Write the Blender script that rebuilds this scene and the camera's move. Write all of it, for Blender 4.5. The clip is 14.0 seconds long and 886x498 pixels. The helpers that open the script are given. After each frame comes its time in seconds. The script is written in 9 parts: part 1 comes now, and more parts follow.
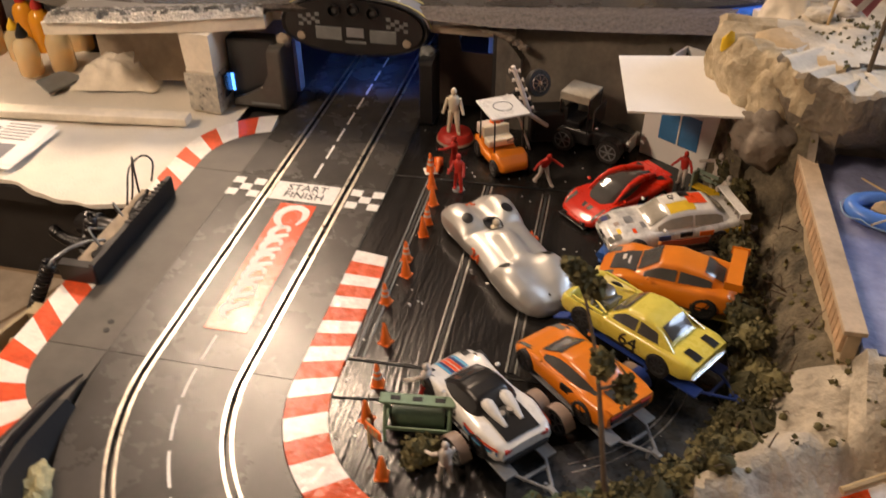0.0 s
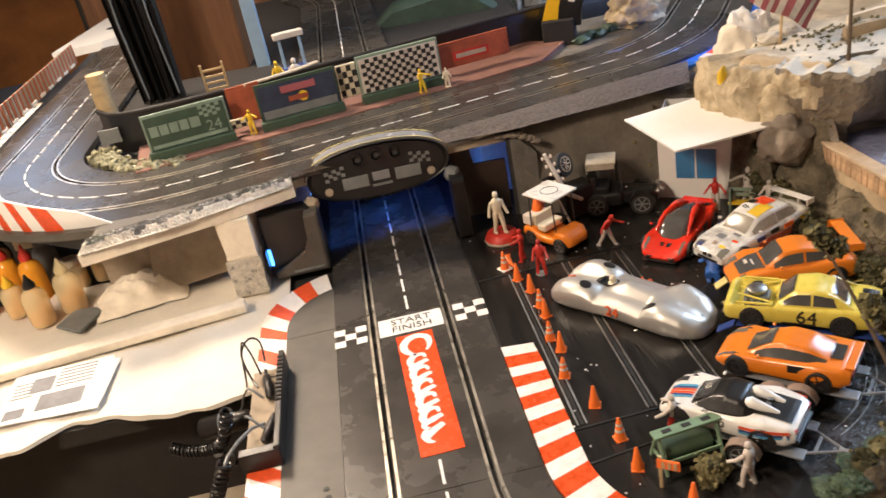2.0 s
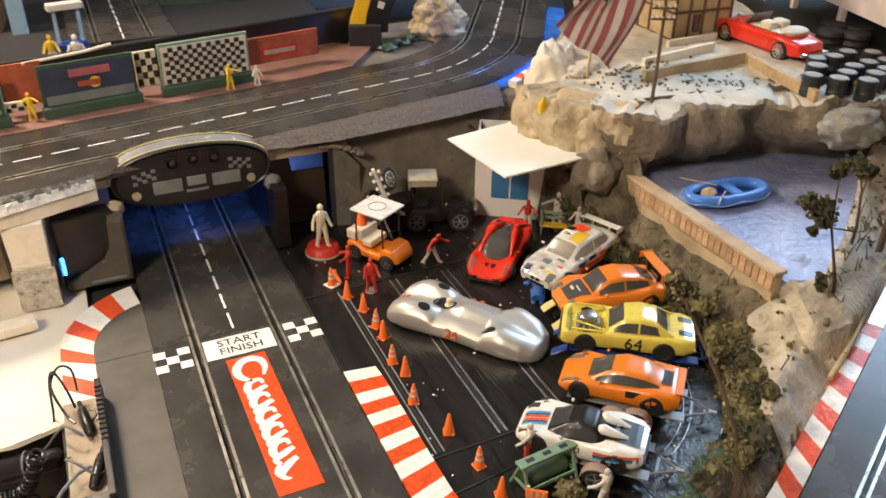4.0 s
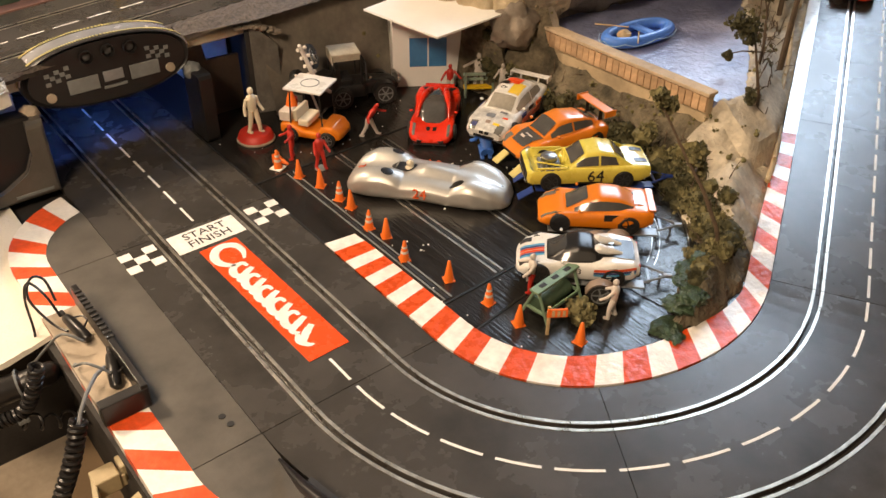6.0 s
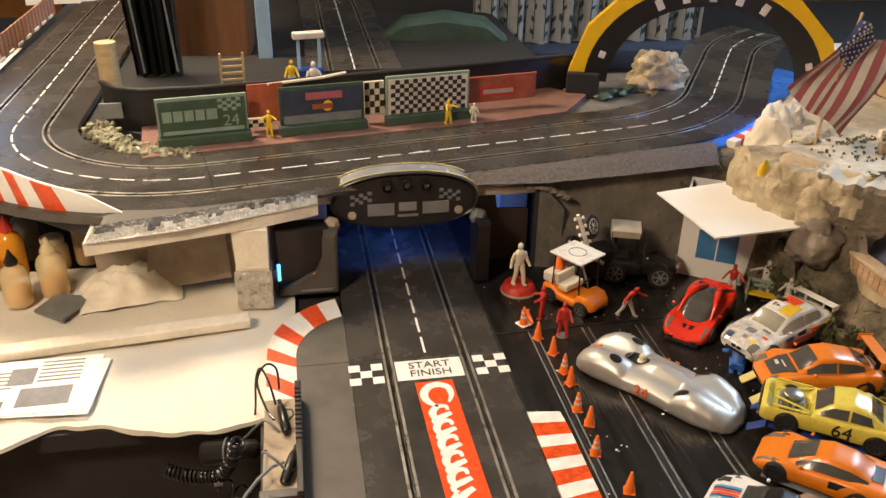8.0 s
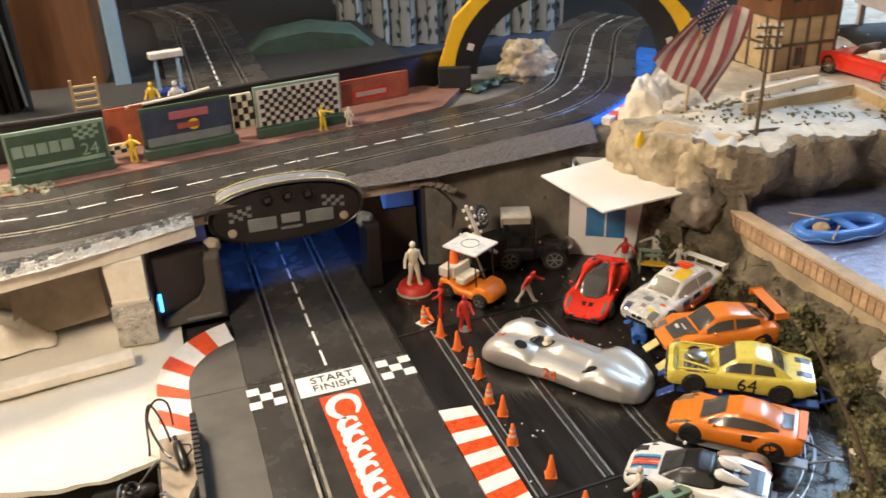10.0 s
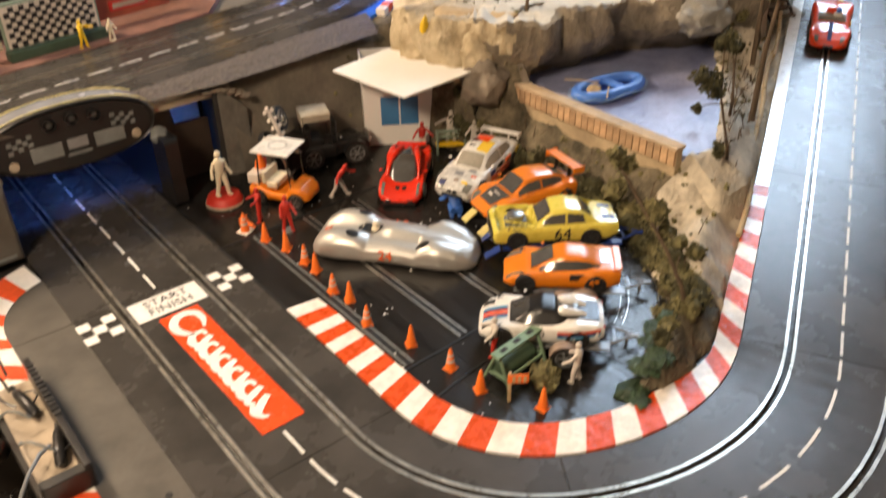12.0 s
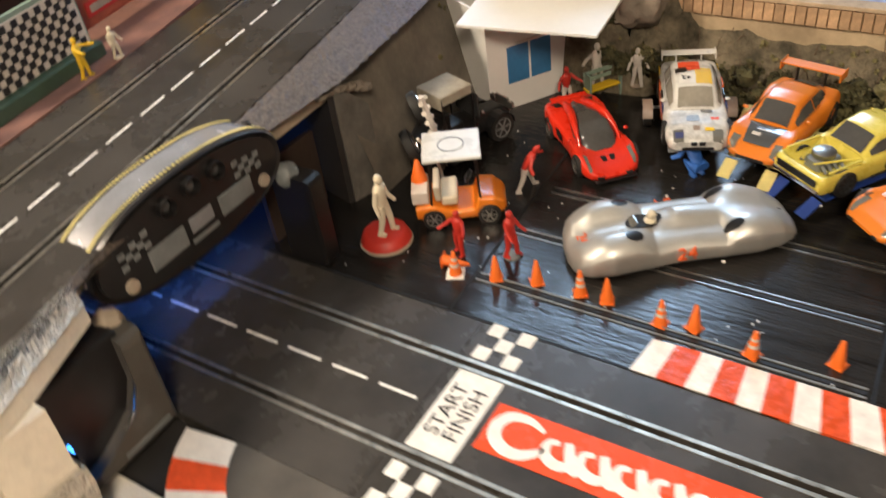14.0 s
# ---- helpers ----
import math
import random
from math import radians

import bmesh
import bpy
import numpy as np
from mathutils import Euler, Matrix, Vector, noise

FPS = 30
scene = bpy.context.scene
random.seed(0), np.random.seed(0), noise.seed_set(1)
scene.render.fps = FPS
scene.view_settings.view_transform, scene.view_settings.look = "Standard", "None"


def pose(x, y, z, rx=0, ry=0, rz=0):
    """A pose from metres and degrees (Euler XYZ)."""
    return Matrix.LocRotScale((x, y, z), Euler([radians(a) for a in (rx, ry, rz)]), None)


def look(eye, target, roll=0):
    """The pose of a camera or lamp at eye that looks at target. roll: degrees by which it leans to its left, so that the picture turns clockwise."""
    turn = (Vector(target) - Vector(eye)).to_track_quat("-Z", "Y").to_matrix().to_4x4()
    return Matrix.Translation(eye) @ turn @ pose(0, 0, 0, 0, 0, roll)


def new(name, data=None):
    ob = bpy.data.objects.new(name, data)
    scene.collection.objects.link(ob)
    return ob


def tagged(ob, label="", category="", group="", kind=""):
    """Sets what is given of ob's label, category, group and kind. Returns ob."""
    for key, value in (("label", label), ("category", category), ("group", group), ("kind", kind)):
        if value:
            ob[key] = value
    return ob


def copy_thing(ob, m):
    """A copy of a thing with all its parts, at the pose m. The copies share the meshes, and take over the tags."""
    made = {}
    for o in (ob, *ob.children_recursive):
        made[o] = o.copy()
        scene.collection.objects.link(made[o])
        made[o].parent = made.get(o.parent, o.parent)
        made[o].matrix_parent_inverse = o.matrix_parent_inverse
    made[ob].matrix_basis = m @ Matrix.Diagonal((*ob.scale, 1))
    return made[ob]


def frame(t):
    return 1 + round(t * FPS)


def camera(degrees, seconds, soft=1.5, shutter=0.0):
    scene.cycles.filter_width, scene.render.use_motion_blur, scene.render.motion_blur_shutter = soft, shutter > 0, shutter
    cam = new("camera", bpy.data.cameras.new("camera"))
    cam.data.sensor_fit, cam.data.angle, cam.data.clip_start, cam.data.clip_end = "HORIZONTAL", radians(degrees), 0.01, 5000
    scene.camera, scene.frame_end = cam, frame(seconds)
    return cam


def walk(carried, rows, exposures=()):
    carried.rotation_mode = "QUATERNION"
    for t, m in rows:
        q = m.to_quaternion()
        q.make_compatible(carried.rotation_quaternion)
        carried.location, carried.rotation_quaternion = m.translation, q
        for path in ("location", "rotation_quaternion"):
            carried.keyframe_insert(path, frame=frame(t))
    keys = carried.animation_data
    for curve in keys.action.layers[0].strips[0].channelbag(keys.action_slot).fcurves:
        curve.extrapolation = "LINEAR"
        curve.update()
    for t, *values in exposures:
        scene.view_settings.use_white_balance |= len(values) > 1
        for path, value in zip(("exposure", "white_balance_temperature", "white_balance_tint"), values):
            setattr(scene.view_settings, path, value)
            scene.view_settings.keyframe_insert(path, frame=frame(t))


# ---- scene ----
# ---------------------------------------------------------------- camera
cam = camera(55.8, 14.0, soft=1.5, shutter=0.35)
PATH = [
    (0, (0.3599, -0.8729, 0.5943), (0.0298, 0.6836, -0.6172), -0.06),
    (0.5, (0.2651, -0.9066, 0.6242), (0.0533, 0.7349, -0.4986), -1.04),
    (1, (0.2088, -0.8919, 0.5915), (0.0714, 0.792, -0.4794), -9.51),
    (1.5, (0.0586, -0.9366, 0.5856), (-0.0187, 0.7834, -0.433), -14.78),
    (2, (0.01, -0.969, 0.5773), (0.1066, 0.8094, -0.3345), -11.45),
    (2.5, (0.002, -0.9818, 0.5724), (0.1824, 0.7851, -0.3482), -7.93),
    (3, (-0.0489, -0.9799, 0.5877), (0.2879, 0.7549, -0.3485), -3.13),
    (3.5, (-0.0764, -0.937, 0.6335), (0.4572, 0.7315, -0.3313), -0.37),
    (6, (-0.2945, -0.8406, 0.5747), (0.7246, 0.4157, -0.601), 0.53),
    (6.5, (-0.2361, -0.8444, 0.6079), (0.4093, 0.6378, -0.5688), -0.04),
    (7, (-0.1732, -0.8589, 0.6276), (0.2093, 0.7824, -0.4489), 2.24),
    (7.5, (-0.1518, -0.8927, 0.6297), (0.1638, 0.8361, -0.3254), 1.18),
    (10, (-0.1328, -0.8699, 0.5944), (0.4341, 0.8266, -0.3016), -2.19),
    (10.5, (-0.1499, -0.8736, 0.6316), (0.7066, 0.6672, -0.3122), -2.76),
    (11, (-0.1757, -0.879, 0.6297), (0.8083, 0.5889, -0.3071), -1.73),
    (11.5, (-0.1886, -0.8771, 0.6332), (0.8735, 0.5331, -0.3093), -1.36),
    (12, (-0.2387, -0.8539, 0.5807), (0.8037, 0.4628, -0.5044), -1.03),
    (12.5, (-0.3251, -0.7912, 0.549), (0.6867, 0.3711, -0.7261), -0.66),
    (13, (-0.363, -0.7141, 0.5234), (0.6381, 0.4096, -0.7936), -0.83),
    (13.5, (-0.339, -0.5257, 0.5224), (0.6984, 0.566, -0.7944), -5.92),
    (14, (-0.3439, -0.2935, 0.5099), (0.9173, 0.6337, -0.7353), -8.23),
]
EXPOSURES = [(0, -0.08, 7150, 20), (0.5, 0.04, 6700, 17), (1.0, 0.22, 6650, 17), (1.5, 0.35, 6600, 17), (2.5, 0.52, 6350, 11), (3.0, 0.52, 6300, 11), (3.5, 0.47, 6200, 9), (6.0, 0.3, 7250, 14), (6.5, 0.4, 6800, 12), (7.0, 0.2, 6900, 13), (7.5, 0.17, 6900, 12), (10.0, 0.42, 6200, 9), (10.5, 0.4, 6200, 8), (11.0, 0.5, 6450, 9), (11.5, 0.46, 6700, 10), (12.0, 0.38, 7100, 13), (12.5, 0.31, 7350, 15), (13.5, 0.22, 6900, 13), (14, 0.22, 6300, 9)]
walk(cam, [(t, look(eye, target, roll)) for t, eye, target, roll in PATH], EXPOSURES)

# ---------------------------------------------------------------- light
world = bpy.data.worlds.new("room_air")
scene.world = world
world.use_nodes = True
world.node_tree.nodes["Background"].inputs[0].default_value = (1.0, 0.8, 0.6, 1)
world.node_tree.nodes["Background"].inputs[1].default_value = 0.008


def area_lamp(name, eye, target, w, h, watts, colour, shape="RECTANGLE"):
    data = bpy.data.lights.new(name, "AREA")
    data.shape, data.size, data.size_y, data.energy, data.color = shape, w, h, watts, colour
    ob = new(name, data)
    ob.matrix_world = look(eye, target)
    return ob


WARM, DAY, LED_BLUE = (1.0, 0.815, 0.605), (0.54, 0.75, 1.0), (0.07, 0.24, 1.0)
area_lamp("ceiling_lamp_light", (-0.62, 0.95, 1.36), (-0.2, 0.2, 0.0), 0.34, 0.34, 37, WARM)
# added fill from the front left, no such lamp known; brightens front faces
area_lamp("front_fill_light", (-0.9, -0.72, 1.2), (-0.2, 0.1, 0.0), 0.3, 0.3, 18, WARM)
area_lamp("window_light", (2.74, 0.9, 1.65), (0.5, -0.1, 0.0), 1.1, 1.0, 50, DAY)
area_lamp("tunnel_led_light", (0.0, 0.25, 0.119), (0.0, 0.4, 0.0), 0.17, 0.02, 1.2, LED_BLUE)
area_lamp("water_led_light", (0.66, 0.345, 0.2), (0.55, 0.42, 0.15), 0.05, 0.03, 0.5, LED_BLUE)


# ---------------------------------------------------------------- materials
def mat(name, col, rough=0.5, metal=0.0, var=0.18, scale=30.0, bump=0.08, bscale=260.0, coat=0.0, col2=None, stretch=None, spec=0.5, rvar=0.12, island=0.0, depth=0.002):
    m = bpy.data.materials.new(name)
    m.use_nodes = True
    nt = m.node_tree
    n, link = nt.nodes, nt.links.new
    b = n["Principled BSDF"]
    tc = n.new("ShaderNodeTexCoord")
    mp = n.new("ShaderNodeMapping")
    if stretch:
        mp.inputs["Scale"].default_value = stretch
    link(tc.outputs["Object"], mp.inputs[0])
    big = n.new("ShaderNodeTexNoise")
    big.inputs["Scale"].default_value, big.inputs["Detail"].default_value, big.inputs["Roughness"].default_value = scale, 6, 0.62
    link(mp.outputs[0], big.inputs["Vector"])
    fine = n.new("ShaderNodeTexNoise")
    fine.inputs["Scale"].default_value, fine.inputs["Detail"].default_value = bscale, 4
    link(mp.outputs[0], fine.inputs["Vector"])
    ramp = n.new("ShaderNodeValToRGB")
    lo = [max(c * (1 - var), 0) for c in col]
    hi = col2 if col2 else [min(c * (1 + var), 1) for c in col]
    ramp.color_ramp.elements[0].position, ramp.color_ramp.elements[1].position = 0.32, 0.68
    ramp.color_ramp.elements[0].color, ramp.color_ramp.elements[1].color = (*lo, 1), (*hi, 1)
    link(big.outputs["Fac"], ramp.inputs[0])
    hsv = n.new("ShaderNodeHueSaturation")
    val = n.new("ShaderNodeMapRange")
    val.inputs["To Min"].default_value, val.inputs["To Max"].default_value = 1 - var * 0.6, 1 + var * 0.6
    link(fine.outputs["Fac"], val.inputs["Value"])
    link(ramp.outputs[0], hsv.inputs["Color"])
    last = val.outputs[0]
    if island:
        info = n.new("ShaderNodeObjectInfo")
        iv = n.new("ShaderNodeMapRange")
        iv.inputs["To Min"].default_value, iv.inputs["To Max"].default_value = 1 - island, 1 + island
        link(info.outputs["Random"], iv.inputs["Value"])
        mul = n.new("ShaderNodeMath")
        mul.operation = "MULTIPLY"
        link(iv.outputs[0], mul.inputs[0]), link(last, mul.inputs[1])
        last = mul.outputs[0]
    link(last, hsv.inputs["Value"])
    link(hsv.outputs[0], b.inputs["Base Color"])
    rr = n.new("ShaderNodeMapRange")
    rr.inputs["To Min"].default_value, rr.inputs["To Max"].default_value = max(rough - rvar, 0.02), min(rough + rvar, 1)
    link(big.outputs["Fac"], rr.inputs["Value"])
    link(rr.outputs[0], b.inputs["Roughness"])
    b.inputs["Metallic"].default_value = metal
    b.inputs["Specular IOR Level"].default_value = spec
    b.inputs["Coat Weight"].default_value = coat
    b.inputs["Coat Roughness"].default_value = 0.08
    if bump:
        bp = n.new("ShaderNodeBump")
        bp.inputs["Strength"].default_value, bp.inputs["Distance"].default_value = bump, depth
        link(fine.outputs["Fac"], bp.inputs["Height"])
        link(bp.outputs[0], b.inputs["Normal"])
    return m


def paint(name, col, rough=0.28, coat=0.6, var=0.05, bump=0.0):
    return mat(name, col, rough, 0.0, var, 60, bump, 400, coat, rvar=0.05)


def glow(name, col, power):
    m = mat(name, col, 0.4, var=0.02, bump=0)
    b = m.node_tree.nodes["Principled BSDF"]
    b.inputs["Emission Color"].default_value = (*col, 1)
    b.inputs["Emission Strength"].default_value = power
    return m


def clear(name, tint, rough=0.05, alpha=0.35):
    """Tinted clear plastic."""
    m = bpy.data.materials.new(name)
    m.use_nodes = True
    b = m.node_tree.nodes["Principled BSDF"]
    b.inputs["Base Color"].default_value = (*tint, 1)
    b.inputs["Roughness"].default_value = rough
    b.inputs["Alpha"].default_value = alpha
    b.inputs["IOR"].default_value = 1.45
    return m


M_TRACK = mat("track_plastic", (0.05, 0.0445, 0.039), 0.27, var=0.4, scale=11, bump=0.25, bscale=900, rvar=0.12, depth=0.0006, spec=0.42)
M_BORDER = mat("border_plastic", (0.075, 0.065, 0.053), 0.5, var=0.3, scale=22, bump=0.2, bscale=900, depth=0.0006)
M_PARK = mat("park_surface", (0.014, 0.0125, 0.0115), 0.18, var=0.5, scale=60, bump=0.85, bscale=300, rvar=0.12, depth=0.001, stretch=(1, 0.1, 1))
M_WET = mat("wet_black_paint", (0.03, 0.032, 0.034), 0.2, var=0.5, scale=60, bump=1.0, bscale=230, rvar=0.1, depth=0.0014, spec=0.6, coat=0.15)
M_DARKBOARD = mat("dark_brown_board", (0.036, 0.024, 0.018), 0.5, var=0.4, scale=14)
M_RAIL = mat("rail_steel", (0.72, 0.67, 0.58), 0.3, 0.92, var=0.3, scale=50, bump=0.05)
M_SLOT = mat("slot_black", (0.006, 0.006, 0.006), 0.6, bump=0)
M_WHITE = mat("white_marking", (0.78, 0.75, 0.7), 0.5, var=0.1, scale=80)
M_KWHITE = mat("kerb_white", (0.8, 0.74, 0.66), 0.36, var=0.1, scale=60, bump=0.3, bscale=180)
M_KRED = mat("kerb_red", (0.72, 0.085, 0.022), 0.34, var=0.22, scale=60, bump=0.3, bscale=180)
M_KWHITE_G = mat("gloss_kerb_white", (0.8, 0.74, 0.68), 0.24, var=0.14, scale=90, bump=0.45, bscale=120, rvar=0.1)
M_KRED_G = mat("gloss_kerb_red", (0.64, 0.075, 0.015), 0.28, var=0.2, scale=90, bump=0.6, bscale=120, rvar=0.12, spec=0.3)
M_LOGO = mat("sign_red", (0.82, 0.08, 0.018), 0.27, var=0.06)
M_BLACK = mat("black_plastic", (0.012, 0.011, 0.011), 0.33, var=0.2, bump=0.1, bscale=500)
M_BLACK_MATT = mat("black_matt", (0.018, 0.016, 0.015), 0.7, var=0.3, bump=0.15)
M_RUBBER = mat("tyre_rubber", (0.016, 0.015, 0.014), 0.65, var=0.25)
M_STEEL = mat("dull_steel", (0.45, 0.43, 0.4), 0.38, 1.0, var=0.2)
M_CHROME = mat("bright_chrome", (0.75, 0.73, 0.7), 0.16, 1.0, var=0.1, bump=0)
M_GREYPL = mat("grey_plastic", (0.17, 0.18, 0.18), 0.45)
M_CLOTH = mat("white_cloth", (0.7, 0.65, 0.56), 0.9, var=0.07, scale=9, bump=0.55, bscale=330, depth=0.002)
M_FOAM = mat("foam_board", (0.79, 0.71, 0.58), 0.8, var=0.12, scale=25, bump=0.4, bscale=140)
M_PLASTER = mat("plaster_wall", (0.38, 0.31, 0.235), 0.85, var=0.25, scale=14, bump=0.5, bscale=90)
M_TAN = mat("tan_rock", (0.47, 0.36, 0.23), 0.85, var=0.25, scale=18, bump=0.7, bscale=110)
M_ROCK = mat("grey_rock", (0.2, 0.165, 0.13), 0.85, var=0.35, scale=16, bump=0.9, bscale=90, depth=0.004)
M_SAND = mat("sand_bank", (0.6, 0.53, 0.42), 0.9, var=0.28, scale=26, bump=0.8, bscale=150, depth=0.004)
M_SNOW = mat("white_plaster", (0.58, 0.54, 0.46), 0.85, var=0.16, scale=24, bump=0.6, bscale=130)
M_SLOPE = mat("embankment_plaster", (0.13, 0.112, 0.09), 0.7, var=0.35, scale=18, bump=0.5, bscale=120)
M_DARKGRAVEL = mat("dark_gravel", (0.15, 0.122, 0.1), 0.5, 0.0, var=0.6, scale=260, bump=1.0, bscale=700, depth=0.004, spec=0.35, rvar=0.3)
M_FOIL = mat("silver_gravel", (0.2, 0.19, 0.17), 0.26, 0.6, var=0.6, scale=120, bump=1.0, bscale=420, depth=0.006)
M_WATER = mat("pond_resin", (0.24, 0.28, 0.52), 0.36, var=0.3, scale=16, bump=0.9, bscale=100, col2=(0.38, 0.41, 0.6), rvar=0.1, depth=0.003)
M_BLUEWATER = mat("blue_resin", (0.04, 0.17, 0.6), 0.2, var=0.4, scale=30, bump=0.9, bscale=90, depth=0.003)
M_BRICK = mat("clay_brick", (0.5, 0.325, 0.19), 0.8, var=0.25, scale=60, bump=0.4, bscale=300, island=0.22)
M_MORTAR = mat("mortar", (0.5, 0.38, 0.26), 0.9, var=0.2)
M_WOOD = mat("light_wood", (0.5, 0.36, 0.19), 0.6, var=0.2, scale=8, stretch=(1, 14, 14), bump=0.2)
M_DARKWOOD = mat("brown_wood", (0.16, 0.068, 0.028), 0.5, var=0.3, scale=5, stretch=(10, 10, 1), bump=0.2)
M_BARK = mat("twig_bark", (0.12, 0.082, 0.052), 0.8, var=0.3, scale=60, bump=0.5)
M_MOSS = mat("olive_moss", (0.125, 0.112, 0.045), 0.9, var=0.45, scale=90, bump=0.6, col2=(0.25, 0.215, 0.095))
M_MOSS_DARK = mat("dark_moss", (0.05, 0.05, 0.02), 0.9, var=0.5, scale=90, bump=0.6, col2=(0.11, 0.098, 0.042))
M_ORANGE = paint("orange_paint", (0.74, 0.2, 0.012), 0.34, 0.35)
M_ORANGE_MATT = mat("cone_orange", (0.86, 0.17, 0.02), 0.45, var=0.08)
M_RED = paint("red_paint", (0.7, 0.03, 0.01))
M_SLOTRED = paint("slot_car_red", (0.8, 0.06, 0.012))
M_YELLOW = paint("yellow_paint", (0.72, 0.6, 0.1))
M_WHITEP = paint("white_paint", (0.74, 0.72, 0.68))
M_SILVER = mat("silver_paint", (0.56, 0.545, 0.51), 0.44, 0.6, var=0.06, scale=40, bump=0.0, coat=0.4, rvar=0.05)
M_GLASS = mat("dark_glazing", (0.05, 0.05, 0.05), 0.14, var=0.1, bump=0, coat=0.5)
M_SCREEN = mat("cloudy_screen", (0.3, 0.275, 0.23), 0.2, var=0.25, bump=0, coat=0.5)
M_CANOPY = mat("smoked_canopy", (0.075, 0.073, 0.07), 0.13, var=0.2, bump=0, coat=0.6)
M_GLASS_L = mat("clear_glazing", (0.15, 0.145, 0.13), 0.14, var=0.15, bump=0, coat=0.5)
M_BLUE = mat("blue_plastic", (0.02, 0.05, 0.24), 0.35, var=0.2)
M_BOATBLUE = mat("boat_blue", (0.08, 0.23, 0.7), 0.35, var=0.15)
M_GREEN = mat("green_board", (0.045, 0.078, 0.05), 0.5, var=0.2)
M_GREEN_L = mat("pale_green", (0.22, 0.29, 0.23), 0.55, var=0.15)
M_REDBRICK = mat("red_board", (0.35, 0.08, 0.035), 0.7, var=0.25)
M_PAVE_RED = mat("red_pavement", (0.2, 0.095, 0.068), 0.75, var=0.25, scale=26, bump=0.3)
M_CREAM = mat("cream_figure", (0.68, 0.6, 0.45), 0.6, var=0.08)
M_FIGRED = mat("figure_red", (0.5, 0.03, 0.018), 0.5, var=0.15)
M_FIGWHITE = mat("figure_white", (0.62, 0.56, 0.5), 0.6, var=0.15)
M_FIGYELLOW = mat("figure_yellow", (0.75, 0.48, 0.02), 0.5, var=0.15)
M_FIGBLUE = mat("figure_blue", (0.035, 0.13, 0.46), 0.5, var=0.15)
M_CARD = mat("white_card", (0.82, 0.8, 0.76), 0.6, var=0.04, scale=12)
M_PAPER = mat("printed_paper", (0.78, 0.76, 0.74), 0.7, var=0.04)
M_INK = mat("grey_ink", (0.2, 0.2, 0.21), 0.7)
M_WINBLUE = mat("window_blue", (0.05, 0.2, 0.42), 0.4, var=0.15)
M_LED = glow("blue_led", (0.05, 0.3, 1.0), 6.0)
M_CLAMP = mat("clamp_plastic", (0.4, 0.32, 0.19), 0.45, var=0.12)
M_ORANGERED = mat("number_red", (0.7, 0.12, 0.03), 0.5)
M_OCHRE = mat("ochre_plaster", (0.36, 0.26, 0.13), 0.6, var=0.3, scale=22, bump=0.8, bscale=120, col2=(0.62, 0.52, 0.36), depth=0.004)
M_LIGHT_BOARD = mat("shelf_board", (0.21, 0.14, 0.08), 0.7, var=0.15, scale=6, bump=0.2)
M_FLOOR = mat("floor_boards", (0.14, 0.09, 0.055), 0.5, var=0.25, scale=5)
M_WALL = mat("room_wall", (0.42, 0.315, 0.22), 0.8, var=0.15, scale=3)
M_CEIL = mat("ceiling_paint", (0.7, 0.64, 0.54), 0.85, var=0.06, scale=3)
M_CURTAIN = mat("curtain_cloth", (0.42, 0.44, 0.45), 0.9, var=0.15, scale=12)
M_NAVY = mat("navy_cloth", (0.03, 0.04, 0.07), 0.85, var=0.3)
M_TEAL = mat("dark_green_vinyl", (0.045, 0.08, 0.065), 0.45, var=0.25)
M_AMBER = clear("amber_glue", (0.85, 0.36, 0.03), 0.2, 0.85)
M_BOTTLE = clear("milky_bottle", (0.95, 0.82, 0.5), 0.25, 0.42)
M_YCAP = mat("yellow_cap", (0.8, 0.5, 0.03), 0.4)
M_LEG = mat("leg_plastic", (0.085, 0.077, 0.066), 0.36, var=0.2, bump=0.1, bscale=500)
M_DRUM = mat("drum_black", (0.03, 0.032, 0.034), 0.4, var=0.3)
M_FLAGRED = mat("flag_red", (0.36, 0.1, 0.115), 0.8, var=0.1)
M_FLAGBLUE = mat("flag_blue", (0.045, 0.055, 0.16), 0.8, var=0.1)
M_ARCHYEL = mat("arch_yellow", (0.85, 0.5, 0.01), 0.4, var=0.08)
M_STUCCO = mat("house_stucco", (0.48, 0.36, 0.2), 0.8, var=0.2)
M_PINKWHITE = mat("facade_white", (0.72, 0.62, 0.58), 0.7, var=0.1)
M_GREYBLUE = mat("grey_blue_wall", (0.2, 0.27, 0.31), 0.6, var=0.2)
M_TRAILGREY = mat("trailer_grey", (0.3, 0.31, 0.32), 0.4, 0.4, var=0.2)
M_GREENPL = mat("army_green", (0.06, 0.1, 0.06), 0.5, var=0.25)
M_LTBLUE = mat("light_blue_panel", (0.3, 0.45, 0.62), 0.6, var=0.1)
M_BLACKTAPE = mat("tape_black", (0.02, 0.02, 0.02), 0.4)
M_TAPEYEL = mat("tape_yellow", (0.62, 0.53, 0.2), 0.4)
M_TAPESIL = mat("tape_silver", (0.55, 0.56, 0.6), 0.25, 0.6, var=0.15)
M_SPONGE = mat("dry_sponge", (0.5, 0.45, 0.25), 0.9, var=0.25, scale=60, bump=0.8, bscale=300, depth=0.003)
M_PALEROCK = mat("pale_rock", (0.34, 0.32, 0.28), 0.8, var=0.35, scale=30, bump=0.8, bscale=90, depth=0.004)
M_CANVAS = mat("jeep_canvas", (0.34, 0.3, 0.235), 0.85, var=0.25, scale=40, bump=0.2)
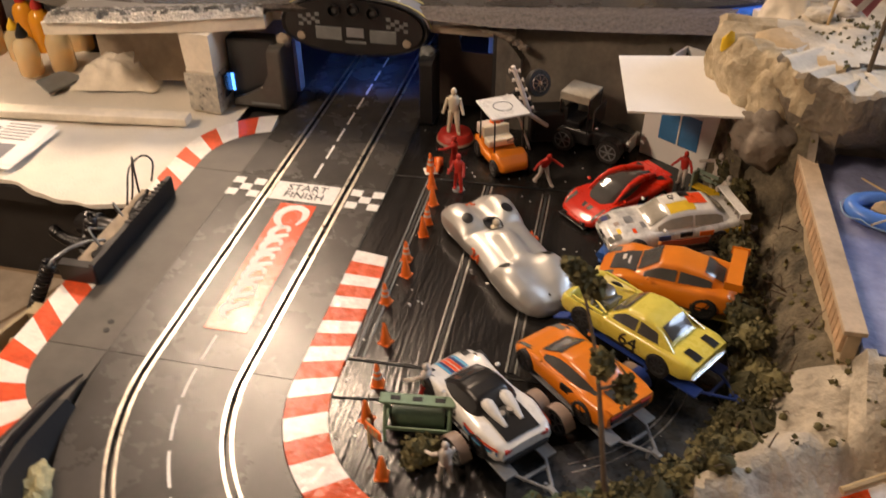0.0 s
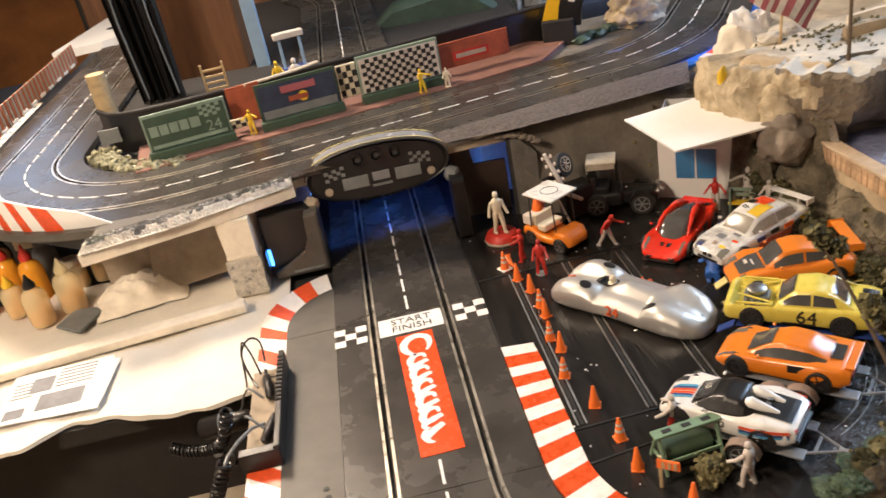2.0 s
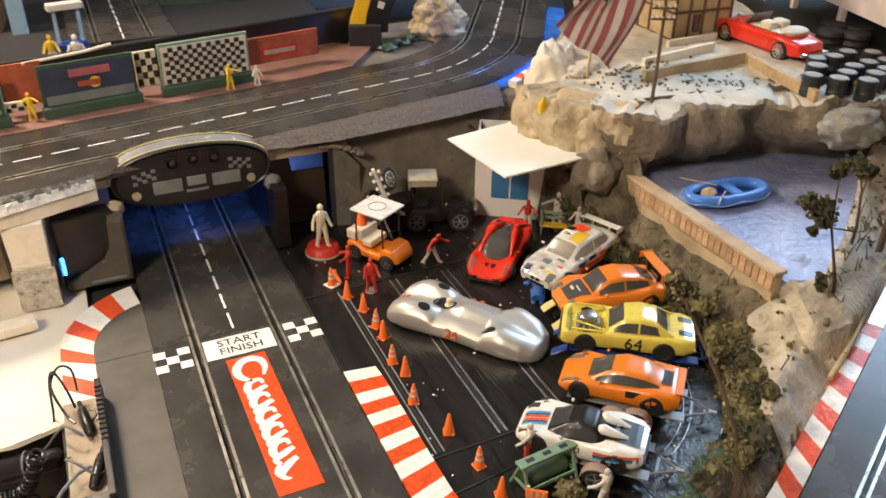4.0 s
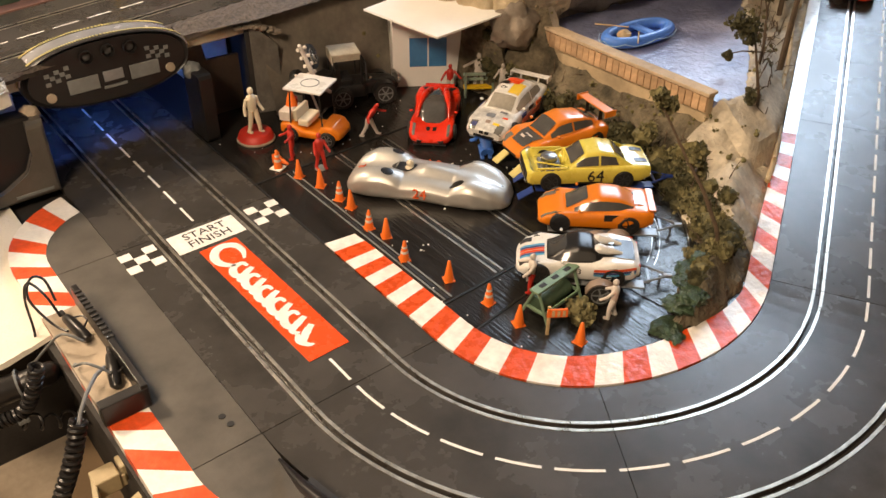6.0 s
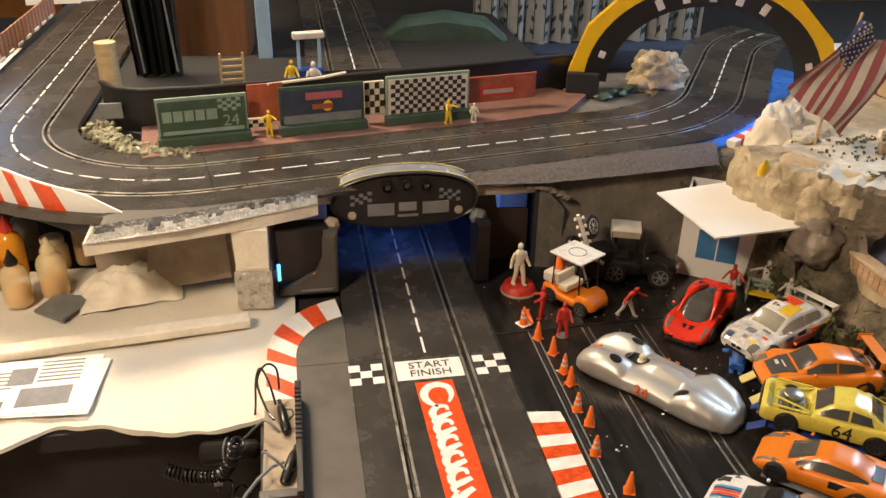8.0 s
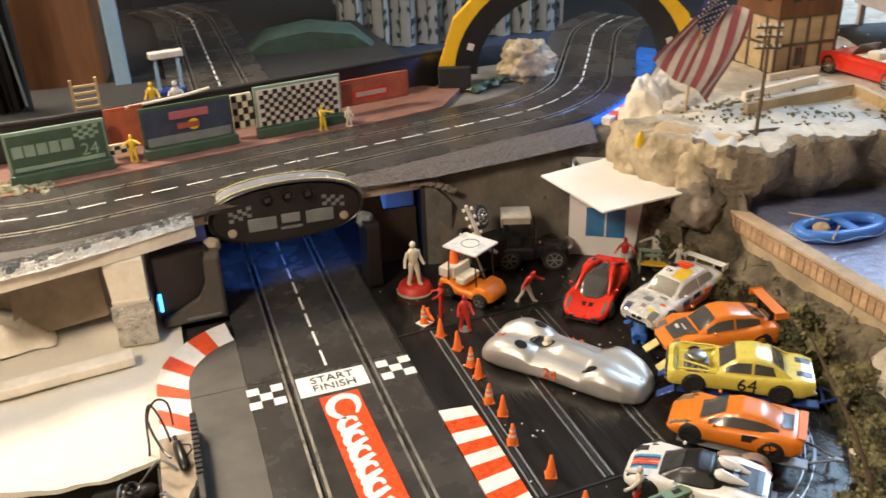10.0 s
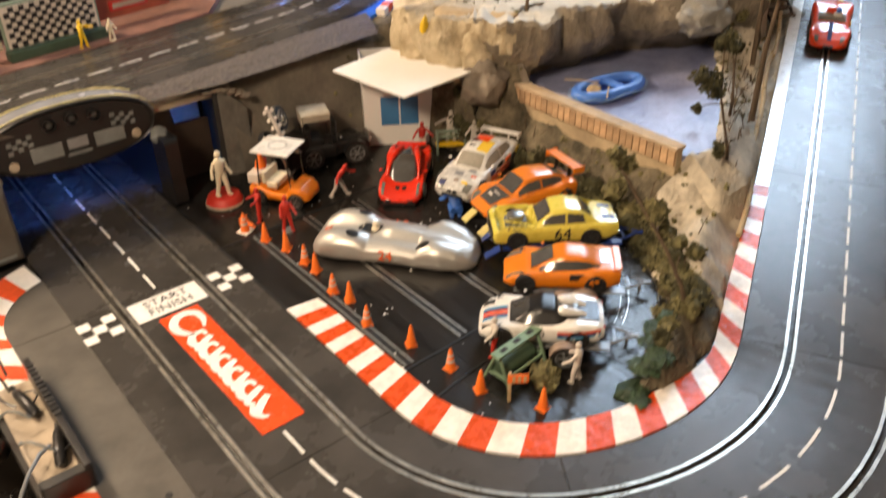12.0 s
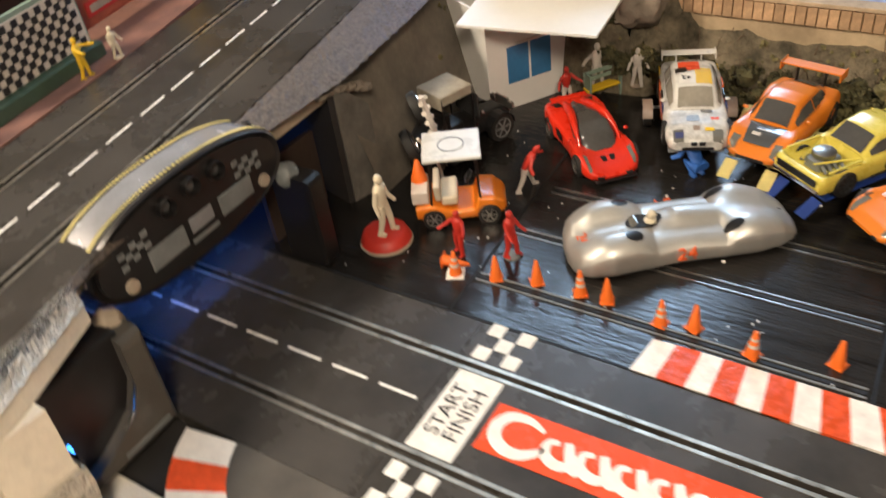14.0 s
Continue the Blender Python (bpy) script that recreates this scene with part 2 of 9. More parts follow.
M_WORNWHITE = mat("worn_white_paint", (0.42, 0.41, 0.39), 0.35, var=0.12, scale=120, bump=0.0, coat=0.3, col2=(0.78, 0.76, 0.72))
M_TEALBLUE = mat("teal_blue", (0.05, 0.3, 0.48), 0.35, var=0.1)
M_MUDGUARD = mat("mudguard_brown", (0.27, 0.2, 0.16), 0.45, var=0.2)
M_GREENMOSS = mat("green_moss", (0.02, 0.05, 0.028), 0.35, var=0.5, scale=120, bump=1.0, bscale=260, col2=(0.06, 0.1, 0.05), depth=0.004)
M_STANDGREEN = mat("stand_green", (0.16, 0.25, 0.16), 0.5, var=0.2)
M_FOILWHITE = mat("white_foil", (0.62, 0.58, 0.5), 0.3, 0.5, var=0.3, scale=90, bump=1.0, bscale=300, depth=0.004)
M_WING = mat("wing_foam", (0.115, 0.104, 0.09), 0.8, var=0.3, scale=40, bump=0.7, bscale=150)
M_CLIFF = mat("cliff_rock", (0.2, 0.165, 0.125), 0.88, var=0.3, scale=14, bump=1.0, bscale=130, col2=(0.34, 0.28, 0.205), depth=0.005)
M_DIRT = mat("dark_bank_dirt", (0.095, 0.08, 0.05), 0.9, var=0.5, scale=34, bump=1.0, bscale=170, col2=(0.22, 0.18, 0.12), depth=0.005)
M_TERRACOTTA = mat("picket_orange", (0.42, 0.12, 0.05), 0.7, var=0.2)
M_NEWS = mat("newsprint", (0.6, 0.5, 0.36), 0.8, var=0.1, scale=20)
M_ORANGECLOTH = mat("orange_cloth", (0.3, 0.12, 0.035), 0.9, var=0.3, scale=6)


# ---------------------------------------------------------------- mesh tools
I4 = Matrix.Identity(4)


def mesh_ob(name, bm, material, smooth=False):
    me = bpy.data.meshes.new(name)
    bmesh.ops.recalc_face_normals(bm, faces=bm.faces[:])
    bm.to_mesh(me)
    bm.free()
    for m in material if isinstance(material, (list, tuple)) else [material]:
        me.materials.append(m)
    if smooth:
        me.polygons.foreach_set("use_smooth", [True] * len(me.polygons))
        me.set_sharp_from_angle(angle=radians(42))
    return new(name, me)


def part(name, bm, material, parent, label="", smooth=False, kind=""):
    ob = mesh_ob(name, bm, material, smooth)
    ob.parent = parent
    return tagged(ob, label, kind=kind)


def thing(name, label, category, m=I4, group="", kind=""):
    ob = new(name)
    ob.empty_display_size = 0.02
    ob.matrix_basis = m
    return tagged(ob, label, category, group, kind)


def single(name, bm, material, label, category, m=I4, group="", kind="", smooth=False):
    ob = mesh_ob(name, bm, material, smooth)
    ob.matrix_basis = m
    return tagged(ob, label, category, group, kind)


def at(x, y, z=0.0, rz=0.0, rx=0.0, ry=0.0):
    return pose(x, y, z, rx, ry, rz)


def heading(nose, tail, z=0.0):
    """The pose of a vehicle whose +x end stands at nose, its other end at tail; and its length."""
    (ax, ay), (bx, by) = nose, tail
    return at((ax + bx) / 2, (ay + by) / 2, z, math.degrees(math.atan2(ay - by, ax - bx))), math.hypot(ax - bx, ay - by)


def box(bm, c, s, m=I4, bev=0.0):
    r = bmesh.ops.create_cube(bm, size=1, matrix=m @ Matrix.Translation(c) @ Matrix.Diagonal((*s, 1)))
    if bev:
        edges = {e for v in r["verts"] for e in v.link_edges}
        bmesh.ops.bevel(bm, geom=list(edges), offset=bev, segments=2, profile=0.5, affect="EDGES")
    return bm


def boxed(c, s, bev=0.0, m=I4):
    return box(bmesh.new(), c, s, m, bev)


def rings(bm, loops, cap=True, closed=True):
    """Skins a row of equal loops of points."""
    vs = [[bm.verts.new(p) for p in loop] for loop in loops]
    n = len(vs[0])
    for a, b in zip(vs, vs[1:]):
        for k in range(n if closed else n - 1):
            bm.faces.new((a[k], a[(k + 1) % n], b[(k + 1) % n], b[k]))
    if cap and closed:
        bm.faces.new(vs[0])
        bm.faces.new(vs[-1][::-1])
    return bm


def lathe(bm, prof, n=16, m=I4, cap=True):
    return rings(bm, [[m @ Vector((r * math.cos(2 * math.pi * k / n), r * math.sin(2 * math.pi * k / n), z)) for k in range(n)] for r, z in prof], cap)


def tube(bm, pts, r, n=8):
    pts = [Vector(p) for p in pts]
    rad = r if isinstance(r, (list, tuple)) else [r] * len(pts)
    loops, side = [], None
    for k, p in enumerate(pts):
        t = (pts[min(k + 1, len(pts) - 1)] - pts[max(k - 1, 0)]).normalized()
        if side is None:
            side = t.orthogonal().normalized()
        side = (side - t * side.dot(t)).normalized()
        up = t.cross(side)
        loops.append([p + rad[k] * (math.cos(2 * math.pi * j / n) * side + math.sin(2 * math.pi * j / n) * up) for j in range(n)])
    return rings(bm, loops)


def prism(bm, outline, z0, z1, m=I4):
    return rings(bm, [[m @ Vector((x, y, z0)) for x, y in outline], [m @ Vector((x, y, z1)) for x, y in outline]])


def disc_y(bm, c, r, w, n=16):
    """A short cylinder whose axis runs along y."""
    return lathe(bm, [(r, -w / 2), (r, w / 2)], n, Matrix.Translation(c) @ Matrix.Rotation(radians(90), 4, "X"))


def ribbon(bm, a, b):
    """A strip between two rows of points."""
    va, vb = [bm.verts.new(p) for p in a], [bm.verts.new(p) for p in b]
    for k in range(len(va) - 1):
        bm.faces.new((va[k], va[k + 1], vb[k + 1], vb[k]))
    return bm


def blob(bm, c, s, seed=0, rough=0.25, freq=2.2, sub=3):
    r = bmesh.ops.create_icosphere(bm, subdivisions=sub, radius=1)
    for v in r["verts"]:
        k = 1 + rough * noise.fractal(v.co * freq + Vector((seed * 7.3, seed * 3.1, seed)), 1.0, 2.0, 4)
        v.co = Vector((v.co.x * s[0] * k, v.co.y * s[1] * k, v.co.z * s[2] * k)) + Vector(c)
    return bm


def letters(text, size, m, depth=0.0002):
    """Flat lettering in the built-in font, as a mesh, centred on m."""
    cu = bpy.data.curves.new("lettering", "FONT")
    cu.body, cu.size, cu.align_x, cu.align_y, cu.extrude, cu.resolution_u = text, size, "CENTER", "CENTER", depth, 3
    ob = bpy.data.objects.new("lettering", cu)
    scene.collection.objects.link(ob)
    bpy.context.view_layer.update()
    me = bpy.data.meshes.new_from_object(ob.evaluated_get(bpy.context.evaluated_depsgraph_get()))
    bpy.data.objects.remove(ob)
    bpy.data.curves.remove(cu)
    bm = bmesh.new()
    bm.from_mesh(me)
    bpy.data.meshes.remove(me)
    bm.transform(m)
    return bm


# ---------------------------------------------------------------- slot track
HALF, SLOT, PITCH = 0.099, 0.05, 0.345 / 7
BEND_DASHES = {
    (0.2748, 57.34): [(a / 0.275, b / 0.275) for a, b in ((0.004, 0.044), (0.053, 0.096), (0.108, 0.149), (0.160, 0.201), (0.212, 0.256), (0.268, 0.275))],
    (0.3618, 61.3): [(a / 0.3823, b / 0.3823) for a, b in ((0.0, 0.037), (0.049, 0.096), (0.109, 0.153), (0.169, 0.213), (0.229, 0.276), (0.292, 0.337), (0.351, 0.382))],
}


def course(x, y, turn, pieces, rise):
    """Stations of a track: pieces are a straight's length, or (radius, degrees), left positive. Each piece is a row of (place, left)."""
    out, s, h = [], 0.0, radians(turn)
    for p in pieces:
        row = []
        if isinstance(p, tuple):
            r, a = p[0], radians(abs(p[1]))
            sign = 1 if p[1] > 0 else -1
            n = max(int(abs(p[1]) / 4), 2)
            cx, cy = x - sign * r * math.sin(h), y + sign * r * math.cos(h)
            for k in range(n + 1):
                hh = h + sign * a * k / n
                px, py = cx + sign * r * math.sin(hh), cy - sign * r * math.cos(hh)
                row.append((Vector((px, py, rise(s + r * a * k / n))), Vector((-math.sin(hh), math.cos(hh), 0))))
            s, h = s + r * a, h + sign * a
        else:
            n = 8
            for k in range(n + 1):
                d = p * k / n
                row.append((Vector((x + d * math.cos(h), y + d * math.sin(h), rise(s + d))), Vector((-math.sin(h), math.cos(h), 0))))
            s += p
        x, y = row[-1][0].x, row[-1][0].y
        out.append((row, p))
    return out


def offset(row, d, dz=0.0):
    return [p + left * d + Vector((0, 0, dz)) for p, left in row]


def shrink(row, gap=0.0004):
    """The same stations with the two ends drawn in, which leaves an open joint."""
    a, b = (row[1][0] - row[0][0]).normalized(), (row[-2][0] - row[-1][0]).normalized()
    return [(row[0][0] + a * gap, row[0][1])] + row[1:-1] + [(row[-1][0] + b * gap, row[-1][1])]


def lay_track(name, label, pieces):
    road = thing(name, label, "slot track", kind="structure")
    for row, p in pieces:
        row = shrink(row)
        bm = bmesh.new()
        top = [-HALF, -SLOT - 0.0022, -SLOT - 0.0021, -SLOT + 0.0021, -SLOT + 0.0022, SLOT - 0.0022, SLOT - 0.0021, SLOT + 0.0021, SLOT + 0.0022, HALF]
        dz = [0, 0, -0.006, -0.006, 0, 0, -0.006, -0.006, 0, 0]
        loops = []
        for q, left in row:
            up = [q + left * d + Vector((0, 0, e)) for d, e in zip(top, dz)]
            loops.append(up + [q + left * HALF + Vector((0, 0, -0.011)), q - left * HALF + Vector((0, 0, -0.011))])
        rings(bm, loops)
        section = part("section", bm, M_TRACK, road)
        for side in (-1, 1):
            for near in (-1, 1):
                c = side * SLOT + near * 0.0044
                bm = bmesh.new()
                rings(bm, [[q + left * (c - 0.0016) + Vector((0, 0, z)) for z in (-0.001, 0.0006)] + [q + left * (c + 0.0016) + Vector((0, 0, z)) for z in (0.0006, -0.001)] for q, left in row])
                part("rail", bm, M_RAIL, section)
        if isinstance(p, tuple):
            count = max(round(p[0] * radians(abs(p[1])) / 0.05), 1)
        else:
            count = max(round(p / PITCH), 1)
        spans = BEND_DASHES.get(p) if name == "road_lower" else None
        spans = spans or [((k + 0.125) / count, (k + 0.875) / count) for k in range(count)]
        lens = [0.0]
        for (a, _), (b, _) in zip(row, row[1:]):
            lens.append(lens[-1] + (b - a).length)

        def station(d):
            for k in range(len(row) - 1):
                if d <= lens[k + 1] or k == len(row) - 2:
                    f = (d - lens[k]) / (lens[k + 1] - lens[k])
                    return row[k][0].lerp(row[k + 1][0], f), row[k][1].lerp(row[k + 1][1], f).normalized()

        for f0, f1 in spans:
            some = [station(lens[-1] * (f0 + (f1 - f0) * e / 5)) for e in range(6)]
            if name == "road_lower" and -0.30 < some[1][0].y < 0.0 and abs(some[1][0].x) < 0.01:
                continue
            part("dash", ribbon(bmesh.new(), [q + l * 0.0015 + Vector((0, 0, 0.0005)) for q, l in some], [q - l * 0.0015 + Vector((0, 0, 0.0005)) for q, l in some]), M_WHITE, section)
    return road


def lower_rise(s):
    s -= 1.38 + 0.533
    if s < 0:
        return 0.0
    return 0.36 * s * s if s < 0.14 else 0.101 * (s - 0.07)


LOWER = course(0.0, 1.035, -90, [0.345] * 4 + [(0.2748, 57.34), (0.3618, 61.3)] + [0.345, 0.345, 0.345, 0.22] + [(0.45, 60), (0.45, 60)], lower_rise)
UP = 0.155
UPPER = course(-0.605, 1.58, -90, [0.345] * 3 + [(0.28, 50), (0.28, 50.4), 0.345, 0.345, (0.36, 24), (0.36, 24), 0.345, (0.5, -30)], lambda s: UP)
FARTRACK = course(-0.02, 0.83, 90, [0.345, 0.345, (0.6, 30)], lambda s: 0.15)
lay_track("road_lower", "black slot-car track with steel rails and white dashes", LOWER)
lay_track("road_upper", "black slot-car track crossing a low bridge", UPPER)
lay_track("road_far", "black slot-car track running away in the background", FARTRACK)


# ---------------------------------------------------------------- room
def slab(name, c, s, material, label, category):
    return single(name, boxed(c, s), material, label, category, kind="structure")


slab("floor", (0.3, 0.4, -0.86), (6.4, 6.4, 0.1), M_FLOOR, "brown boarded room floor under the layout", "floor")
slab("ceiling", (0.3, 0.4, 2.4), (6.4, 6.4, 0.1), M_CEIL, "plain cream room ceiling", "ceiling")
bm = bmesh.new()
box(bm, (-2.575, 3.55, 0.77), (0.65, 0.1, 3.2)), box(bm, (0.975, 3.55, 0.77), (5.05, 0.1, 3.2))
box(bm, (-1.9, 3.55, 0.0), (0.7, 0.1, 1.66)), box(bm, (-1.9, 3.55, 2.01), (0.7, 0.1, 0.72))
single("wall_north", bm, M_WALL, "dim brown room wall with a small window opening", "wall", kind="structure")
slab("wall_south", (0.3, -2.75, 0.77), (6.4, 0.1, 3.2), M_WALL, "dim brown room wall", "wall")
slab("wall_west", (-2.85, 0.4, 0.77), (0.1, 6.2, 3.2), M_WALL, "dim brown room wall", "wall")
bm = bmesh.new()
box(bm, (2.85, -1.2, 0.77), (0.1, 3.0, 3.2)), box(bm, (2.85, 2.5, 0.77), (0.1, 2.0, 3.2))
box(bm, (2.85, 0.9, 0.12), (0.1, 1.2, 1.86)), box(bm, (2.85, 0.9, 2.31), (0.1, 1.2, 0.12))
single("wall_east", bm, M_WALL, "dim brown room wall with a window opening", "wall", kind="structure")
window = thing("window_1", "pale framed window letting in bluish daylight", "window", at(2.86, 0.9, 1.65), kind="structure")
for y in (-0.58, 0.0, 0.58):
    part("window_frame", boxed((0, y, 0), (0.06, 0.04, 1.2)), M_CEIL, window)
for y in (-0.29, 0.29):
    ob = part("pane", boxed((0, y, 0), (0.006, 0.54, 1.2)), clear("window_glass", (0.9, 0.95, 1.0), 0.02, 0.08), window)
    ob.visible_shadow = False
rear_window = thing("window_2", "small framed window with bluish daylight in the rear wall", "window", at(-1.9, 3.55, 1.24), kind="structure")
for x in (-0.33, 0.33):
    part("window_frame", boxed((x, 0, 0), (0.04, 0.06, 0.82)), M_CEIL, rear_window)
ob = part("pane", boxed((0, 0, 0), (0.62, 0.006, 0.82)), clear("window_glass", (0.9, 0.95, 1.0), 0.02, 0.08), rear_window)
ob.visible_shadow = False
backdrop = glow("daylight_outside", (0.58, 0.74, 1.0), 2.6)
slab("backdrop", (-1.9, 3.85, 1.24), (1.0, 0.02, 1.1), backdrop, "bright daylight outside the rear window", "daylight")
slab("backdrop", (3.1, 0.9, 1.65), (0.02, 1.9, 1.5), backdrop, "bright daylight outside the window", "daylight")

# ---------------------------------------------------------------- baseboard of the layout
bm = prism(bmesh.new(), [(-0.21, -0.08), (-0.205, -0.36), (-0.185, -0.45), (-0.1, -0.53), (-0.02, -0.62), (0.15, -0.73), (0.4, -0.78), (2.4, -0.6), (2.4, 2.2), (-1.5, 2.2), (-1.5, -0.07)], -0.035, -0.012)
single("baseboard_table", bm, M_BLACK_MATT, "wooden board that carries the whole layout", "board", kind="structure")
single("lower_shelf", boxed((-0.6, -0.35, -0.185), (1.3, 1.4, 0.02)), M_LIGHT_BOARD, "tan board on a lower level beside the layout", "shelf", kind="structure")
bm = bmesh.new()
box(bm, (-0.85, 0.02, -0.12), (1.3, 0.16, 0.17)), box(bm, (-0.19, -0.2, -0.13), (0.02, 0.3, 0.16))
single("apron_board", bm, M_BLACK_MATT, "black fabric skirt under the table edge", "skirt", kind="structure")
trestle = thing("work_table", "brown wooden work table with square legs under the layout", "table", at(0, 0, -0.815))
for x, y in ((-1.4, 2.0), (2.2, 2.0), (2.2, -0.4), (0.0, -0.2)):
    part("leg", boxed((x, y, 0.39), (0.07, 0.07, 0.78), 0.004), M_DARKWOOD, trestle)

# ---------------------------------------------------------------- side border and kerbs of the start straight
def arc(cx, cy, r, a0, a1, n=8):
    return [(cx + r * math.cos(radians(a0 + (a1 - a0) * k / n)), cy + r * math.sin(radians(a0 + (a1 - a0) * k / n))) for k in range(n + 1)]


def lerp2(a, b, f):
    return (a[0] + (b[0] - a[0]) * f, a[1] + (b[1] - a[1]) * f)


INNER = arc(-0.072, 0.022, 0.094, 108, 180, 9) + arc(-0.072, -0.356, 0.094, 180, 252.6, 9)
OUTER = arc(-0.072, 0.034, 0.131, 106, 180, 9) + arc(-0.072, -0.362, 0.131, 180, 258, 9)
border = thing("track_border", "dark grey plastic run-off border beside the start straight", "track border", kind="structure")
edge = [(-0.0995, INNER[0][1])] + INNER + [(-0.0995, INNER[-1][1])]
up = [p for p in edge if p[1] > 0.0] + [(-0.166, 0.0005), (-0.0995, 0.0005)]
mid = [(-0.0995, -0.0005), (-0.166, -0.0005), (-0.166, -0.3445), (-0.0995, -0.3445)]
low = [(-0.0995, -0.3455), (-0.166, -0.3455)] + [p for p in edge if p[1] < -0.35]
for some in (up, mid, low):
    part("section", prism(bmesh.new(), some, -0.011, 0.0), M_BORDER, border)


def along(points, d):
    for a, b in zip(points, points[1:]):
        l = math.dist(a, b)
        if d <= l:
            return lerp2(a, b, d / l)
        d -= l
    return points[-1]


def total(points):
    return sum(math.dist(a, b) for a, b in zip(points, points[1:]))


def kerb(name, label, inner, outer, cuts, reds, z=0.0, far_cuts=None, mats=(M_KWHITE, M_KRED), thick=0.011, heights=None):
    """A painted kerb between two lines, cut into stripes at the shares given."""
    top = thing(name, label, "kerb", kind="structure")
    li, lo = total(inner), total(outer)
    far_cuts = far_cuts or cuts
    for k, (a, b, c, d) in enumerate(zip(cuts, cuts[1:], far_cuts, far_cuts[1:])):
        fs = [a + (b - a) * j / 3 for j in range(4)]
        pin, pout = [along(inner, f * li) for f in fs], [along(outer, (c + (d - c) * j / 3) * lo) for j in range(4)]
        bm = bmesh.new()
        loops = []
        for f, p, q in zip(fs, pin, pout):
            h = z if heights is None else heights(f)
            loops.append([(*p, h - thick), (*p, h + 0.0006), (*q, h + 0.0006), (*q, h - thick)])
        rings(bm, loops)
        part("stripe", bm, mats[1] if (k % 2 == 0) == reds else mats[0], top)
    return top


NEAR_CUTS = [0.0, 0.0231, 0.0468, 0.0724, 0.094, 0.1216, 0.142, 0.179] + [0.209 + 0.0274 * k for k in range(8)] + [0.4281, 0.4591, 0.4871, 0.5058, 0.5264, 0.5461, 0.568, 0.5896, 0.6089, 0.6154]
FAR_CUTS = [0.0, 0.029, 0.06, 0.095, 0.1236, 0.156, 0.184, 0.2107] + [0.24 + 0.0279 * k for k in range(8)] + [0.4632, 0.4902, 0.5182, 0.552, 0.5805, 0.613, 0.645, 0.685, 0.72, 0.7436]
kerb("kerb_border", "red and white striped flat kerb along the border", INNER, OUTER, [c / 0.6154 for c in NEAR_CUTS], False, far_cuts=[c / 0.7436 for c in FAR_CUTS])

# inner kerb: short straight, then round the bend and up the climbing straight
inside = [q for row, p in LOWER[3:8] for q in row]
line_out = [(0.1, -0.134)] + [(q.x + l.x * 0.1, q.y + l.y * 0.1) for q, l in inside if not (abs(q.x) < 0.01 and q.y > -0.15)]
line_z = [0.0] + [q.z for q, l in inside if not (abs(q.x) < 0.01 and q.y > -0.15)]
kerb_in = lambda q: 0.141 - 0.016 * min(max((q.x - 0.3) / 0.15, 0), 1) - 0.006 * min(max((q.x - 0.55) / 0.25, 0), 1)
line_in = [(0.139, -0.139)] + [(q.x + l.x * kerb_in(q), q.y + l.y * kerb_in(q)) for q, l in inside if not (abs(q.x) < 0.01 and q.y > -0.15)]
keep = [k for k, (x, y) in enumerate(line_out) if x < 0.735]
line_out, line_in, line_z = [line_out[k] for k in keep], [line_in[k] for k in keep], [line_z[k] for k in keep]
LO = total(line_out)


def kerb_height(f):
    d = f * LO
    for a, b, za, zb in zip(line_out, line_out[1:], line_z, line_z[1:]):
        l = math.dist(a, b)
        if d <= l:
            return za + (zb - za) * d / l
        d -= l
    return line_z[-1]


cuts = [0.0, 0.021, 0.044, 0.063, 0.083, 0.102, 0.124, 0.144, 0.165, 0.187, 0.2125, 0.239, 0.2675, 0.298] + [0.329 + 0.036 * k for k in range(7)] + [0.581, 0.611, 0.646, 0.673, 0.711, 0.744, 0.772, 0.798]
cuts = [c if c < 0.211 else (0.211 + (c - 0.211) * 0.9 if c < 0.417 else 9) for c in cuts]
cuts = [c for c in cuts if c < 9]
cuts += [cuts[-1] + 0.0295 * k for k in range(1, 40)]
cuts = [c / LO for c in cuts if c < LO] + [1.0]
kerb("kerb_inner", "thickly painted glossy red and white kerb inside the bend", line_out, line_in, cuts, False, mats=(M_KWHITE_G, M_KRED_G), heights=lambda f: kerb_height(f) + 0.001)

for x, y in ((-0.118, -0.305), (-0.116, -0.318)):
    part("screw_hole", lathe(bmesh.new(), [(0.0035, 0.0001), (0.0033, 0.0007), (0.001, 0.0007)], 12, at(x, y, 0)), M_SLOT, border)

# ---------------------------------------------------------------- start line and sign
start = thing("start_marking", "white start and finish line with checkered ends printed across the track", "track marking", kind="structure")
part("band", prism(bmesh.new(), [(-0.0425, -0.0095), (-0.0425, -0.0505), (0.0425, -0.0505), (0.0425, -0.0095)], 0.0002, 0.0007), M_WHITE, start)
for side in (-1, 1):
    for c, r in ((0, 0), (2, 0), (1, 1), (0, 2), (2, 2)):
        x0, y0 = side * (0.0585 + 0.0143 * c), -0.0098 - 0.0139 * r
        x1, y1 = x0 + side * 0.0143, y0 - 0.0139
        part("check", prism(bmesh.new(), [(x0, y0), (x0, y1), (x1, y1), (x1, y0)], 0.0002, 0.0007), M_WHITE, start)
part("lettering", letters("START", 0.0185, at(0.001, -0.0215, 0.001)), M_BLACK_MATT, start)
part("lettering", letters("FINISH", 0.0185, at(0.001, -0.0385, 0.001)), M_BLACK_MATT, start)
sign = thing("floor_sign", "red oblong sticker with a flowing white scroll pattern on the track", "sticker", at(0.0032, -0.175, 0.0, 1.0))
part("plate", prism(bmesh.new(), [(-0.0235, -0.118), (0.0235, -0.118), (0.0235, 0.118), (-0.0235, 0.118)], 0.0002, 0.0007), M_LOGO, sign)


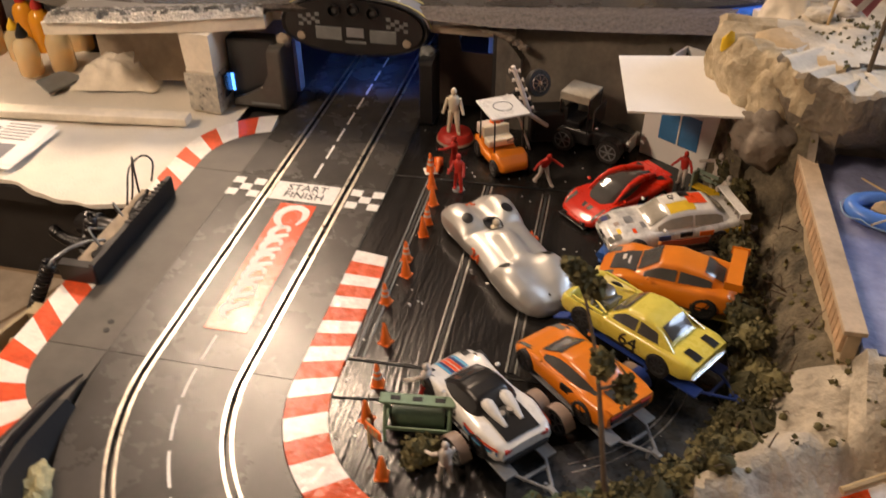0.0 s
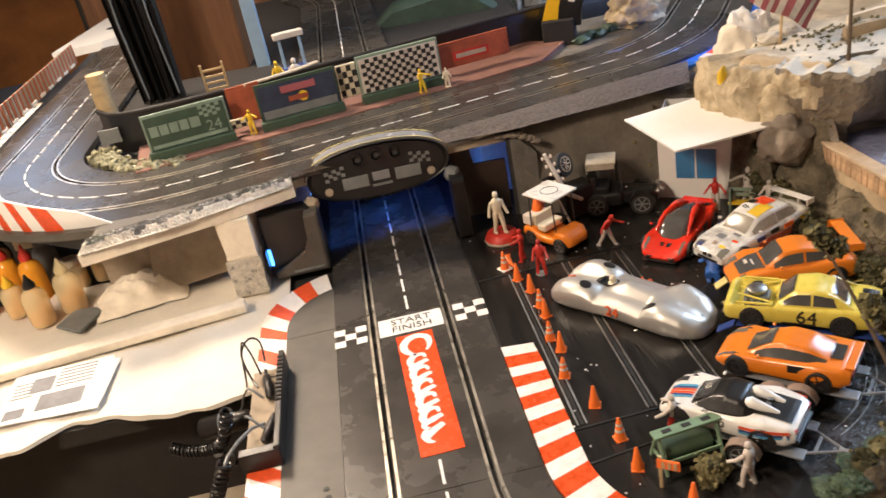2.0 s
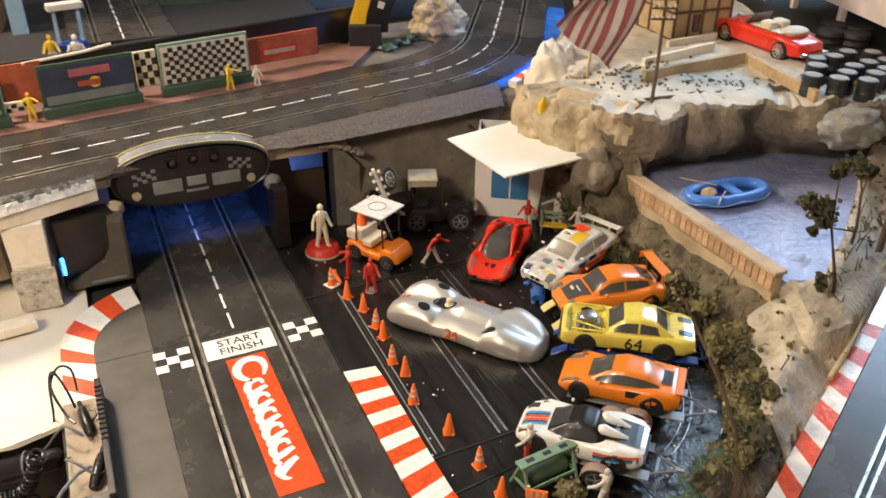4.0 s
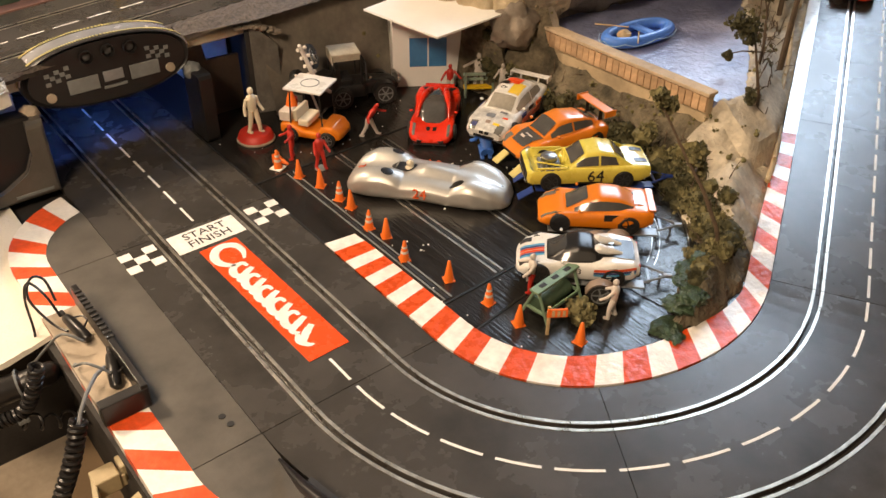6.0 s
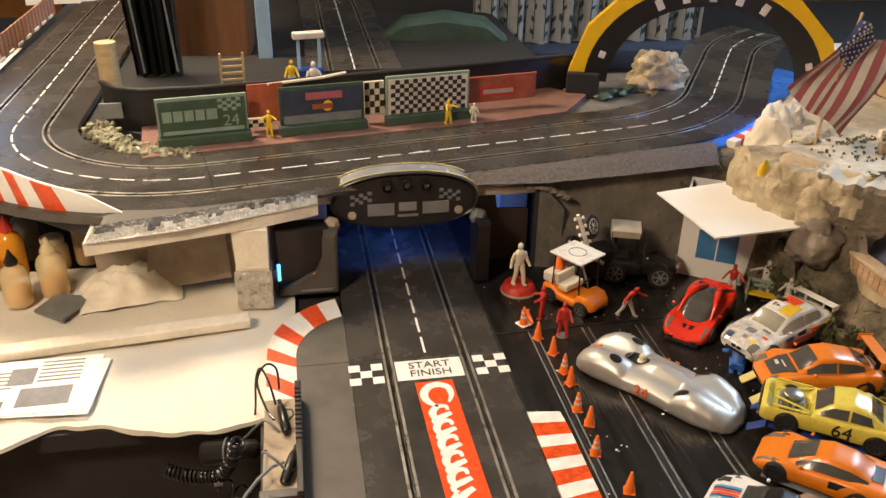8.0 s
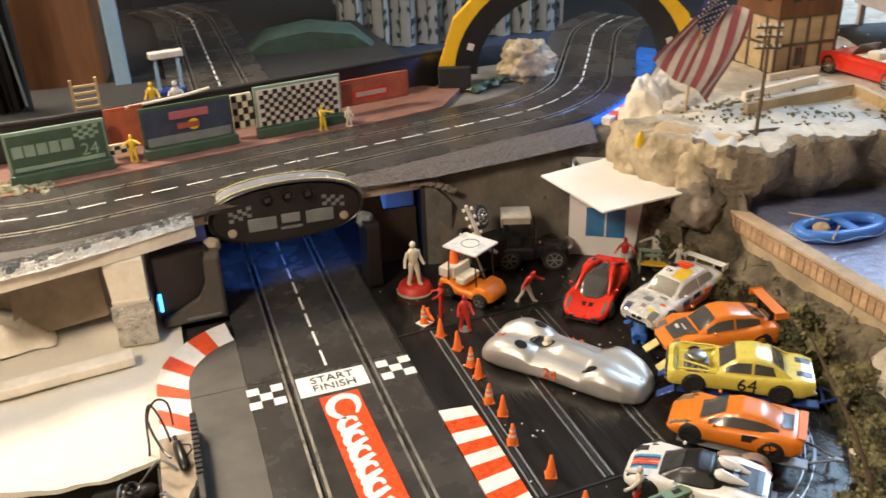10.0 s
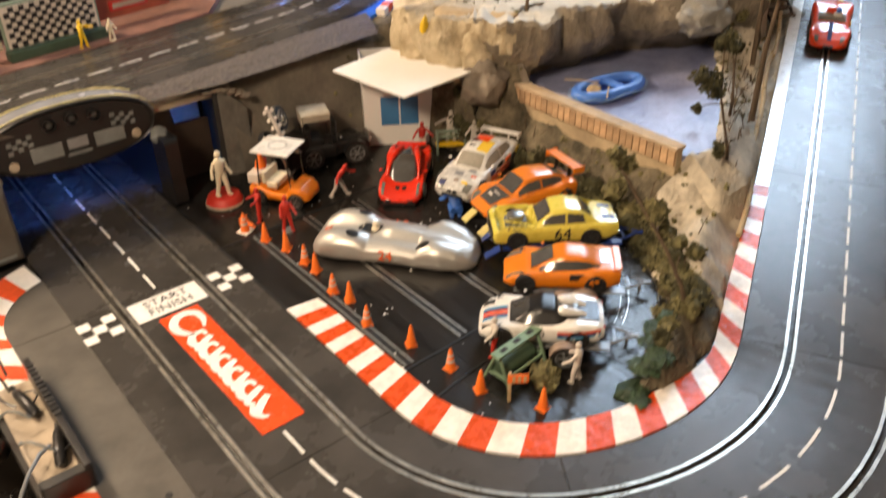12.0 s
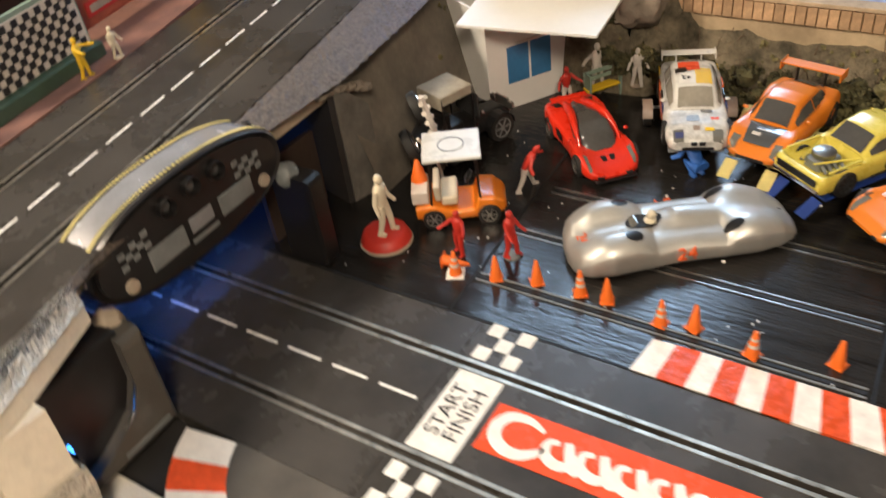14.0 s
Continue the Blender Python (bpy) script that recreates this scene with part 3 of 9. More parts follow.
def stroke(points, wide, parent, material, z=0.0011):
    """A flat brush stroke through the points, with a width for each."""
    pts = [Vector((x, y, z)) for x, y in points]
    fine, ws = [], []
    for k in range(len(pts) - 1):
        p0, p1, p2, p3 = pts[max(k - 1, 0)], pts[k], pts[k + 1], pts[min(k + 2, len(pts) - 1)]
        for j in range(6):
            f = j / 6
            fine.append(0.5 * (2 * p1 + (p2 - p0) * f + (2 * p0 - 5 * p1 + 4 * p2 - p3) * f**2 + (3 * p1 - p0 - 3 * p2 + p3) * f**3))
            ws.append(wide[k] + (wide[k + 1] - wide[k]) * f)
    fine.append(pts[-1]), ws.append(wide[-1])
    a, b = [], []
    for k, p in enumerate(fine):
        t = (fine[min(k + 1, len(fine) - 1)] - fine[max(k - 1, 0)]).normalized()
        s = Vector((-t.y, t.x, 0)) * ws[k] / 2
        a.append(p + s), b.append(p - s)
    part("scroll", ribbon(bmesh.new(), a, b), material, parent)


# big hooked scroll at the far end, then a row of slanting loops towards the near end
stroke([(0.011, 0.074), (0.0165, 0.088), (0.0145, 0.103), (0.004, 0.11), (-0.008, 0.107), (-0.0155, 0.096), (-0.016, 0.084), (-0.0105, 0.074), (-0.003, 0.068)], [0.003, 0.007, 0.0095, 0.0105, 0.011, 0.0105, 0.0095, 0.0075, 0.003], sign, M_WHITE)
for k, y in enumerate((0.05, 0.0225, -0.005, -0.0325, -0.06)):
    stroke([(0.0065, y + 0.009), (0.0045, y + 0.017), (-0.006, y + 0.0165), (-0.012, y + 0.008), (-0.0115, y - 0.001), (-0.003, y - 0.004), (0.0065, y + 0.003)], [0.004, 0.006, 0.0085, 0.0095, 0.0085, 0.006, 0.006], sign, M_WHITE, 0.0011 + 0.0002 * (k % 2))
    stroke([(0.0095, y + 0.003), (-0.001, y - 0.0015), (-0.0115, y - 0.007), (-0.0125, y - 0.0125), (-0.0075, y - 0.0155)], [0.0065, 0.0085, 0.008, 0.006, 0.002], sign, M_WHITE, 0.0015)
stroke([(-0.011, -0.076), (-0.015, -0.086), (-0.011, -0.096), (-0.005, -0.099)], [0.005, 0.0085, 0.006, 0.002], sign, M_WHITE)
stroke([(0.0085, -0.072), (-0.003, -0.0795), (-0.0135, -0.091)], [0.0065, 0.0095, 0.006], sign, M_WHITE, 0.0013)

# ---------------------------------------------------------------- parking ground
park = thing("park_ground", "glossy black painted parking ground made of old track pieces", "parking ground", kind="structure")
PARK_EDGE = [(0.0995, 0.26), (0.0995, -0.133), (0.14, -0.139)] + [(x, y) for x, y in line_in[1:] if x < 0.46] + [(0.5, -0.43), (0.6, -0.3), (0.6, 0.26)]
part("ground", prism(bmesh.new(), PARK_EDGE, -0.011, -0.0008), M_PARK, park)
for x, y0, y1 in ((0.152, 0.035, -0.3), (0.228, 0.035, -0.298), (0.304, 0.03, -0.292)):
    for dx in (-0.0046, 0.0046):
        part("rail", boxed((x + dx, (y0 + y1) / 2, -0.0008), (0.0018, y0 - y1, 0.0022)), M_STEEL if x > 0.2 else M_GREYPL, park)
    part("slot", boxed((x, (y0 + y1) / 2, -0.0007), (0.0035, y0 - y1, 0.0012)), M_SLOT, park)
for c, s, rz in (((0.245, -0.302, -0.0006), (0.3, 0.0022, 0.0016), 2), ((0.245, 0.041, -0.0006), (0.3, 0.0022, 0.0016), 2), ((0.2, -0.35, -0.0006), (0.16, 0.0022, 0.0016), 8), ((0.101, 0.0, -0.0006), (0.002, 0.5, 0.0016), 0)):
    part("joint", boxed((0, 0, 0), s, 0, at(*c, rz)), M_SLOT, park)

part("curved_section", rings(bmesh.new(), [[(0.3 + r * math.cos(radians(a)), -0.235 + r * math.sin(radians(a)), z) for r, z in ((0.15, -0.004), (0.15, 0.0), (0.236, 0.0002), (0.236, -0.004))] for a in range(-84, 16, 5)]), M_WET, park, "wet-looking black painted curved track piece")
for r in (0.172, 0.181, 0.215, 0.224):
    q = arc(0.3, -0.235, r, -66, 4, 14)
    part("curved_rail", rings(bmesh.new(), [[(x, y, z) for z in (-0.0015, 0.0006)] + [(x * 0.994 + 0.0018, y * 0.994 - 0.0014, z) for z in (0.0006, -0.0015)] for x, y in q]), M_STEEL, park)

# paint flakes and crumbs lying on the ground
random.seed(31)
bm = bmesh.new()
for k in range(90):
    x, y = random.uniform(0.106, 0.5), random.uniform(-0.42, 0.2)
    if math.dist((x, y), (0.297, -0.345)) > 0.15 and y < -0.345:
        continue
    r = random.uniform(0.0004, 0.0011) * (1.5 if k % 9 == 0 else 1)
    rings(bm, [[(x + r * math.cos(a + k) * (1 + 0.5 * (j % 2)), y + r * math.sin(a + k), z) for j, a in enumerate((0, 1.3, 2.4, 3.6, 5.0))] for z in (-0.0007, 0.0002)])
single("ground_litter", bm, M_WHITE, "white paint flakes scattered over the parking ground", "litter", kind="stuff")


# ---------------------------------------------------------------- landscape
def smooth(a, b, x):
    f = min(max((x - a) / (b - a), 0), 1)
    return f * f * (3 - 2 * f)


def away(points, x, y):
    """The distance to a broken line, and the share along it."""
    best = (9.0, 0.0)
    for k, (a, b) in enumerate(zip(points, points[1:])):
        dx, dy = b[0] - a[0], b[1] - a[1]
        f = min(max(((x - a[0]) * dx + (y - a[1]) * dy) / (dx * dx + dy * dy + 1e-12), 0), 1)
        dd = math.hypot(x - a[0] - f * dx, y - a[1] - f * dy)
        if dd < best[0]:
            best = (dd, k + f)
    return best


def within(poly, x, y):
    inside_it = False
    for (ax, ay), (bx, by) in zip(poly, poly[1:] + poly[:1]):
        if (ay > y) != (by > y) and x < (bx - ax) * (y - ay) / (by - ay) + ax:
            inside_it = not inside_it
    return inside_it


POND = [(0.599, 0.012), (0.604, -0.294), (0.65, -0.305), (0.76, -0.235), (0.95, -0.09), (0.99, -0.045), (0.98, 0.005), (0.9, 0.02), (0.8, 0.03), (0.7, 0.045), (0.64, 0.045), (0.6, 0.025)]
CLIFF = [(0.56, 0.21), (0.5, 0.13), (0.535, 0.06), (0.585, 0.015), (0.625, -0.022), (0.665, 0.0), (0.7, -0.018), (0.745, -0.03), (0.8, -0.012), (0.85, -0.055), (0.92, -0.09), (1.02, -0.1)]
HIGH = CLIFF + [(1.1, -0.07), (1.3, 0.05), (1.6, 0.25), (2.2, 0.5), (2.2, 1.2), (1.25, 1.2), (0.9, 0.62), (0.66, 0.4), (0.62, 0.3)]
PARKIN = [(0.0995, 0.2), (0.0995, -0.6), (0.27, -0.53), (0.3, -0.485), (0.36, -0.445), (0.42, -0.405), (0.47, -0.365), (0.5, -0.32), (0.51, -0.25), (0.527, -0.1), (0.52, 0.05), (0.5, 0.12), (0.46, 0.17), (0.3, 0.19)]
low_line = [(q.x, q.y) for row, p in LOWER[4:] for q, l in row]
low_z = [q.z for row, p in LOWER[4:] for q, l in row]
up_line = [(q.x, q.y) for row, p in UPPER for q, l in row]


def land(x, y):
    """Height of the modelled ground."""
    wob = noise.fractal(Vector((x * 9, y * 9, 1.7)), 1.0, 2.0, 4) * 0.012 + noise.fractal(Vector((x * 40, y * 40, 4.2)), 1.0, 2.0, 3) * 0.004
    dl, fl = away(low_line, x, y)
    zt = low_z[min(int(fl), len(low_z) - 1)]
    jx, jy = x + 0.02 * noise.noise(Vector((x * 22, y * 22, 3.0))), y + 0.02 * noise.noise(Vector((x * 22, y * 22, 9.0)))
    if within(POND, x, y):
        return 0.086
    if within(PARKIN, x, y):
        return -0.02
    dp, _ = away(PARKIN + PARKIN[:1], x, y)
    du, _ = away(up_line, x, y)
    if within(HIGH, jx, jy):
        dc, _ = away(CLIFF, jx, jy)
        z = 0.2 + wob * 0.5 - 0.075 * (1 - smooth(-0.01, 0.035, dc))
        z = min(z, 0.15 + 0.1 * smooth(0.105, 0.2, du) + (0 if du > 0.11 else -0.02))
    elif y > 0.14 and x < 0.62:
        # embankment below the upper track
        foot = 0.185 + 0.03 * (x - 0.2)
        edge_y = 0.315 + 0.18 * x - 0.13
        z = 0.15 * smooth(foot - 0.012, max(edge_y, foot + 0.06), y) + wob * 0.5
        z = min(z, 0.147)
    else:
        bank = 0.068 * smooth(-0.004, 0.075, dp)
        z = bank + wob * 1.6
        if x > 0.6 or y < -0.3:
            z = min(z, max(zt + 0.004 + 0.022 * smooth(0.13, 0.16, dl) + 0.35 * max(dl - 0.14, 0), 0.0)) + wob
        dpond, _ = away(POND + POND[:1], x, y)
        z = z + 0.012 * (1 - smooth(0.0, 0.04, dpond)) if x > 0.6 else z
        dc, _ = away(CLIFF, x, y)
        z += 0.07 * (1 - smooth(0.0, 0.035, dc)) if x > 0.53 else 0.1 * (1 - smooth(0.0, 0.05, dc))
    rim_d = away(POND + POND[:1], x, y)[0]
    if x > 0.6 and rim_d < 0.06 and not within(HIGH, x, y):
        z = max(z, 0.0965 + 0.5 * abs(wob) - 0.9 * max(rim_d - 0.012, 0))
    if dl < (0.142 - 0.016 * smooth(0.3, 0.45, x) - 0.006 * smooth(0.55, 0.8, x)) and fl < len(low_line) - 2 and not within(HIGH, x, y):
        z = min(z, zt - 0.012 - 0.02 * (1 if dl < 0.1 else 0))
    if du < 0.11:
        z = min(z, UP - 0.02)
    return z


bm = bmesh.new()
x0, y0, step, nx, ny = 0.222, -0.56, 0.0075, 176, 176
grid = [[bm.verts.new((x0 + step * i, y0 + step * j, land(x0 + step * i, y0 + step * j))) for j in range(ny)] for i in range(nx)]
for i in range(nx - 1):
    for j in range(ny - 1):
        quad = [grid[i][j], grid[i + 1][j], grid[i + 1][j + 1], grid[i][j + 1]]
        if max(v.co.z for v in quad) <= -0.019:
            continue
        f = bm.faces.new(quad)
        zs, c = [v.co.z for v in quad], f.calc_center_median()
        steep = max(zs) - min(zs)
        if within(HIGH, c.x, c.y):
            f.material_index = 1 if steep > 0.016 else (2 if noise.noise(c * 14) > -0.1 else 0)
            if c.x < 0.61 and c.y < 0.2 and c.x + c.y * 0.5 < 0.63:
                f.material_index = 3
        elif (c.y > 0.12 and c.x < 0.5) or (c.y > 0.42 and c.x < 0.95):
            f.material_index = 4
        elif 0.44 < c.x < 0.592 and c.y > -0.36 and not (c.x > 0.525 and c.y < -0.29) or (c.y < -0.33 and c.x < 0.47):
            f.material_index = 5
        elif steep > 0.011 and 0.52 < c.x < 0.64 and c.y > -0.06:
            f.material_index = 1
        else:
            f.material_index = 0
for v in [v for v in bm.verts if not v.link_faces]:
    bm.verts.remove(v)
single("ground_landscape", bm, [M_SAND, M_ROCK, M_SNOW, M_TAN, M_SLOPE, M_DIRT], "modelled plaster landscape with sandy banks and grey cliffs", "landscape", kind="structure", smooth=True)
bm = bmesh.new()
single("water_pond", prism(bm, [(x, y) for x, y in POND], 0.08, 0.094), M_WATER, "pale violet-blue rippled resin pond", "pond", kind="structure")
single("water_channel", prism(bmesh.new(), [(0.42, 0.27), (0.66, 0.34), (0.93, 0.66), (0.88, 0.74), (0.7, 0.52), (0.5, 0.36), (0.3, 0.3)], 0.1, 0.1505), M_BLUEWATER, "deep blue resin water beside the upper track", "water", kind="structure")

# ---------------------------------------------------------------- bridge and embankment edge
bridge = thing("bridge_deck", "thick cream foam deck that carries the upper track", "bridge deck", kind="structure")
part("beam", rings(bmesh.new(), [[(-0.42, 0.105, z), (-0.2, 0.16, z), (-0.124, 0.189, z), (-0.124, 0.5, z), (-0.42, 0.47, z)] for z in (0.122, 0.14)]), M_FOAM, bridge)
part("beam", rings(bmesh.new(), [[(-0.128, 0.218, z), (0.23, 0.25, z), (0.26, 0.6, z), (-0.128, 0.52, z)] for z in (0.124, 0.14)]), M_FOAM, bridge)
part("far_bed", rings(bmesh.new(), [[(-0.42, 0.16, z), (-0.6, 0.3, z), (-0.74, 0.5, z), (-0.76, 1.9, z), (0.4, 1.9, z), (0.4, 0.64, z), (0.26, 0.44, z), (-0.1, 0.36, z)] for z in (0.12, 0.139)]), M_BLACK_MATT, bridge)


def verge(near, far, n, low, material, label, lip=-2):
    bm = bmesh.new()
    cols = []
    for k in range(n):
        f = k / (n - 1)
        a, b = along(near, f * total(near)), along(far, f * total(far))
        cols.append([bm.verts.new((*lerp2(a, b, j / 9), low + (0.155 - low) * smooth(0, 0.6, j / 9) + 0.002 * noise.noise(Vector((k * 0.9, j * 0.9, 0))))) for j in range(10)])
    for a, b in zip(cols, cols[1:]):
        for j in range(9):
            f = bm.faces.new((a[j], b[j], b[j + 1], a[j + 1]))
            f.material_index = 1 if j < lip + 1.5 * noise.noise(a[j].co * 60) else 0
    single("verge_gravel", bm, [material, M_FOILWHITE], label, "gravel strip", kind="structure")


verge([(-0.418, 0.102), (-0.3, 0.125), (-0.2, 0.158), (-0.124, 0.186)], [(-0.4, 0.127), (-0.3, 0.149), (-0.2, 0.178), (-0.124, 0.199)], 60, 0.141, M_FOIL, "strip of glittering silver gravel along the bridge edge", 3)
verge([(-0.128, 0.19), (-0.1, 0.2), (0.1, 0.222)], [(-0.128, 0.197), (-0.1, 0.203), (0.1, 0.236)], 30, 0.15, M_DARKGRAVEL, "strip of dark gravel behind the gantry")
verge([(0.1, 0.208), (0.21, 0.2), (0.36, 0.215), (0.5, 0.235)], [(0.1, 0.236), (0.25, 0.263), (0.4, 0.292), (0.53, 0.315)], 70, 0.147, M_DARKGRAVEL, "strip of dark glittering gravel beside the upper track")
part("shoulder", prism(bmesh.new(), [(-0.4, 0.122), (-0.2, 0.173), (-0.124, 0.196), (-0.124, 0.214), (-0.3, 0.168), (-0.4, 0.175)], 0.1405, 0.1545), M_BORDER, bridge)
single("bridge_back_wall", boxed((-0.28, 0.27, 0.055), (0.34, 0.02, 0.13)), M_PLASTER, "rough tan wall under the bridge deck", "wall", kind="structure")
for x in (-0.46, 0.2):
    single("bridge_pier", boxed((0, 0, 0.062), (0.05, 0.16, 0.124), 0.003), M_FOAM, "cream foam block pier carrying the bridge deck", "pier", at(x, 0.42, -0.011), "piers of the bridge")
for k, (x, y) in enumerate(((-0.7, 1.6), (0.3, 1.6), (-0.68, 0.6), (0.35, 0.75))):
    single("bed_post", boxed((0, 0, 0.066), (0.06, 0.06, 0.132)), M_LIGHT_BOARD, "plain wooden post under the rear track bed", "post", at(x, y, -0.012), "posts of the rear bed")


# ---------------------------------------------------------------- vehicles
def interp(table, x):
    if x <= table[0][0]:
        return table[0][1:]
    for a, b in zip(table, table[1:]):
        if x <= b[0]:
            f = (x - a[0]) / (b[0] - a[0])
            f = f * f * (3 - 2 * f) * 0.5 + f * 0.5
            return tuple(p + (q - p) * f for p, q in zip(a[1:], b[1:]))
    return table[-1][1:]


class Shell:
    """A car body skinned over stations (x, half width, underside, shoulder height, crown height), x as a share of the length."""

    def __init__(self, length, table, crown_power=2.2):
        self.l, self.t, self.p = length, table, crown_power

    def ring(self, u):
        w, zb, zs, zc = interp(self.t, u)
        x = u * self.l
        h = zs - zb
        half = [(0.0, zb), (0.8 * w, zb), (0.94 * w, zb + 0.04 * h), (0.985 * w, zb + 0.18 * h), (w, zb + 0.42 * h), (0.998 * w, zb + 0.66 * h), (0.975 * w, zb + 0.84 * h), (0.93 * w, zb + 0.95 * h), (0.86 * w, self.crown(w, zs, zc, 0.86)), (0.74 * w, self.crown(w, zs, zc, 0.74)), (0.56 * w, self.crown(w, zs, zc, 0.56)), (0.36 * w, self.crown(w, zs, zc, 0.36)), (0.18 * w, self.crown(w, zs, zc, 0.18)), (0.0, zc)]
        return [Vector((x, y, z)) for y, z in half] + [Vector((x, -y, z)) for y, z in half[-2:0:-1]]

    def crown(self, w, zs, zc, v):
        return zs + (zc - zs) * (1 - (v / 0.9) ** self.p) if v < 0.9 else zs

    def top(self, x, y):
        w, zb, zs, zc = interp(self.t, x / self.l)
        v = min(abs(y) / w, 1)
        if v > 0.86:
            return self.crown(w, zs, zc, 0.86) - ((v - 0.86) / 0.14) ** 1.6 * (zs - zb) * 0.3
        return self.crown(w, zs, zc, v)

    def side(self, x):
        return interp(self.t, x / self.l)[0]

    def mesh(self, n=56):
        us = [self.t[0][0] + (self.t[-1][0] - self.t[0][0]) * k / n for k in range(n + 1)]
        return rings(bmesh.new(), [self.ring(u) for u in us])

    def decal(self, x0, x1, y0, y1, lift=0.0006, n=8, taper=None):
        """A thin panel laid on the upper surface."""
        bm = bmesh.new()
        rows = []
        for i in range(n + 1):
            x = x0 + (x1 - x0) * i / n
            f = 1 if taper is None else 1 + (taper - 1) * i / n
            rows.append([bm.verts.new((x, y * f, self.top(x, y * f) + lift)) for y in [y0 + (y1 - y0) * j / 4 for j in range(5)]])
        for a, b in zip(rows, rows[1:]):
            for j in range(4):
                bm.faces.new((a[j], a[j + 1], b[j + 1], b[j]))
        return bm


def wheel(parent, x, y, r, w, rim, spokes=5):
    """One wheel, its outer face turned away from the car."""
    out = 1 if y > 0 else -1
    m = Matrix.Translation((x, y, r)) @ Matrix.Rotation(radians(-90 * out), 4, "X")
    bm = lathe(bmesh.new(), [(r * 0.55, -w / 2), (r * 0.93, -w / 2), (r, -w * 0.32), (r, w * 0.32), (r * 0.95, w * 0.46), (r * 0.78, w / 2), (r * 0.75, w * 0.36)], 20, m)
    tyre = part("tyre", bm, M_RUBBER, parent, smooth=True)
    bm = lathe(bmesh.new(), [(r * 0.75, w * 0.3), (r * 0.765, w * 0.47), (r * 0.69, w * 0.45), (r * 0.67, w * 0.2), (r * 0.1, w * 0.18)], 20, m)
    lathe(bm, [(r * 0.17, w * 0.2), (r * 0.15, w * 0.44), (r * 0.02, w * 0.46)], 10, m)
    for k in range(spokes):
        a = 2 * math.pi * k / spokes
        box(bm, (r * 0.41, 0, w * 0.38), (r * 0.58, r * 0.13, w * 0.1), m @ Matrix.Rotation(a, 4, "Z"))
    part("rim", bm, rim, tyre)


def wheel_set(car, xs, y, r, w, rim, spokes=5, rear=None):
    for k, x in enumerate(xs):
        rr, ww = (rear or (r, w)) if k == 1 else (r, w)
        for s in (-1, 1):
            part("wheel_arch", disc_y(bmesh.new(), (x, s * (y - ww * 0.42), rr - 0.0008), rr * 1.03, ww * 0.88, 24), M_BLACK_MATT, car)
            wheel(car, x, s * (y - ww * 0.36), rr * 0.95, ww, rim, spokes)


def cabin(car, table, paint_m, glass, roof_from, roof_to, pillars=()):
    """A rounded upper body over stations (x, base half width, top half width, base height, top height), with inset windows. Returns the height of its top."""
    rows = sorted(table)
    x0, x1 = rows[0][0], rows[-1][0]

    def half(x):
        wb, wt, zb, zt = interp(rows, x)
        h = zt - zb
        return [(wb * 1.01, zb - 0.0012), (wb, zb), (wb + (wt - wb) * 0.5, zb + 0.5 * h), (wt * 1.03, zb + 0.86 * h), (wt * 0.96, zb + 0.965 * h), (wt * 0.8, zt + 0.0003), (wt * 0.5, zt + 0.0009), (0, zt + 0.0013)]

    def top(x, y):
        wb, wt, zb, zt = interp(rows, x)
        v = min(abs(y) / wt, 1.0)
        return zt + 0.0013 - 0.0018 * v**3 - (0.035 * (zt - zb) if v > 0.9 else 0.0)

    loops = []
    for k in range(33):
        x = x0 + (x1 - x0) * k / 32
        p = half(x)
        loops.append([(x, y, z) for y, z in p] + [(x, -y, z) for y, z in p[-2::-1]])
    part("upper_body", rings(bmesh.new(), loops), paint_m, car, smooth=True)

    def pane(name, xa, xb, k):
        bm = bmesh.new()
        grid_rows = []
        for i in range(11):
            x = xa + (xb - xa) * i / 10
            wt = interp(rows, x)[1]
            nx = (top(x - 0.001, 0) - top(x + 0.001, 0)) / 0.002
            grid_rows.append([bm.verts.new((x + nx * 0.0005, y, top(x, y) + 0.0007)) for y in [wt * k * (j / 4 - 1) for j in range(9)]])
        for a, b in zip(grid_rows, grid_rows[1:]):
            for j in range(8):
                bm.faces.new((a[j], a[j + 1], b[j + 1], b[j]))
        part(name, bm, glass, car, smooth=True)

    if paint_m is not glass:
        pane("windscreen", x1 - 0.06 * (x1 - roof_to), roof_to + 0.08 * (x1 - roof_to), 0.86)
        pane("rear_window", x0 + 0.16 * (roof_from - x0), roof_from - 0.08 * (roof_from - x0), 0.8)
        posts = [a for a, b in pillars if abs(a - b) < 1e-6]
        xa, xb = x0 + 0.55 * (roof_from - x0), roof_to + 0.62 * (x1 - roof_to)
        cut = posts[0] if posts else xa
        for lo, hi in ((xa, cut - 0.0012), (cut + 0.0012, xb)):
            if hi - lo < 0.006:
                continue
            for s in (-1, 1):
                bm = bmesh.new()
                cols = []
                for i in range(9):
                    x = lo + (hi - lo) * i / 8
                    wb, wt, zb, zt = interp(rows, x)
                    cols.append([bm.verts.new((x, s * (wb + (wt - wb) * f + 0.0006), zb + f * (zt - zb))) for f in (0.12, 0.34, 0.56, 0.79)])
                for a, b in zip(cols, cols[1:]):
                    for j in range(3):
                        bm.faces.new((a[j], a[j + 1], b[j + 1], b[j]))
                part("side_window", bm, glass, car, smooth=True)
    return top


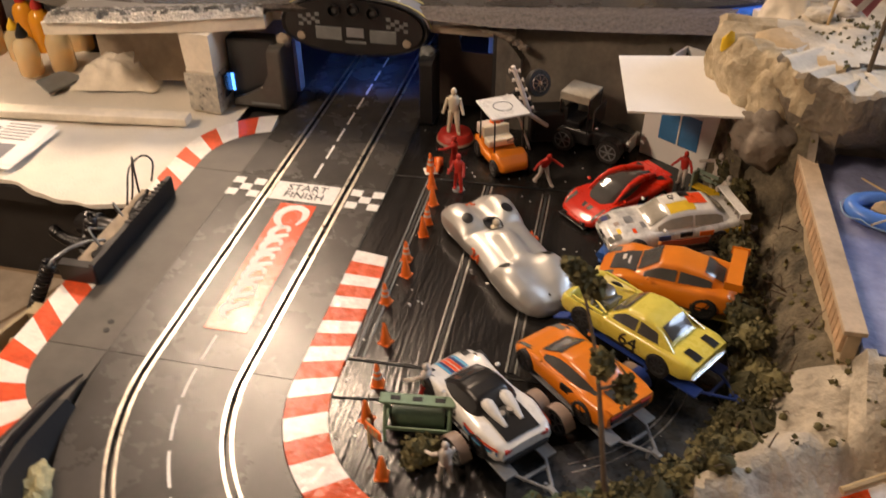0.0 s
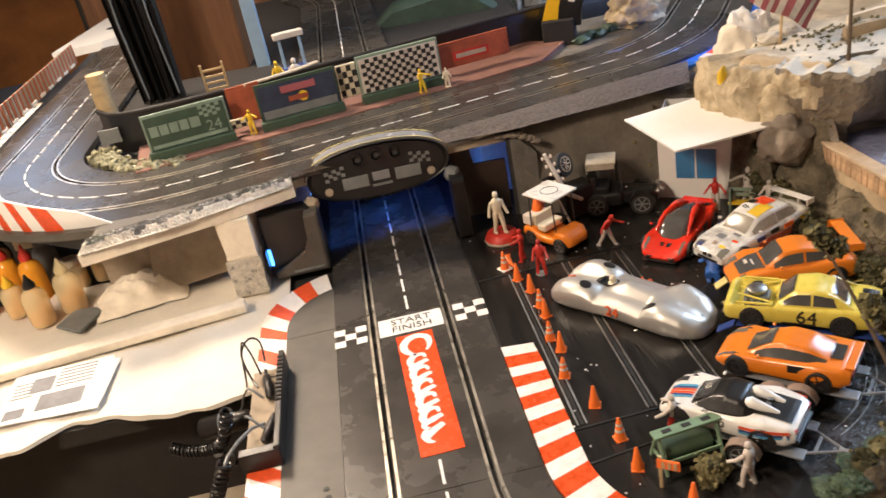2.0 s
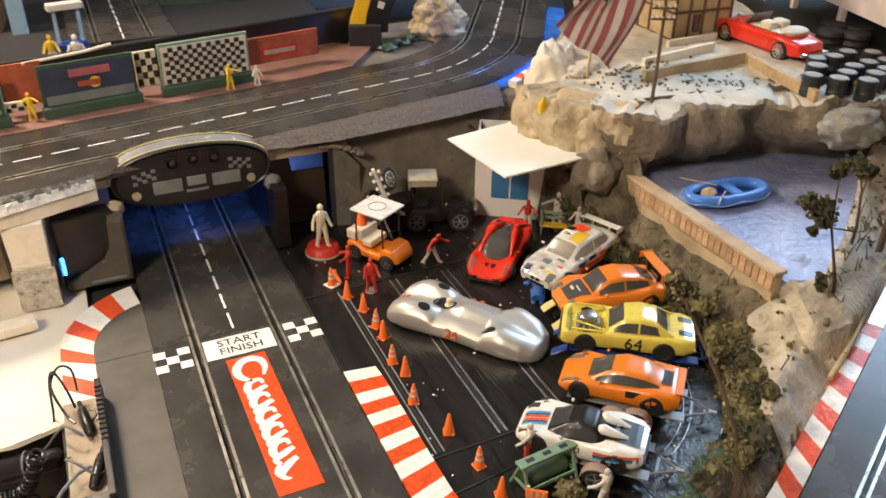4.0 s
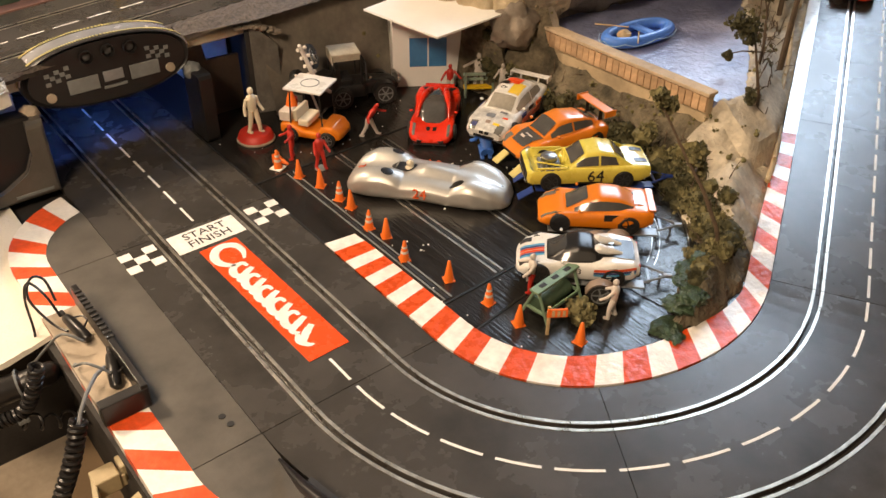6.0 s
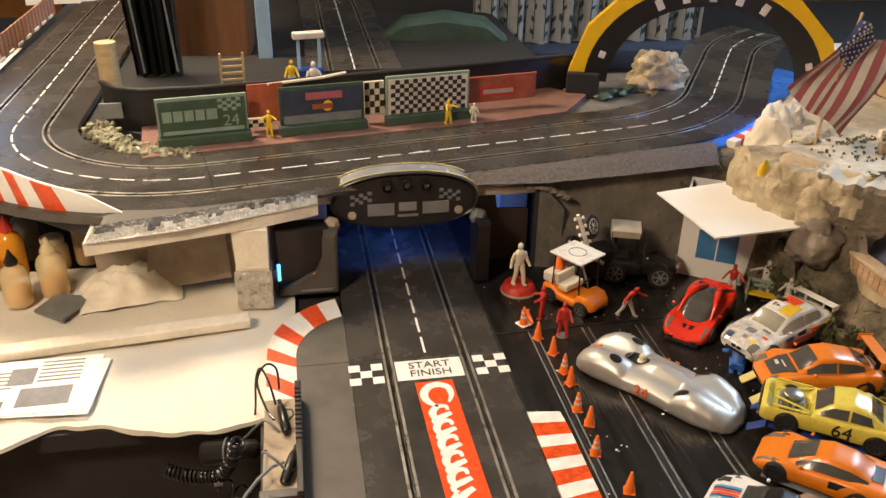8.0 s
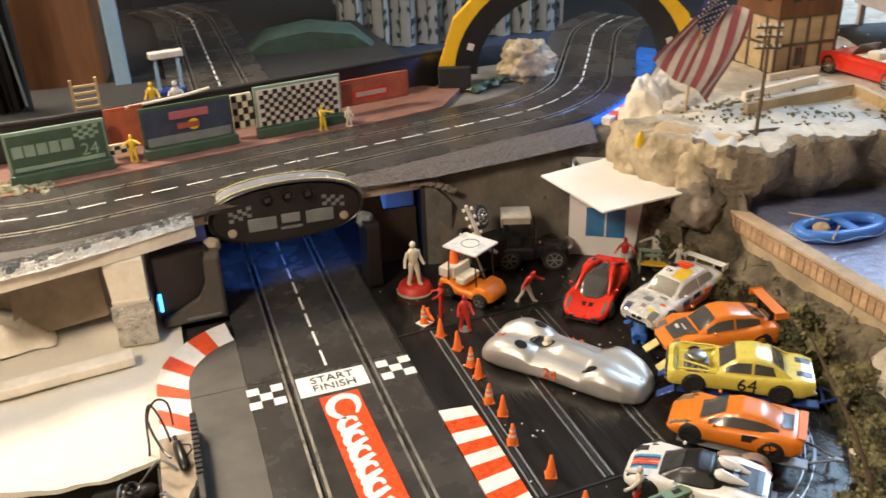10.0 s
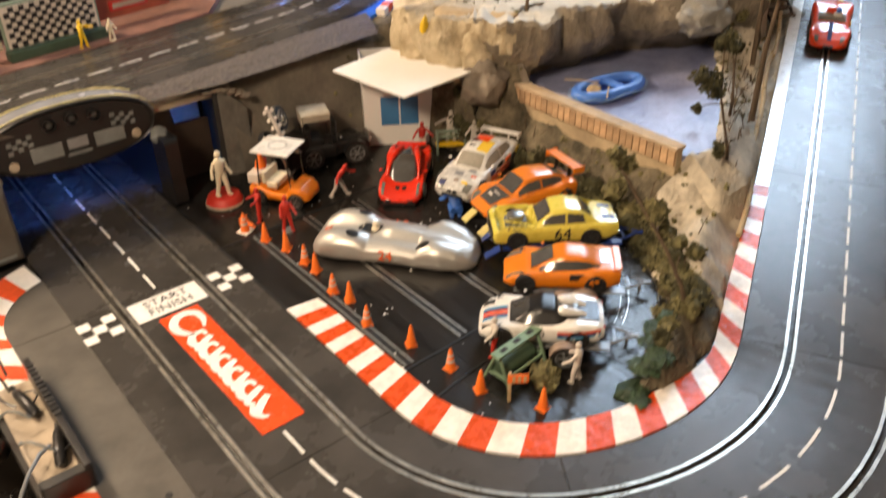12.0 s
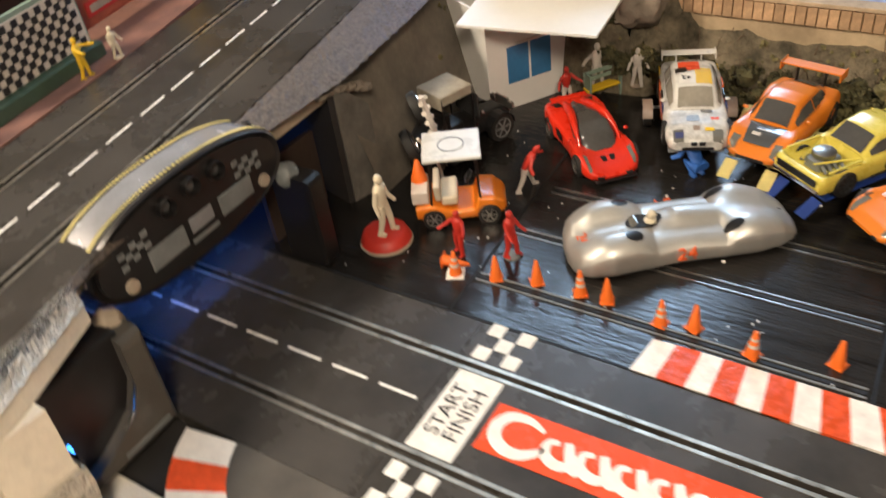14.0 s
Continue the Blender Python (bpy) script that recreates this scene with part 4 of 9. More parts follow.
def roof_patch(car, top, xa, xb, ya, yb, material, lift=0.0005):
    bm = bmesh.new()
    cols = [[bm.verts.new((xa + (xb - xa) * i / 6, ya + (yb - ya) * j / 4, top(xa + (xb - xa) * i / 6, ya + (yb - ya) * j / 4) + lift)) for j in range(5)] for i in range(7)]
    for a, b in zip(cols, cols[1:]):
        for j in range(4):
            bm.faces.new((a[j], a[j + 1], b[j + 1], b[j]))
    part("roof_patch", bm, material, car)


def lamps(car, sh, x, y, dx, dy, material):
    """Lamp glasses lying in the skin of both wings."""
    for k in (-1, 1):
        part("headlight", sh.decal(x - dx, x + dx, k * y - dy, k * y + dy, 0.0005), material, car, smooth=True)


def pair(car, name, x, y, z, s, material, rz=0.0, ry=0.0):
    for k in (-1, 1):
        part(name, boxed((0, 0, 0), s, min(s) * 0.3, at(x, k * y, z, k * rz, 0, ry)), material, car)


def mirrors(car, x, y, z, m):
    for k in (-1, 1):
        part("mirror", blob(bmesh.new(), (x, k * y, z), (0.0018, 0.0026, 0.0016), 1, 0.05, 1, 2), m, car, smooth=True)


def number(car, text, size, x, y, z, material=M_BLACK_MATT, lean=0.0):
    """Painted numbers on both flanks."""
    for s in (-1, 1):
        m = Matrix.Translation((x, s * y, z)) @ Matrix.Rotation(radians(180 if s > 0 else 0), 4, "Z") @ Matrix.Rotation(radians(90 - lean), 4, "X")
        part("number", letters(text, size, m, 0.0004), material, car)


def supercar_red(m, l):
    car = thing("sports_car", "glossy red mid-engined model sports car on the parking ground", "model car", m)
    sh = Shell(l, [(-0.5, 0.022, 0.01, 0.022, 0.0245), (-0.47, 0.0268, 0.0065, 0.0255, 0.0275), (-0.38, 0.0298, 0.0045, 0.0272, 0.0282), (-0.27, 0.031, 0.0042, 0.0268, 0.0275), (-0.12, 0.0282, 0.004, 0.0235, 0.0245), (0.05, 0.0272, 0.004, 0.021, 0.0215), (0.2, 0.029, 0.004, 0.0225, 0.0185), (0.3, 0.0298, 0.004, 0.0222, 0.0162), (0.4, 0.0283, 0.004, 0.0172, 0.0128), (0.46, 0.0245, 0.004, 0.0118, 0.0102), (0.49, 0.0175, 0.0045, 0.0085, 0.008), (0.5, 0.012, 0.005, 0.0072, 0.007)], 2.0)
    part("body", sh.mesh(), M_RED, car, smooth=True)
    cabin(car, [(-0.36 * l, 0.004, 0.0025, 0.0272, 0.0284), (-0.22 * l, 0.011, 0.0072, 0.025, 0.0325), (-0.08 * l, 0.0172, 0.0122, 0.0225, 0.0352), (0.05 * l, 0.0202, 0.0148, 0.0208, 0.0345), (0.14 * l, 0.0202, 0.015, 0.0195, 0.029), (0.22 * l, 0.0172, 0.013, 0.018, 0.0212), (0.26 * l, 0.0115, 0.0085, 0.0168, 0.0176)], M_CANOPY, M_CANOPY, -0.12 * l, 0.02 * l)
    for s in (-1, 1):
        part("roof_rail", tube(bmesh.new(), [(0.2 * l, s * 0.0205, 0.0205), (0.1 * l, s * 0.0195, 0.0292), (0.0, s * 0.0172, 0.0345), (-0.12 * l, s * 0.0142, 0.0352), (-0.26 * l, s * 0.0115, 0.0318), (-0.36 * l, s * 0.0095, 0.0288)], [0.0014, 0.0024, 0.0036, 0.0044, 0.0042, 0.0022], 10), M_RED, car, smooth=True)
        part("rear_intake", sh.decal(-0.4 * l, -0.33 * l, s * 0.019 - 0.0045, s * 0.019 + 0.0045, 0.0005, 8, 0.8), M_BLACK, car)
    part("bonnet_vent", sh.decal(0.325 * l, 0.375 * l, -0.0075, 0.0075, 0.0005, 8, 0.8), M_BLACK, car)
    part("bonnet_bridge", sh.decal(0.32 * l, 0.385 * l, -0.0018, 0.0018, 0.0011), M_RED, car)
    wheel_set(car, (0.3 * l, -0.29 * l), 0.0302, 0.0104, 0.009, M_STEEL, 5, (0.011, 0.0105))
    lamps(car, sh, 0.385 * l, 0.0222, 0.009, 0.0018, M_GLASS_L)
    pair(car, "side_intake", -0.12 * l, 0.0282, 0.0165, (0.024, 0.0012, 0.007), M_BLACK, 5)
    part("front_splitter", boxed((0.463 * l, 0, 0.0036), (0.016, 0.042, 0.0012), 0.0005), M_BLACK, car)
    pair(car, "front_intake", 0.472 * l, 0.0125, 0.0066, (0.008, 0.011, 0.0028), M_BLACK, -20)
    pair(car, "tail_light", -0.497 * l, 0.016, 0.0195, (0.002, 0.0045, 0.0045), M_FIGRED)
    part("tail_lip", boxed((-0.472 * l, 0, 0.0275), (0.007, 0.04, 0.0012), 0.0005), M_RED, car)
    mirrors(car, 0.14 * l, 0.0295, 0.0265, M_RED)
    return car


def touring_car_white(m, l):
    car = thing("touring_car", "white model touring racing car with sponsor patches on a trailer", "model car", m)
    sh = Shell(l, [(-0.5, 0.0235, 0.011, 0.0225, 0.025), (-0.44, 0.0265, 0.008, 0.026, 0.0275), (-0.28, 0.029, 0.0055, 0.0265, 0.0275), (0.0, 0.0275, 0.005, 0.0245, 0.0255), (0.2, 0.0285, 0.005, 0.0235, 0.0245), (0.36, 0.0285, 0.005, 0.021, 0.0222), (0.46, 0.0255, 0.005, 0.0165, 0.018), (0.5, 0.02, 0.006, 0.013, 0.0145)])
    part("body", sh.mesh(), M_WORNWHITE, car, smooth=True)
    roof = cabin(car, [(-0.4 * l, 0.021, 0.0155, 0.026, 0.027), (-0.26 * l, 0.0245, 0.0175, 0.0258, 0.0385), (-0.06 * l, 0.025, 0.018, 0.025, 0.0405), (0.06 * l, 0.0248, 0.0172, 0.0245, 0.038), (0.21 * l, 0.022, 0.0185, 0.0235, 0.0245)], M_WHITEP, M_SCREEN, -0.27 * l, 0.07 * l, ((-0.4 * l, -0.26 * l), (-0.1 * l, -0.1 * l), (0.2 * l, 0.07 * l)))
    roof_patch(car, roof, -0.13 * l, 0.06 * l, 0.001, 0.0155, M_FIGYELLOW)
    roof_patch(car, roof, -0.24 * l, -0.1 * l, -0.013, 0.006, M_LOGO, 0.0007)
    roof_patch(car, roof, -0.06 * l, 0.05 * l, -0.014, -0.0005, M_WHITE, 0.0007)
    roof_patch(car, roof, -0.14 * l, -0.065 * l, -0.0165, -0.006, M_BLACK, 0.0009)
    for c, xa, xb, ya, yb in ((M_FLAGBLUE, 0.43, 0.475, -0.0195, -0.0125), (M_FIGYELLOW, 0.4, 0.425, 0.006, 0.014), (M_TRAILGREY, 0.28, 0.34, -0.009, 0.002), (M_MUDGUARD, 0.385, 0.42, -0.004, 0.002), (M_LOGO, 0.3, 0.325, 0.012, 0.019), (M_INK, 0.22, 0.25, 0.004, 0.014)):
        part("sponsor_patch", sh.decal(xa * l, xb * l, ya, yb, 0.0006), c, car)
    for s in (-1, 1):
        for c, xa, w, z in ((M_FIGYELLOW, -0.38, 0.02, 0.0195), (M_ORANGE_MATT, -0.19, 0.014, 0.0205), (M_FLAGBLUE, 0.12, 0.012, 0.0195), (M_BLACK, -0.04, 0.012, 0.021)):
            part("sponsor_patch", boxed((xa * l, s * (sh.side(xa * l) + 0.0002), z), (w, 0.0012, 0.005)), c, car)
    part("number", letters("42", 0.009, at(-0.005 * l, -0.0072, roof(0.0, 0.007) + 0.0012, -90), 0.0002), M_BLACK_MATT, car)
    wheel_set(car, (0.32 * l, -0.29 * l), 0.029, 0.0108, 0.0085, M_STEEL, 7)
    lamps(car, sh, 0.455 * l, 0.0168, 0.006, 0.0045, M_GLASS_L)
    pair(car, "grille", 0.499 * l, 0.0036, 0.0125, (0.003, 0.0055, 0.0038), M_BLACK)
    part("front_intake", boxed((0.497 * l, 0, 0.0075), (0.003, 0.027, 0.003), 0.0006), M_BLACK, car)
    part("stripe", boxed((-0.05 * l, 0.0285, 0.0125), (0.055, 0.0016, 0.007)), M_REDBRICK, car)
    part("stripe", boxed((-0.05 * l, -0.0285, 0.0125), (0.055, 0.0016, 0.007)), M_REDBRICK, car)
    part("rear_wing", boxed((-0.475 * l, 0, 0.0345), (0.01, 0.05, 0.0014), 0.0005), M_WHITEP, car)
    pair(car, "wing_plate", -0.475 * l, 0.0255, 0.0325, (0.012, 0.0012, 0.007), M_WHITEP)
    pair(car, "wing_post", -0.46 * l, 0.012, 0.0305, (0.004, 0.0012, 0.008), M_WHITEP)
    pair(car, "tail_light", -0.496 * l, 0.017, 0.0195, (0.003, 0.008, 0.004), M_FIGRED)
    mirrors(car, 0.13 * l, 0.0285, 0.0285, M_WHITEP)
    return car


def coupe_orange(m, l):
    car = thing("racing_coupe", "orange model racing coupe with a tall rear wing and dark bonnet", "model car", m)
    sh = Shell(l, [(-0.5, 0.025, 0.009, 0.021, 0.0225), (-0.44, 0.029, 0.006, 0.0255, 0.0265), (-0.28, 0.0315, 0.0045, 0.027, 0.0275), (-0.05, 0.0285, 0.0045, 0.024, 0.025), (0.15, 0.0285, 0.0045, 0.0235, 0.023), (0.3, 0.0295, 0.0045, 0.0235, 0.021), (0.42, 0.0265, 0.0045, 0.0175, 0.0155), (0.48, 0.02, 0.005, 0.0115, 0.011), (0.5, 0.014, 0.006, 0.0095, 0.009)])
    part("body", sh.mesh(), M_ORANGE, car, smooth=True)
    cabin(car, [(-0.42 * l, 0.018, 0.013, 0.0255, 0.0268), (-0.24 * l, 0.0225, 0.0155, 0.026, 0.036), (-0.06 * l, 0.0238, 0.0165, 0.025, 0.0392), (0.05 * l, 0.0235, 0.0158, 0.0245, 0.0375), (0.22 * l, 0.021, 0.0175, 0.0225, 0.0235)], M_ORANGE, M_CANOPY, -0.24 * l, 0.06 * l, ((-0.4 * l, -0.24 * l), (-0.08 * l, -0.08 * l), (0.21 * l, 0.06 * l)))
    part("bonnet_panel", sh.decal(0.215 * l, 0.42 * l, -0.0165, 0.0165, 0.0007, 8, 0.72), M_CANOPY, car)
    part("sponsor_patch", sh.decal(0.285 * l, 0.3 * l, -0.006, 0.006, 0.0012), M_FIGWHITE, car)
    part("sponsor_patch", sh.decal(0.325 * l, 0.35 * l, -0.0085, -0.001, 0.0013), M_FIGWHITE, car)
    wheel_set(car, (0.3 * l, -0.3 * l), 0.0305, 0.0108, 0.009, M_BLACK, 6, (0.0114, 0.0105))
    lamps(car, sh, 0.43 * l, 0.0188, 0.006, 0.0034, M_GLASS_L)
    part("front_intake", boxed((0.488 * l, 0, 0.0068), (0.004, 0.026, 0.0032), 0.0006), M_BLACK, car)
    part("rear_wing", boxed((-0.46 * l, 0, 0.0415), (0.013, 0.054, 0.0016), 0.0006, Matrix.Rotation(0.0, 4, "Y")), M_ORANGE, car)
    pair(car, "wing_plate", -0.46 * l, 0.0275, 0.0395, (0.016, 0.0012, 0.008), M_ORANGE)
    pair(car, "wing_post", -0.44 * l, 0.013, 0.034, (0.005, 0.0012, 0.016), M_BLACK)
    pair(car, "tail_light", -0.493 * l, 0.017, 0.018, (0.003, 0.01, 0.003), M_FIGRED)
    part("rear_grille", sh.decal(-0.46 * l, -0.36 * l, -0.014, 0.014), M_BLACK, car)
    mirrors(car, 0.12 * l, 0.0285, 0.0275, M_ORANGE)
    return car


def muscle_car_yellow(m, l):
    car = thing("muscle_car", "yellow model muscle car with an open engine bay and black 64", "model car", m)
    sh = Shell(l, [(-0.5, 0.0255, 0.011, 0.0235, 0.0245), (-0.42, 0.028, 0.0075, 0.0255, 0.0262), (-0.25, 0.0285, 0.006, 0.0258, 0.0262), (0.08, 0.028, 0.006, 0.0245, 0.025), (0.16, 0.028, 0.006, 0.0245, 0.0245), (0.17, 0.028, 0.006, 0.0245, 0.014), (0.44, 0.0275, 0.006, 0.0235, 0.0135), (0.455, 0.0275, 0.006, 0.0235, 0.0215), (0.49, 0.0265, 0.007, 0.022, 0.0215), (0.5, 0.025, 0.008, 0.02, 0.0205)], 5.0)
    part("body", sh.mesh(60), M_YELLOW, car, smooth=True)
    cabin(car, [(-0.31 * l, 0.0215, 0.0178, 0.0258, 0.0268), (-0.2 * l, 0.0242, 0.0178, 0.0258, 0.0372), (-0.09 * l, 0.0246, 0.0182, 0.0255, 0.0398), (0.02 * l, 0.0243, 0.0175, 0.025, 0.0378), (0.15 * l, 0.022, 0.0195, 0.0245, 0.0252)], M_YELLOW, M_CANOPY, -0.2 * l, 0.03 * l, ((-0.3 * l, -0.2 * l), (-0.08 * l, -0.08 * l), (0.145 * l, 0.03 * l)))
    for k in (-1, 1):
        part("quarter_panel", rings(bmesh.new(), [[(-0.35 * l, k * y, 0.026), (-0.16 * l, k * (y + 0.002), 0.0258), (-0.18 * l, k * (y - 0.0045), 0.0378), (-0.24 * l, k * (y - 0.0045), 0.0345)] for y in (0.0225, 0.0208)]), M_YELLOW, car)
    bm = boxed((0.3 * l, 0, 0.018), (0.024, 0.016, 0.009), 0.0015)
    for s in (-1, 1):
        for k in range(4):
            tube(bm, [(0.3 * l - 0.009 + 0.006 * k, s * 0.008, 0.02), (0.3 * l - 0.009 + 0.006 * k, s * 0.014, 0.016)], 0.0016, 6)
    part("engine", bm, M_GREYPL, car)
    part("air_filter", lathe(bmesh.new(), [(0.0085, 0.0225), (0.0095, 0.024), (0.0095, 0.0275), (0.008, 0.0288), (0.001, 0.0292)], 18, at(0.3 * l, 0, 0)), M_STEEL, car, smooth=True)
    pair(car, "brace", 0.3 * l, 0.0235, 0.0245, (0.25 * l, 0.0022, 0.002), M_YELLOW)
    part("brace", tube(bmesh.new(), [(0.17 * l, -0.02, 0.0245), (0.42 * l, -0.006, 0.0235)], 0.001, 6), M_YELLOW, car)
    part("brace", tube(bmesh.new(), [(0.17 * l, 0.02, 0.0245), (0.42 * l, 0.006, 0.0235)], 0.001, 6), M_YELLOW, car)
    wheel_set(car, (0.31 * l, -0.28 * l), 0.0285, 0.011, 0.0085, M_DRUM, 8)
    part("bumper", boxed((0.502 * l, 0, 0.0105), (0.004, 0.05, 0.0035), 0.001), M_CHROME, car)
    part("grille", boxed((0.498 * l, 0, 0.0165), (0.003, 0.044, 0.006), 0.0008), M_BLACK, car)
    part("bumper", boxed((-0.502 * l, 0, 0.0125), (0.004, 0.05, 0.0035), 0.001), M_CHROME, car)
    number(car, "64", 0.019, -0.05 * l, 0.0285, 0.0158)
    for k in (-1, 1):
        part("side_stripe", boxed((0.0, k * 0.0283, 0.0085), (0.22 * l, 0.0012, 0.0016)), M_BLACK, car)
        part("boot_mark", sh.decal(-0.44 * l - 0.006, -0.44 * l + 0.008, k * 0.012 - 0.004, k * 0.012 + 0.004, 0.0006), M_BLACK, car)
    return car


def wedge_orange(m, l):
    car = thing("wedge_car", "orange wedge-shaped model sports car with dark windows on a trailer", "model car", m)
    sh = Shell(l, [(-0.5, 0.0265, 0.011, 0.0245, 0.0255), (-0.43, 0.029, 0.0075, 0.0265, 0.0275), (-0.27, 0.0305, 0.005, 0.0265, 0.0282), (-0.05, 0.0288, 0.0045, 0.0238, 0.0245), (0.12, 0.0285, 0.0045, 0.0222, 0.0222), (0.3, 0.0292, 0.0045, 0.0226, 0.0195), (0.42, 0.0275, 0.0045, 0.0172, 0.0148), (0.49, 0.0225, 0.005, 0.0102, 0.0098), (0.5, 0.0195, 0.006, 0.009, 0.009)], 4.0)
    part("body", sh.mesh(), M_ORANGE, car, smooth=True)
    cabin(car, [(-0.34 * l, 0.02, 0.015, 0.0272, 0.0285), (-0.18 * l, 0.0242, 0.0165, 0.025, 0.0362), (-0.03 * l, 0.0246, 0.0168, 0.0235, 0.0372), (0.06 * l, 0.0243, 0.0158, 0.0228, 0.0342), (0.27 * l, 0.0215, 0.0175, 0.0195, 0.0205)], M_ORANGE, M_CANOPY, -0.33 * l, 0.06 * l, ((-0.33 * l, -0.16 * l), (0.26 * l, 0.06 * l)))
    part("engine_cover", sh.decal(-0.42 * l, -0.3 * l, -0.012, 0.012, 0.0012), M_GLASS, car)
    wheel_set(car, (0.31 * l, -0.29 * l), 0.0298, 0.0108, 0.009, M_BLACK, 5, (0.0115, 0.0105))
    lamps(car, sh, 0.41 * l, 0.0205, 0.0085, 0.0026, M_GLASS_L)
    pair(car, "front_intake", 0.478 * l, 0.0125, 0.0068, (0.006, 0.014, 0.0032), M_BLACK, -10)
    pair(car, "side_intake", -0.14 * l, 0.0288, 0.0195, (0.018, 0.0014, 0.0075), M_BLACK, 5)
    part("rear_grille", boxed((-0.5 * l, 0, 0.017), (0.003, 0.044, 0.007), 0.001), M_BLACK, car)
    pair(car, "tail_light", -0.503 * l, 0.017, 0.0205, (0.002, 0.012, 0.003), M_FIGRED)
    part("tail_lip", boxed((-0.487 * l, 0, 0.0275), (0.008, 0.046, 0.0018), 0.0006), M_ORANGE, car)
    mirrors(car, 0.15 * l, 0.0288, 0.0265, M_ORANGE)
    return car


def spyder_white(m, l):
    car = thing("spyder_car", "white model sports car with red and blue stripes on a trailer", "model car", m)
    sh = Shell(l, [(-0.5, 0.0245, 0.011, 0.022, 0.0235), (-0.44, 0.028, 0.007, 0.025, 0.0255), (-0.28, 0.031, 0.005, 0.0272, 0.0268), (-0.06, 0.0288, 0.0045, 0.0232, 0.024), (0.12, 0.0285, 0.0045, 0.0225, 0.0225), (0.3, 0.0298, 0.0045, 0.0228, 0.0195), (0.42, 0.0272, 0.0045, 0.0175, 0.0158), (0.485, 0.0215, 0.005, 0.0115, 0.011), (0.5, 0.0165, 0.006, 0.009, 0.009)], 2.6)
    part("body", sh.mesh(), M_WHITEP, car, smooth=True)
    cabin(car, [(-0.2 * l, 0.0215, 0.0135, 0.0248, 0.0262), (-0.1 * l, 0.0236, 0.0158, 0.024, 0.0352), (0.0, 0.024, 0.0162, 0.0232, 0.0362), (0.08 * l, 0.0238, 0.0152, 0.0228, 0.033), (0.25 * l, 0.02, 0.0165, 0.0205, 0.0212)], M_BLACK, M_GLASS, -0.11 * l, 0.08 * l, ((0.24 * l, 0.08 * l),))
    part("rear_deck", sh.decal(-0.46 * l, -0.15 * l, -0.0165, 0.0165, 0.001), M_BLACK, car)
    for s in (-1, 1):
        bm = bmesh.new()
        tube(bm, [(-0.12 * l, s * 0.009, 0.0295), (-0.17 * l, s * 0.009, 0.0318), (-0.24 * l, s * 0.009, 0.0298), (-0.36 * l, s * 0.008, 0.0265)], [0.004, 0.0055, 0.0045, 0.002], 10)
        part("headrest_fairing", bm, M_WHITEP, car, smooth=True)
        part("exhaust", lathe(bmesh.new(), [(0.0028, 0.0), (0.0032, 0.004), (0.002, 0.004)], 12, at(-0.27 * l, s * 0.0045, 0.0268)), M_STEEL, car)
        for k, (c, y) in enumerate(((M_TEALBLUE, 0.0085), (M_FLAGBLUE, 0.0058), (M_KRED, 0.0022))):
            part("bonnet_stripe", sh.decal(0.27 * l, 0.47 * l, s * y - 0.0016, s * y + 0.0016, 0.0006), c, car)
        for c, z0, z1 in ((M_KRED, 0.0165, 0.0195), (M_FLAGBLUE, 0.0135, 0.016), (M_TEALBLUE, 0.0115, 0.0132)):
            bm = bmesh.new()
            ribbon(bm, [(x * l, s * (sh.side(x * l) + 0.0005), z0 + (0.1 + x) * -0.012) for x in (-0.13, -0.2, -0.3, -0.4, -0.47)], [(x * l, s * (sh.side(x * l) + 0.0005) * 0.995, z1 + (0.1 + x) * -0.012) for x in (-0.13, -0.2, -0.3, -0.4, -0.47)])
            part("side_stripe", bm, c, car)
    part("number", letters("23", 0.008, Matrix.Translation((0.0, 0.029, 0.0155)) @ Matrix.Rotation(radians(180), 4, "Z") @ Matrix.Rotation(radians(84), 4, "X"), 0.0004), M_BLACK_MATT, car)
    wheel_set(car, (0.31 * l, -0.29 * l), 0.0302, 0.011, 0.009, M_BLACK, 7, (0.0116, 0.0105))
    lamps(car, sh, 0.425 * l, 0.0188, 0.006, 0.0032, M_GLASS)
    part("front_intake", boxed((0.49 * l, 0, 0.0065), (0.004, 0.028, 0.003), 0.0006), M_BLACK, car)
    pair(car, "tail_light", -0.485 * l, 0.018, 0.0205, (0.005, 0.0085, 0.0045), M_FIGRED, 10)
    part("diffuser", boxed((-0.495 * l, 0, 0.0105), (0.006, 0.044, 0.005), 0.001), M_BLACK, car)
    mirrors(car, 0.13 * l, 0.0288, 0.0265, M_WHITEP)
    return car


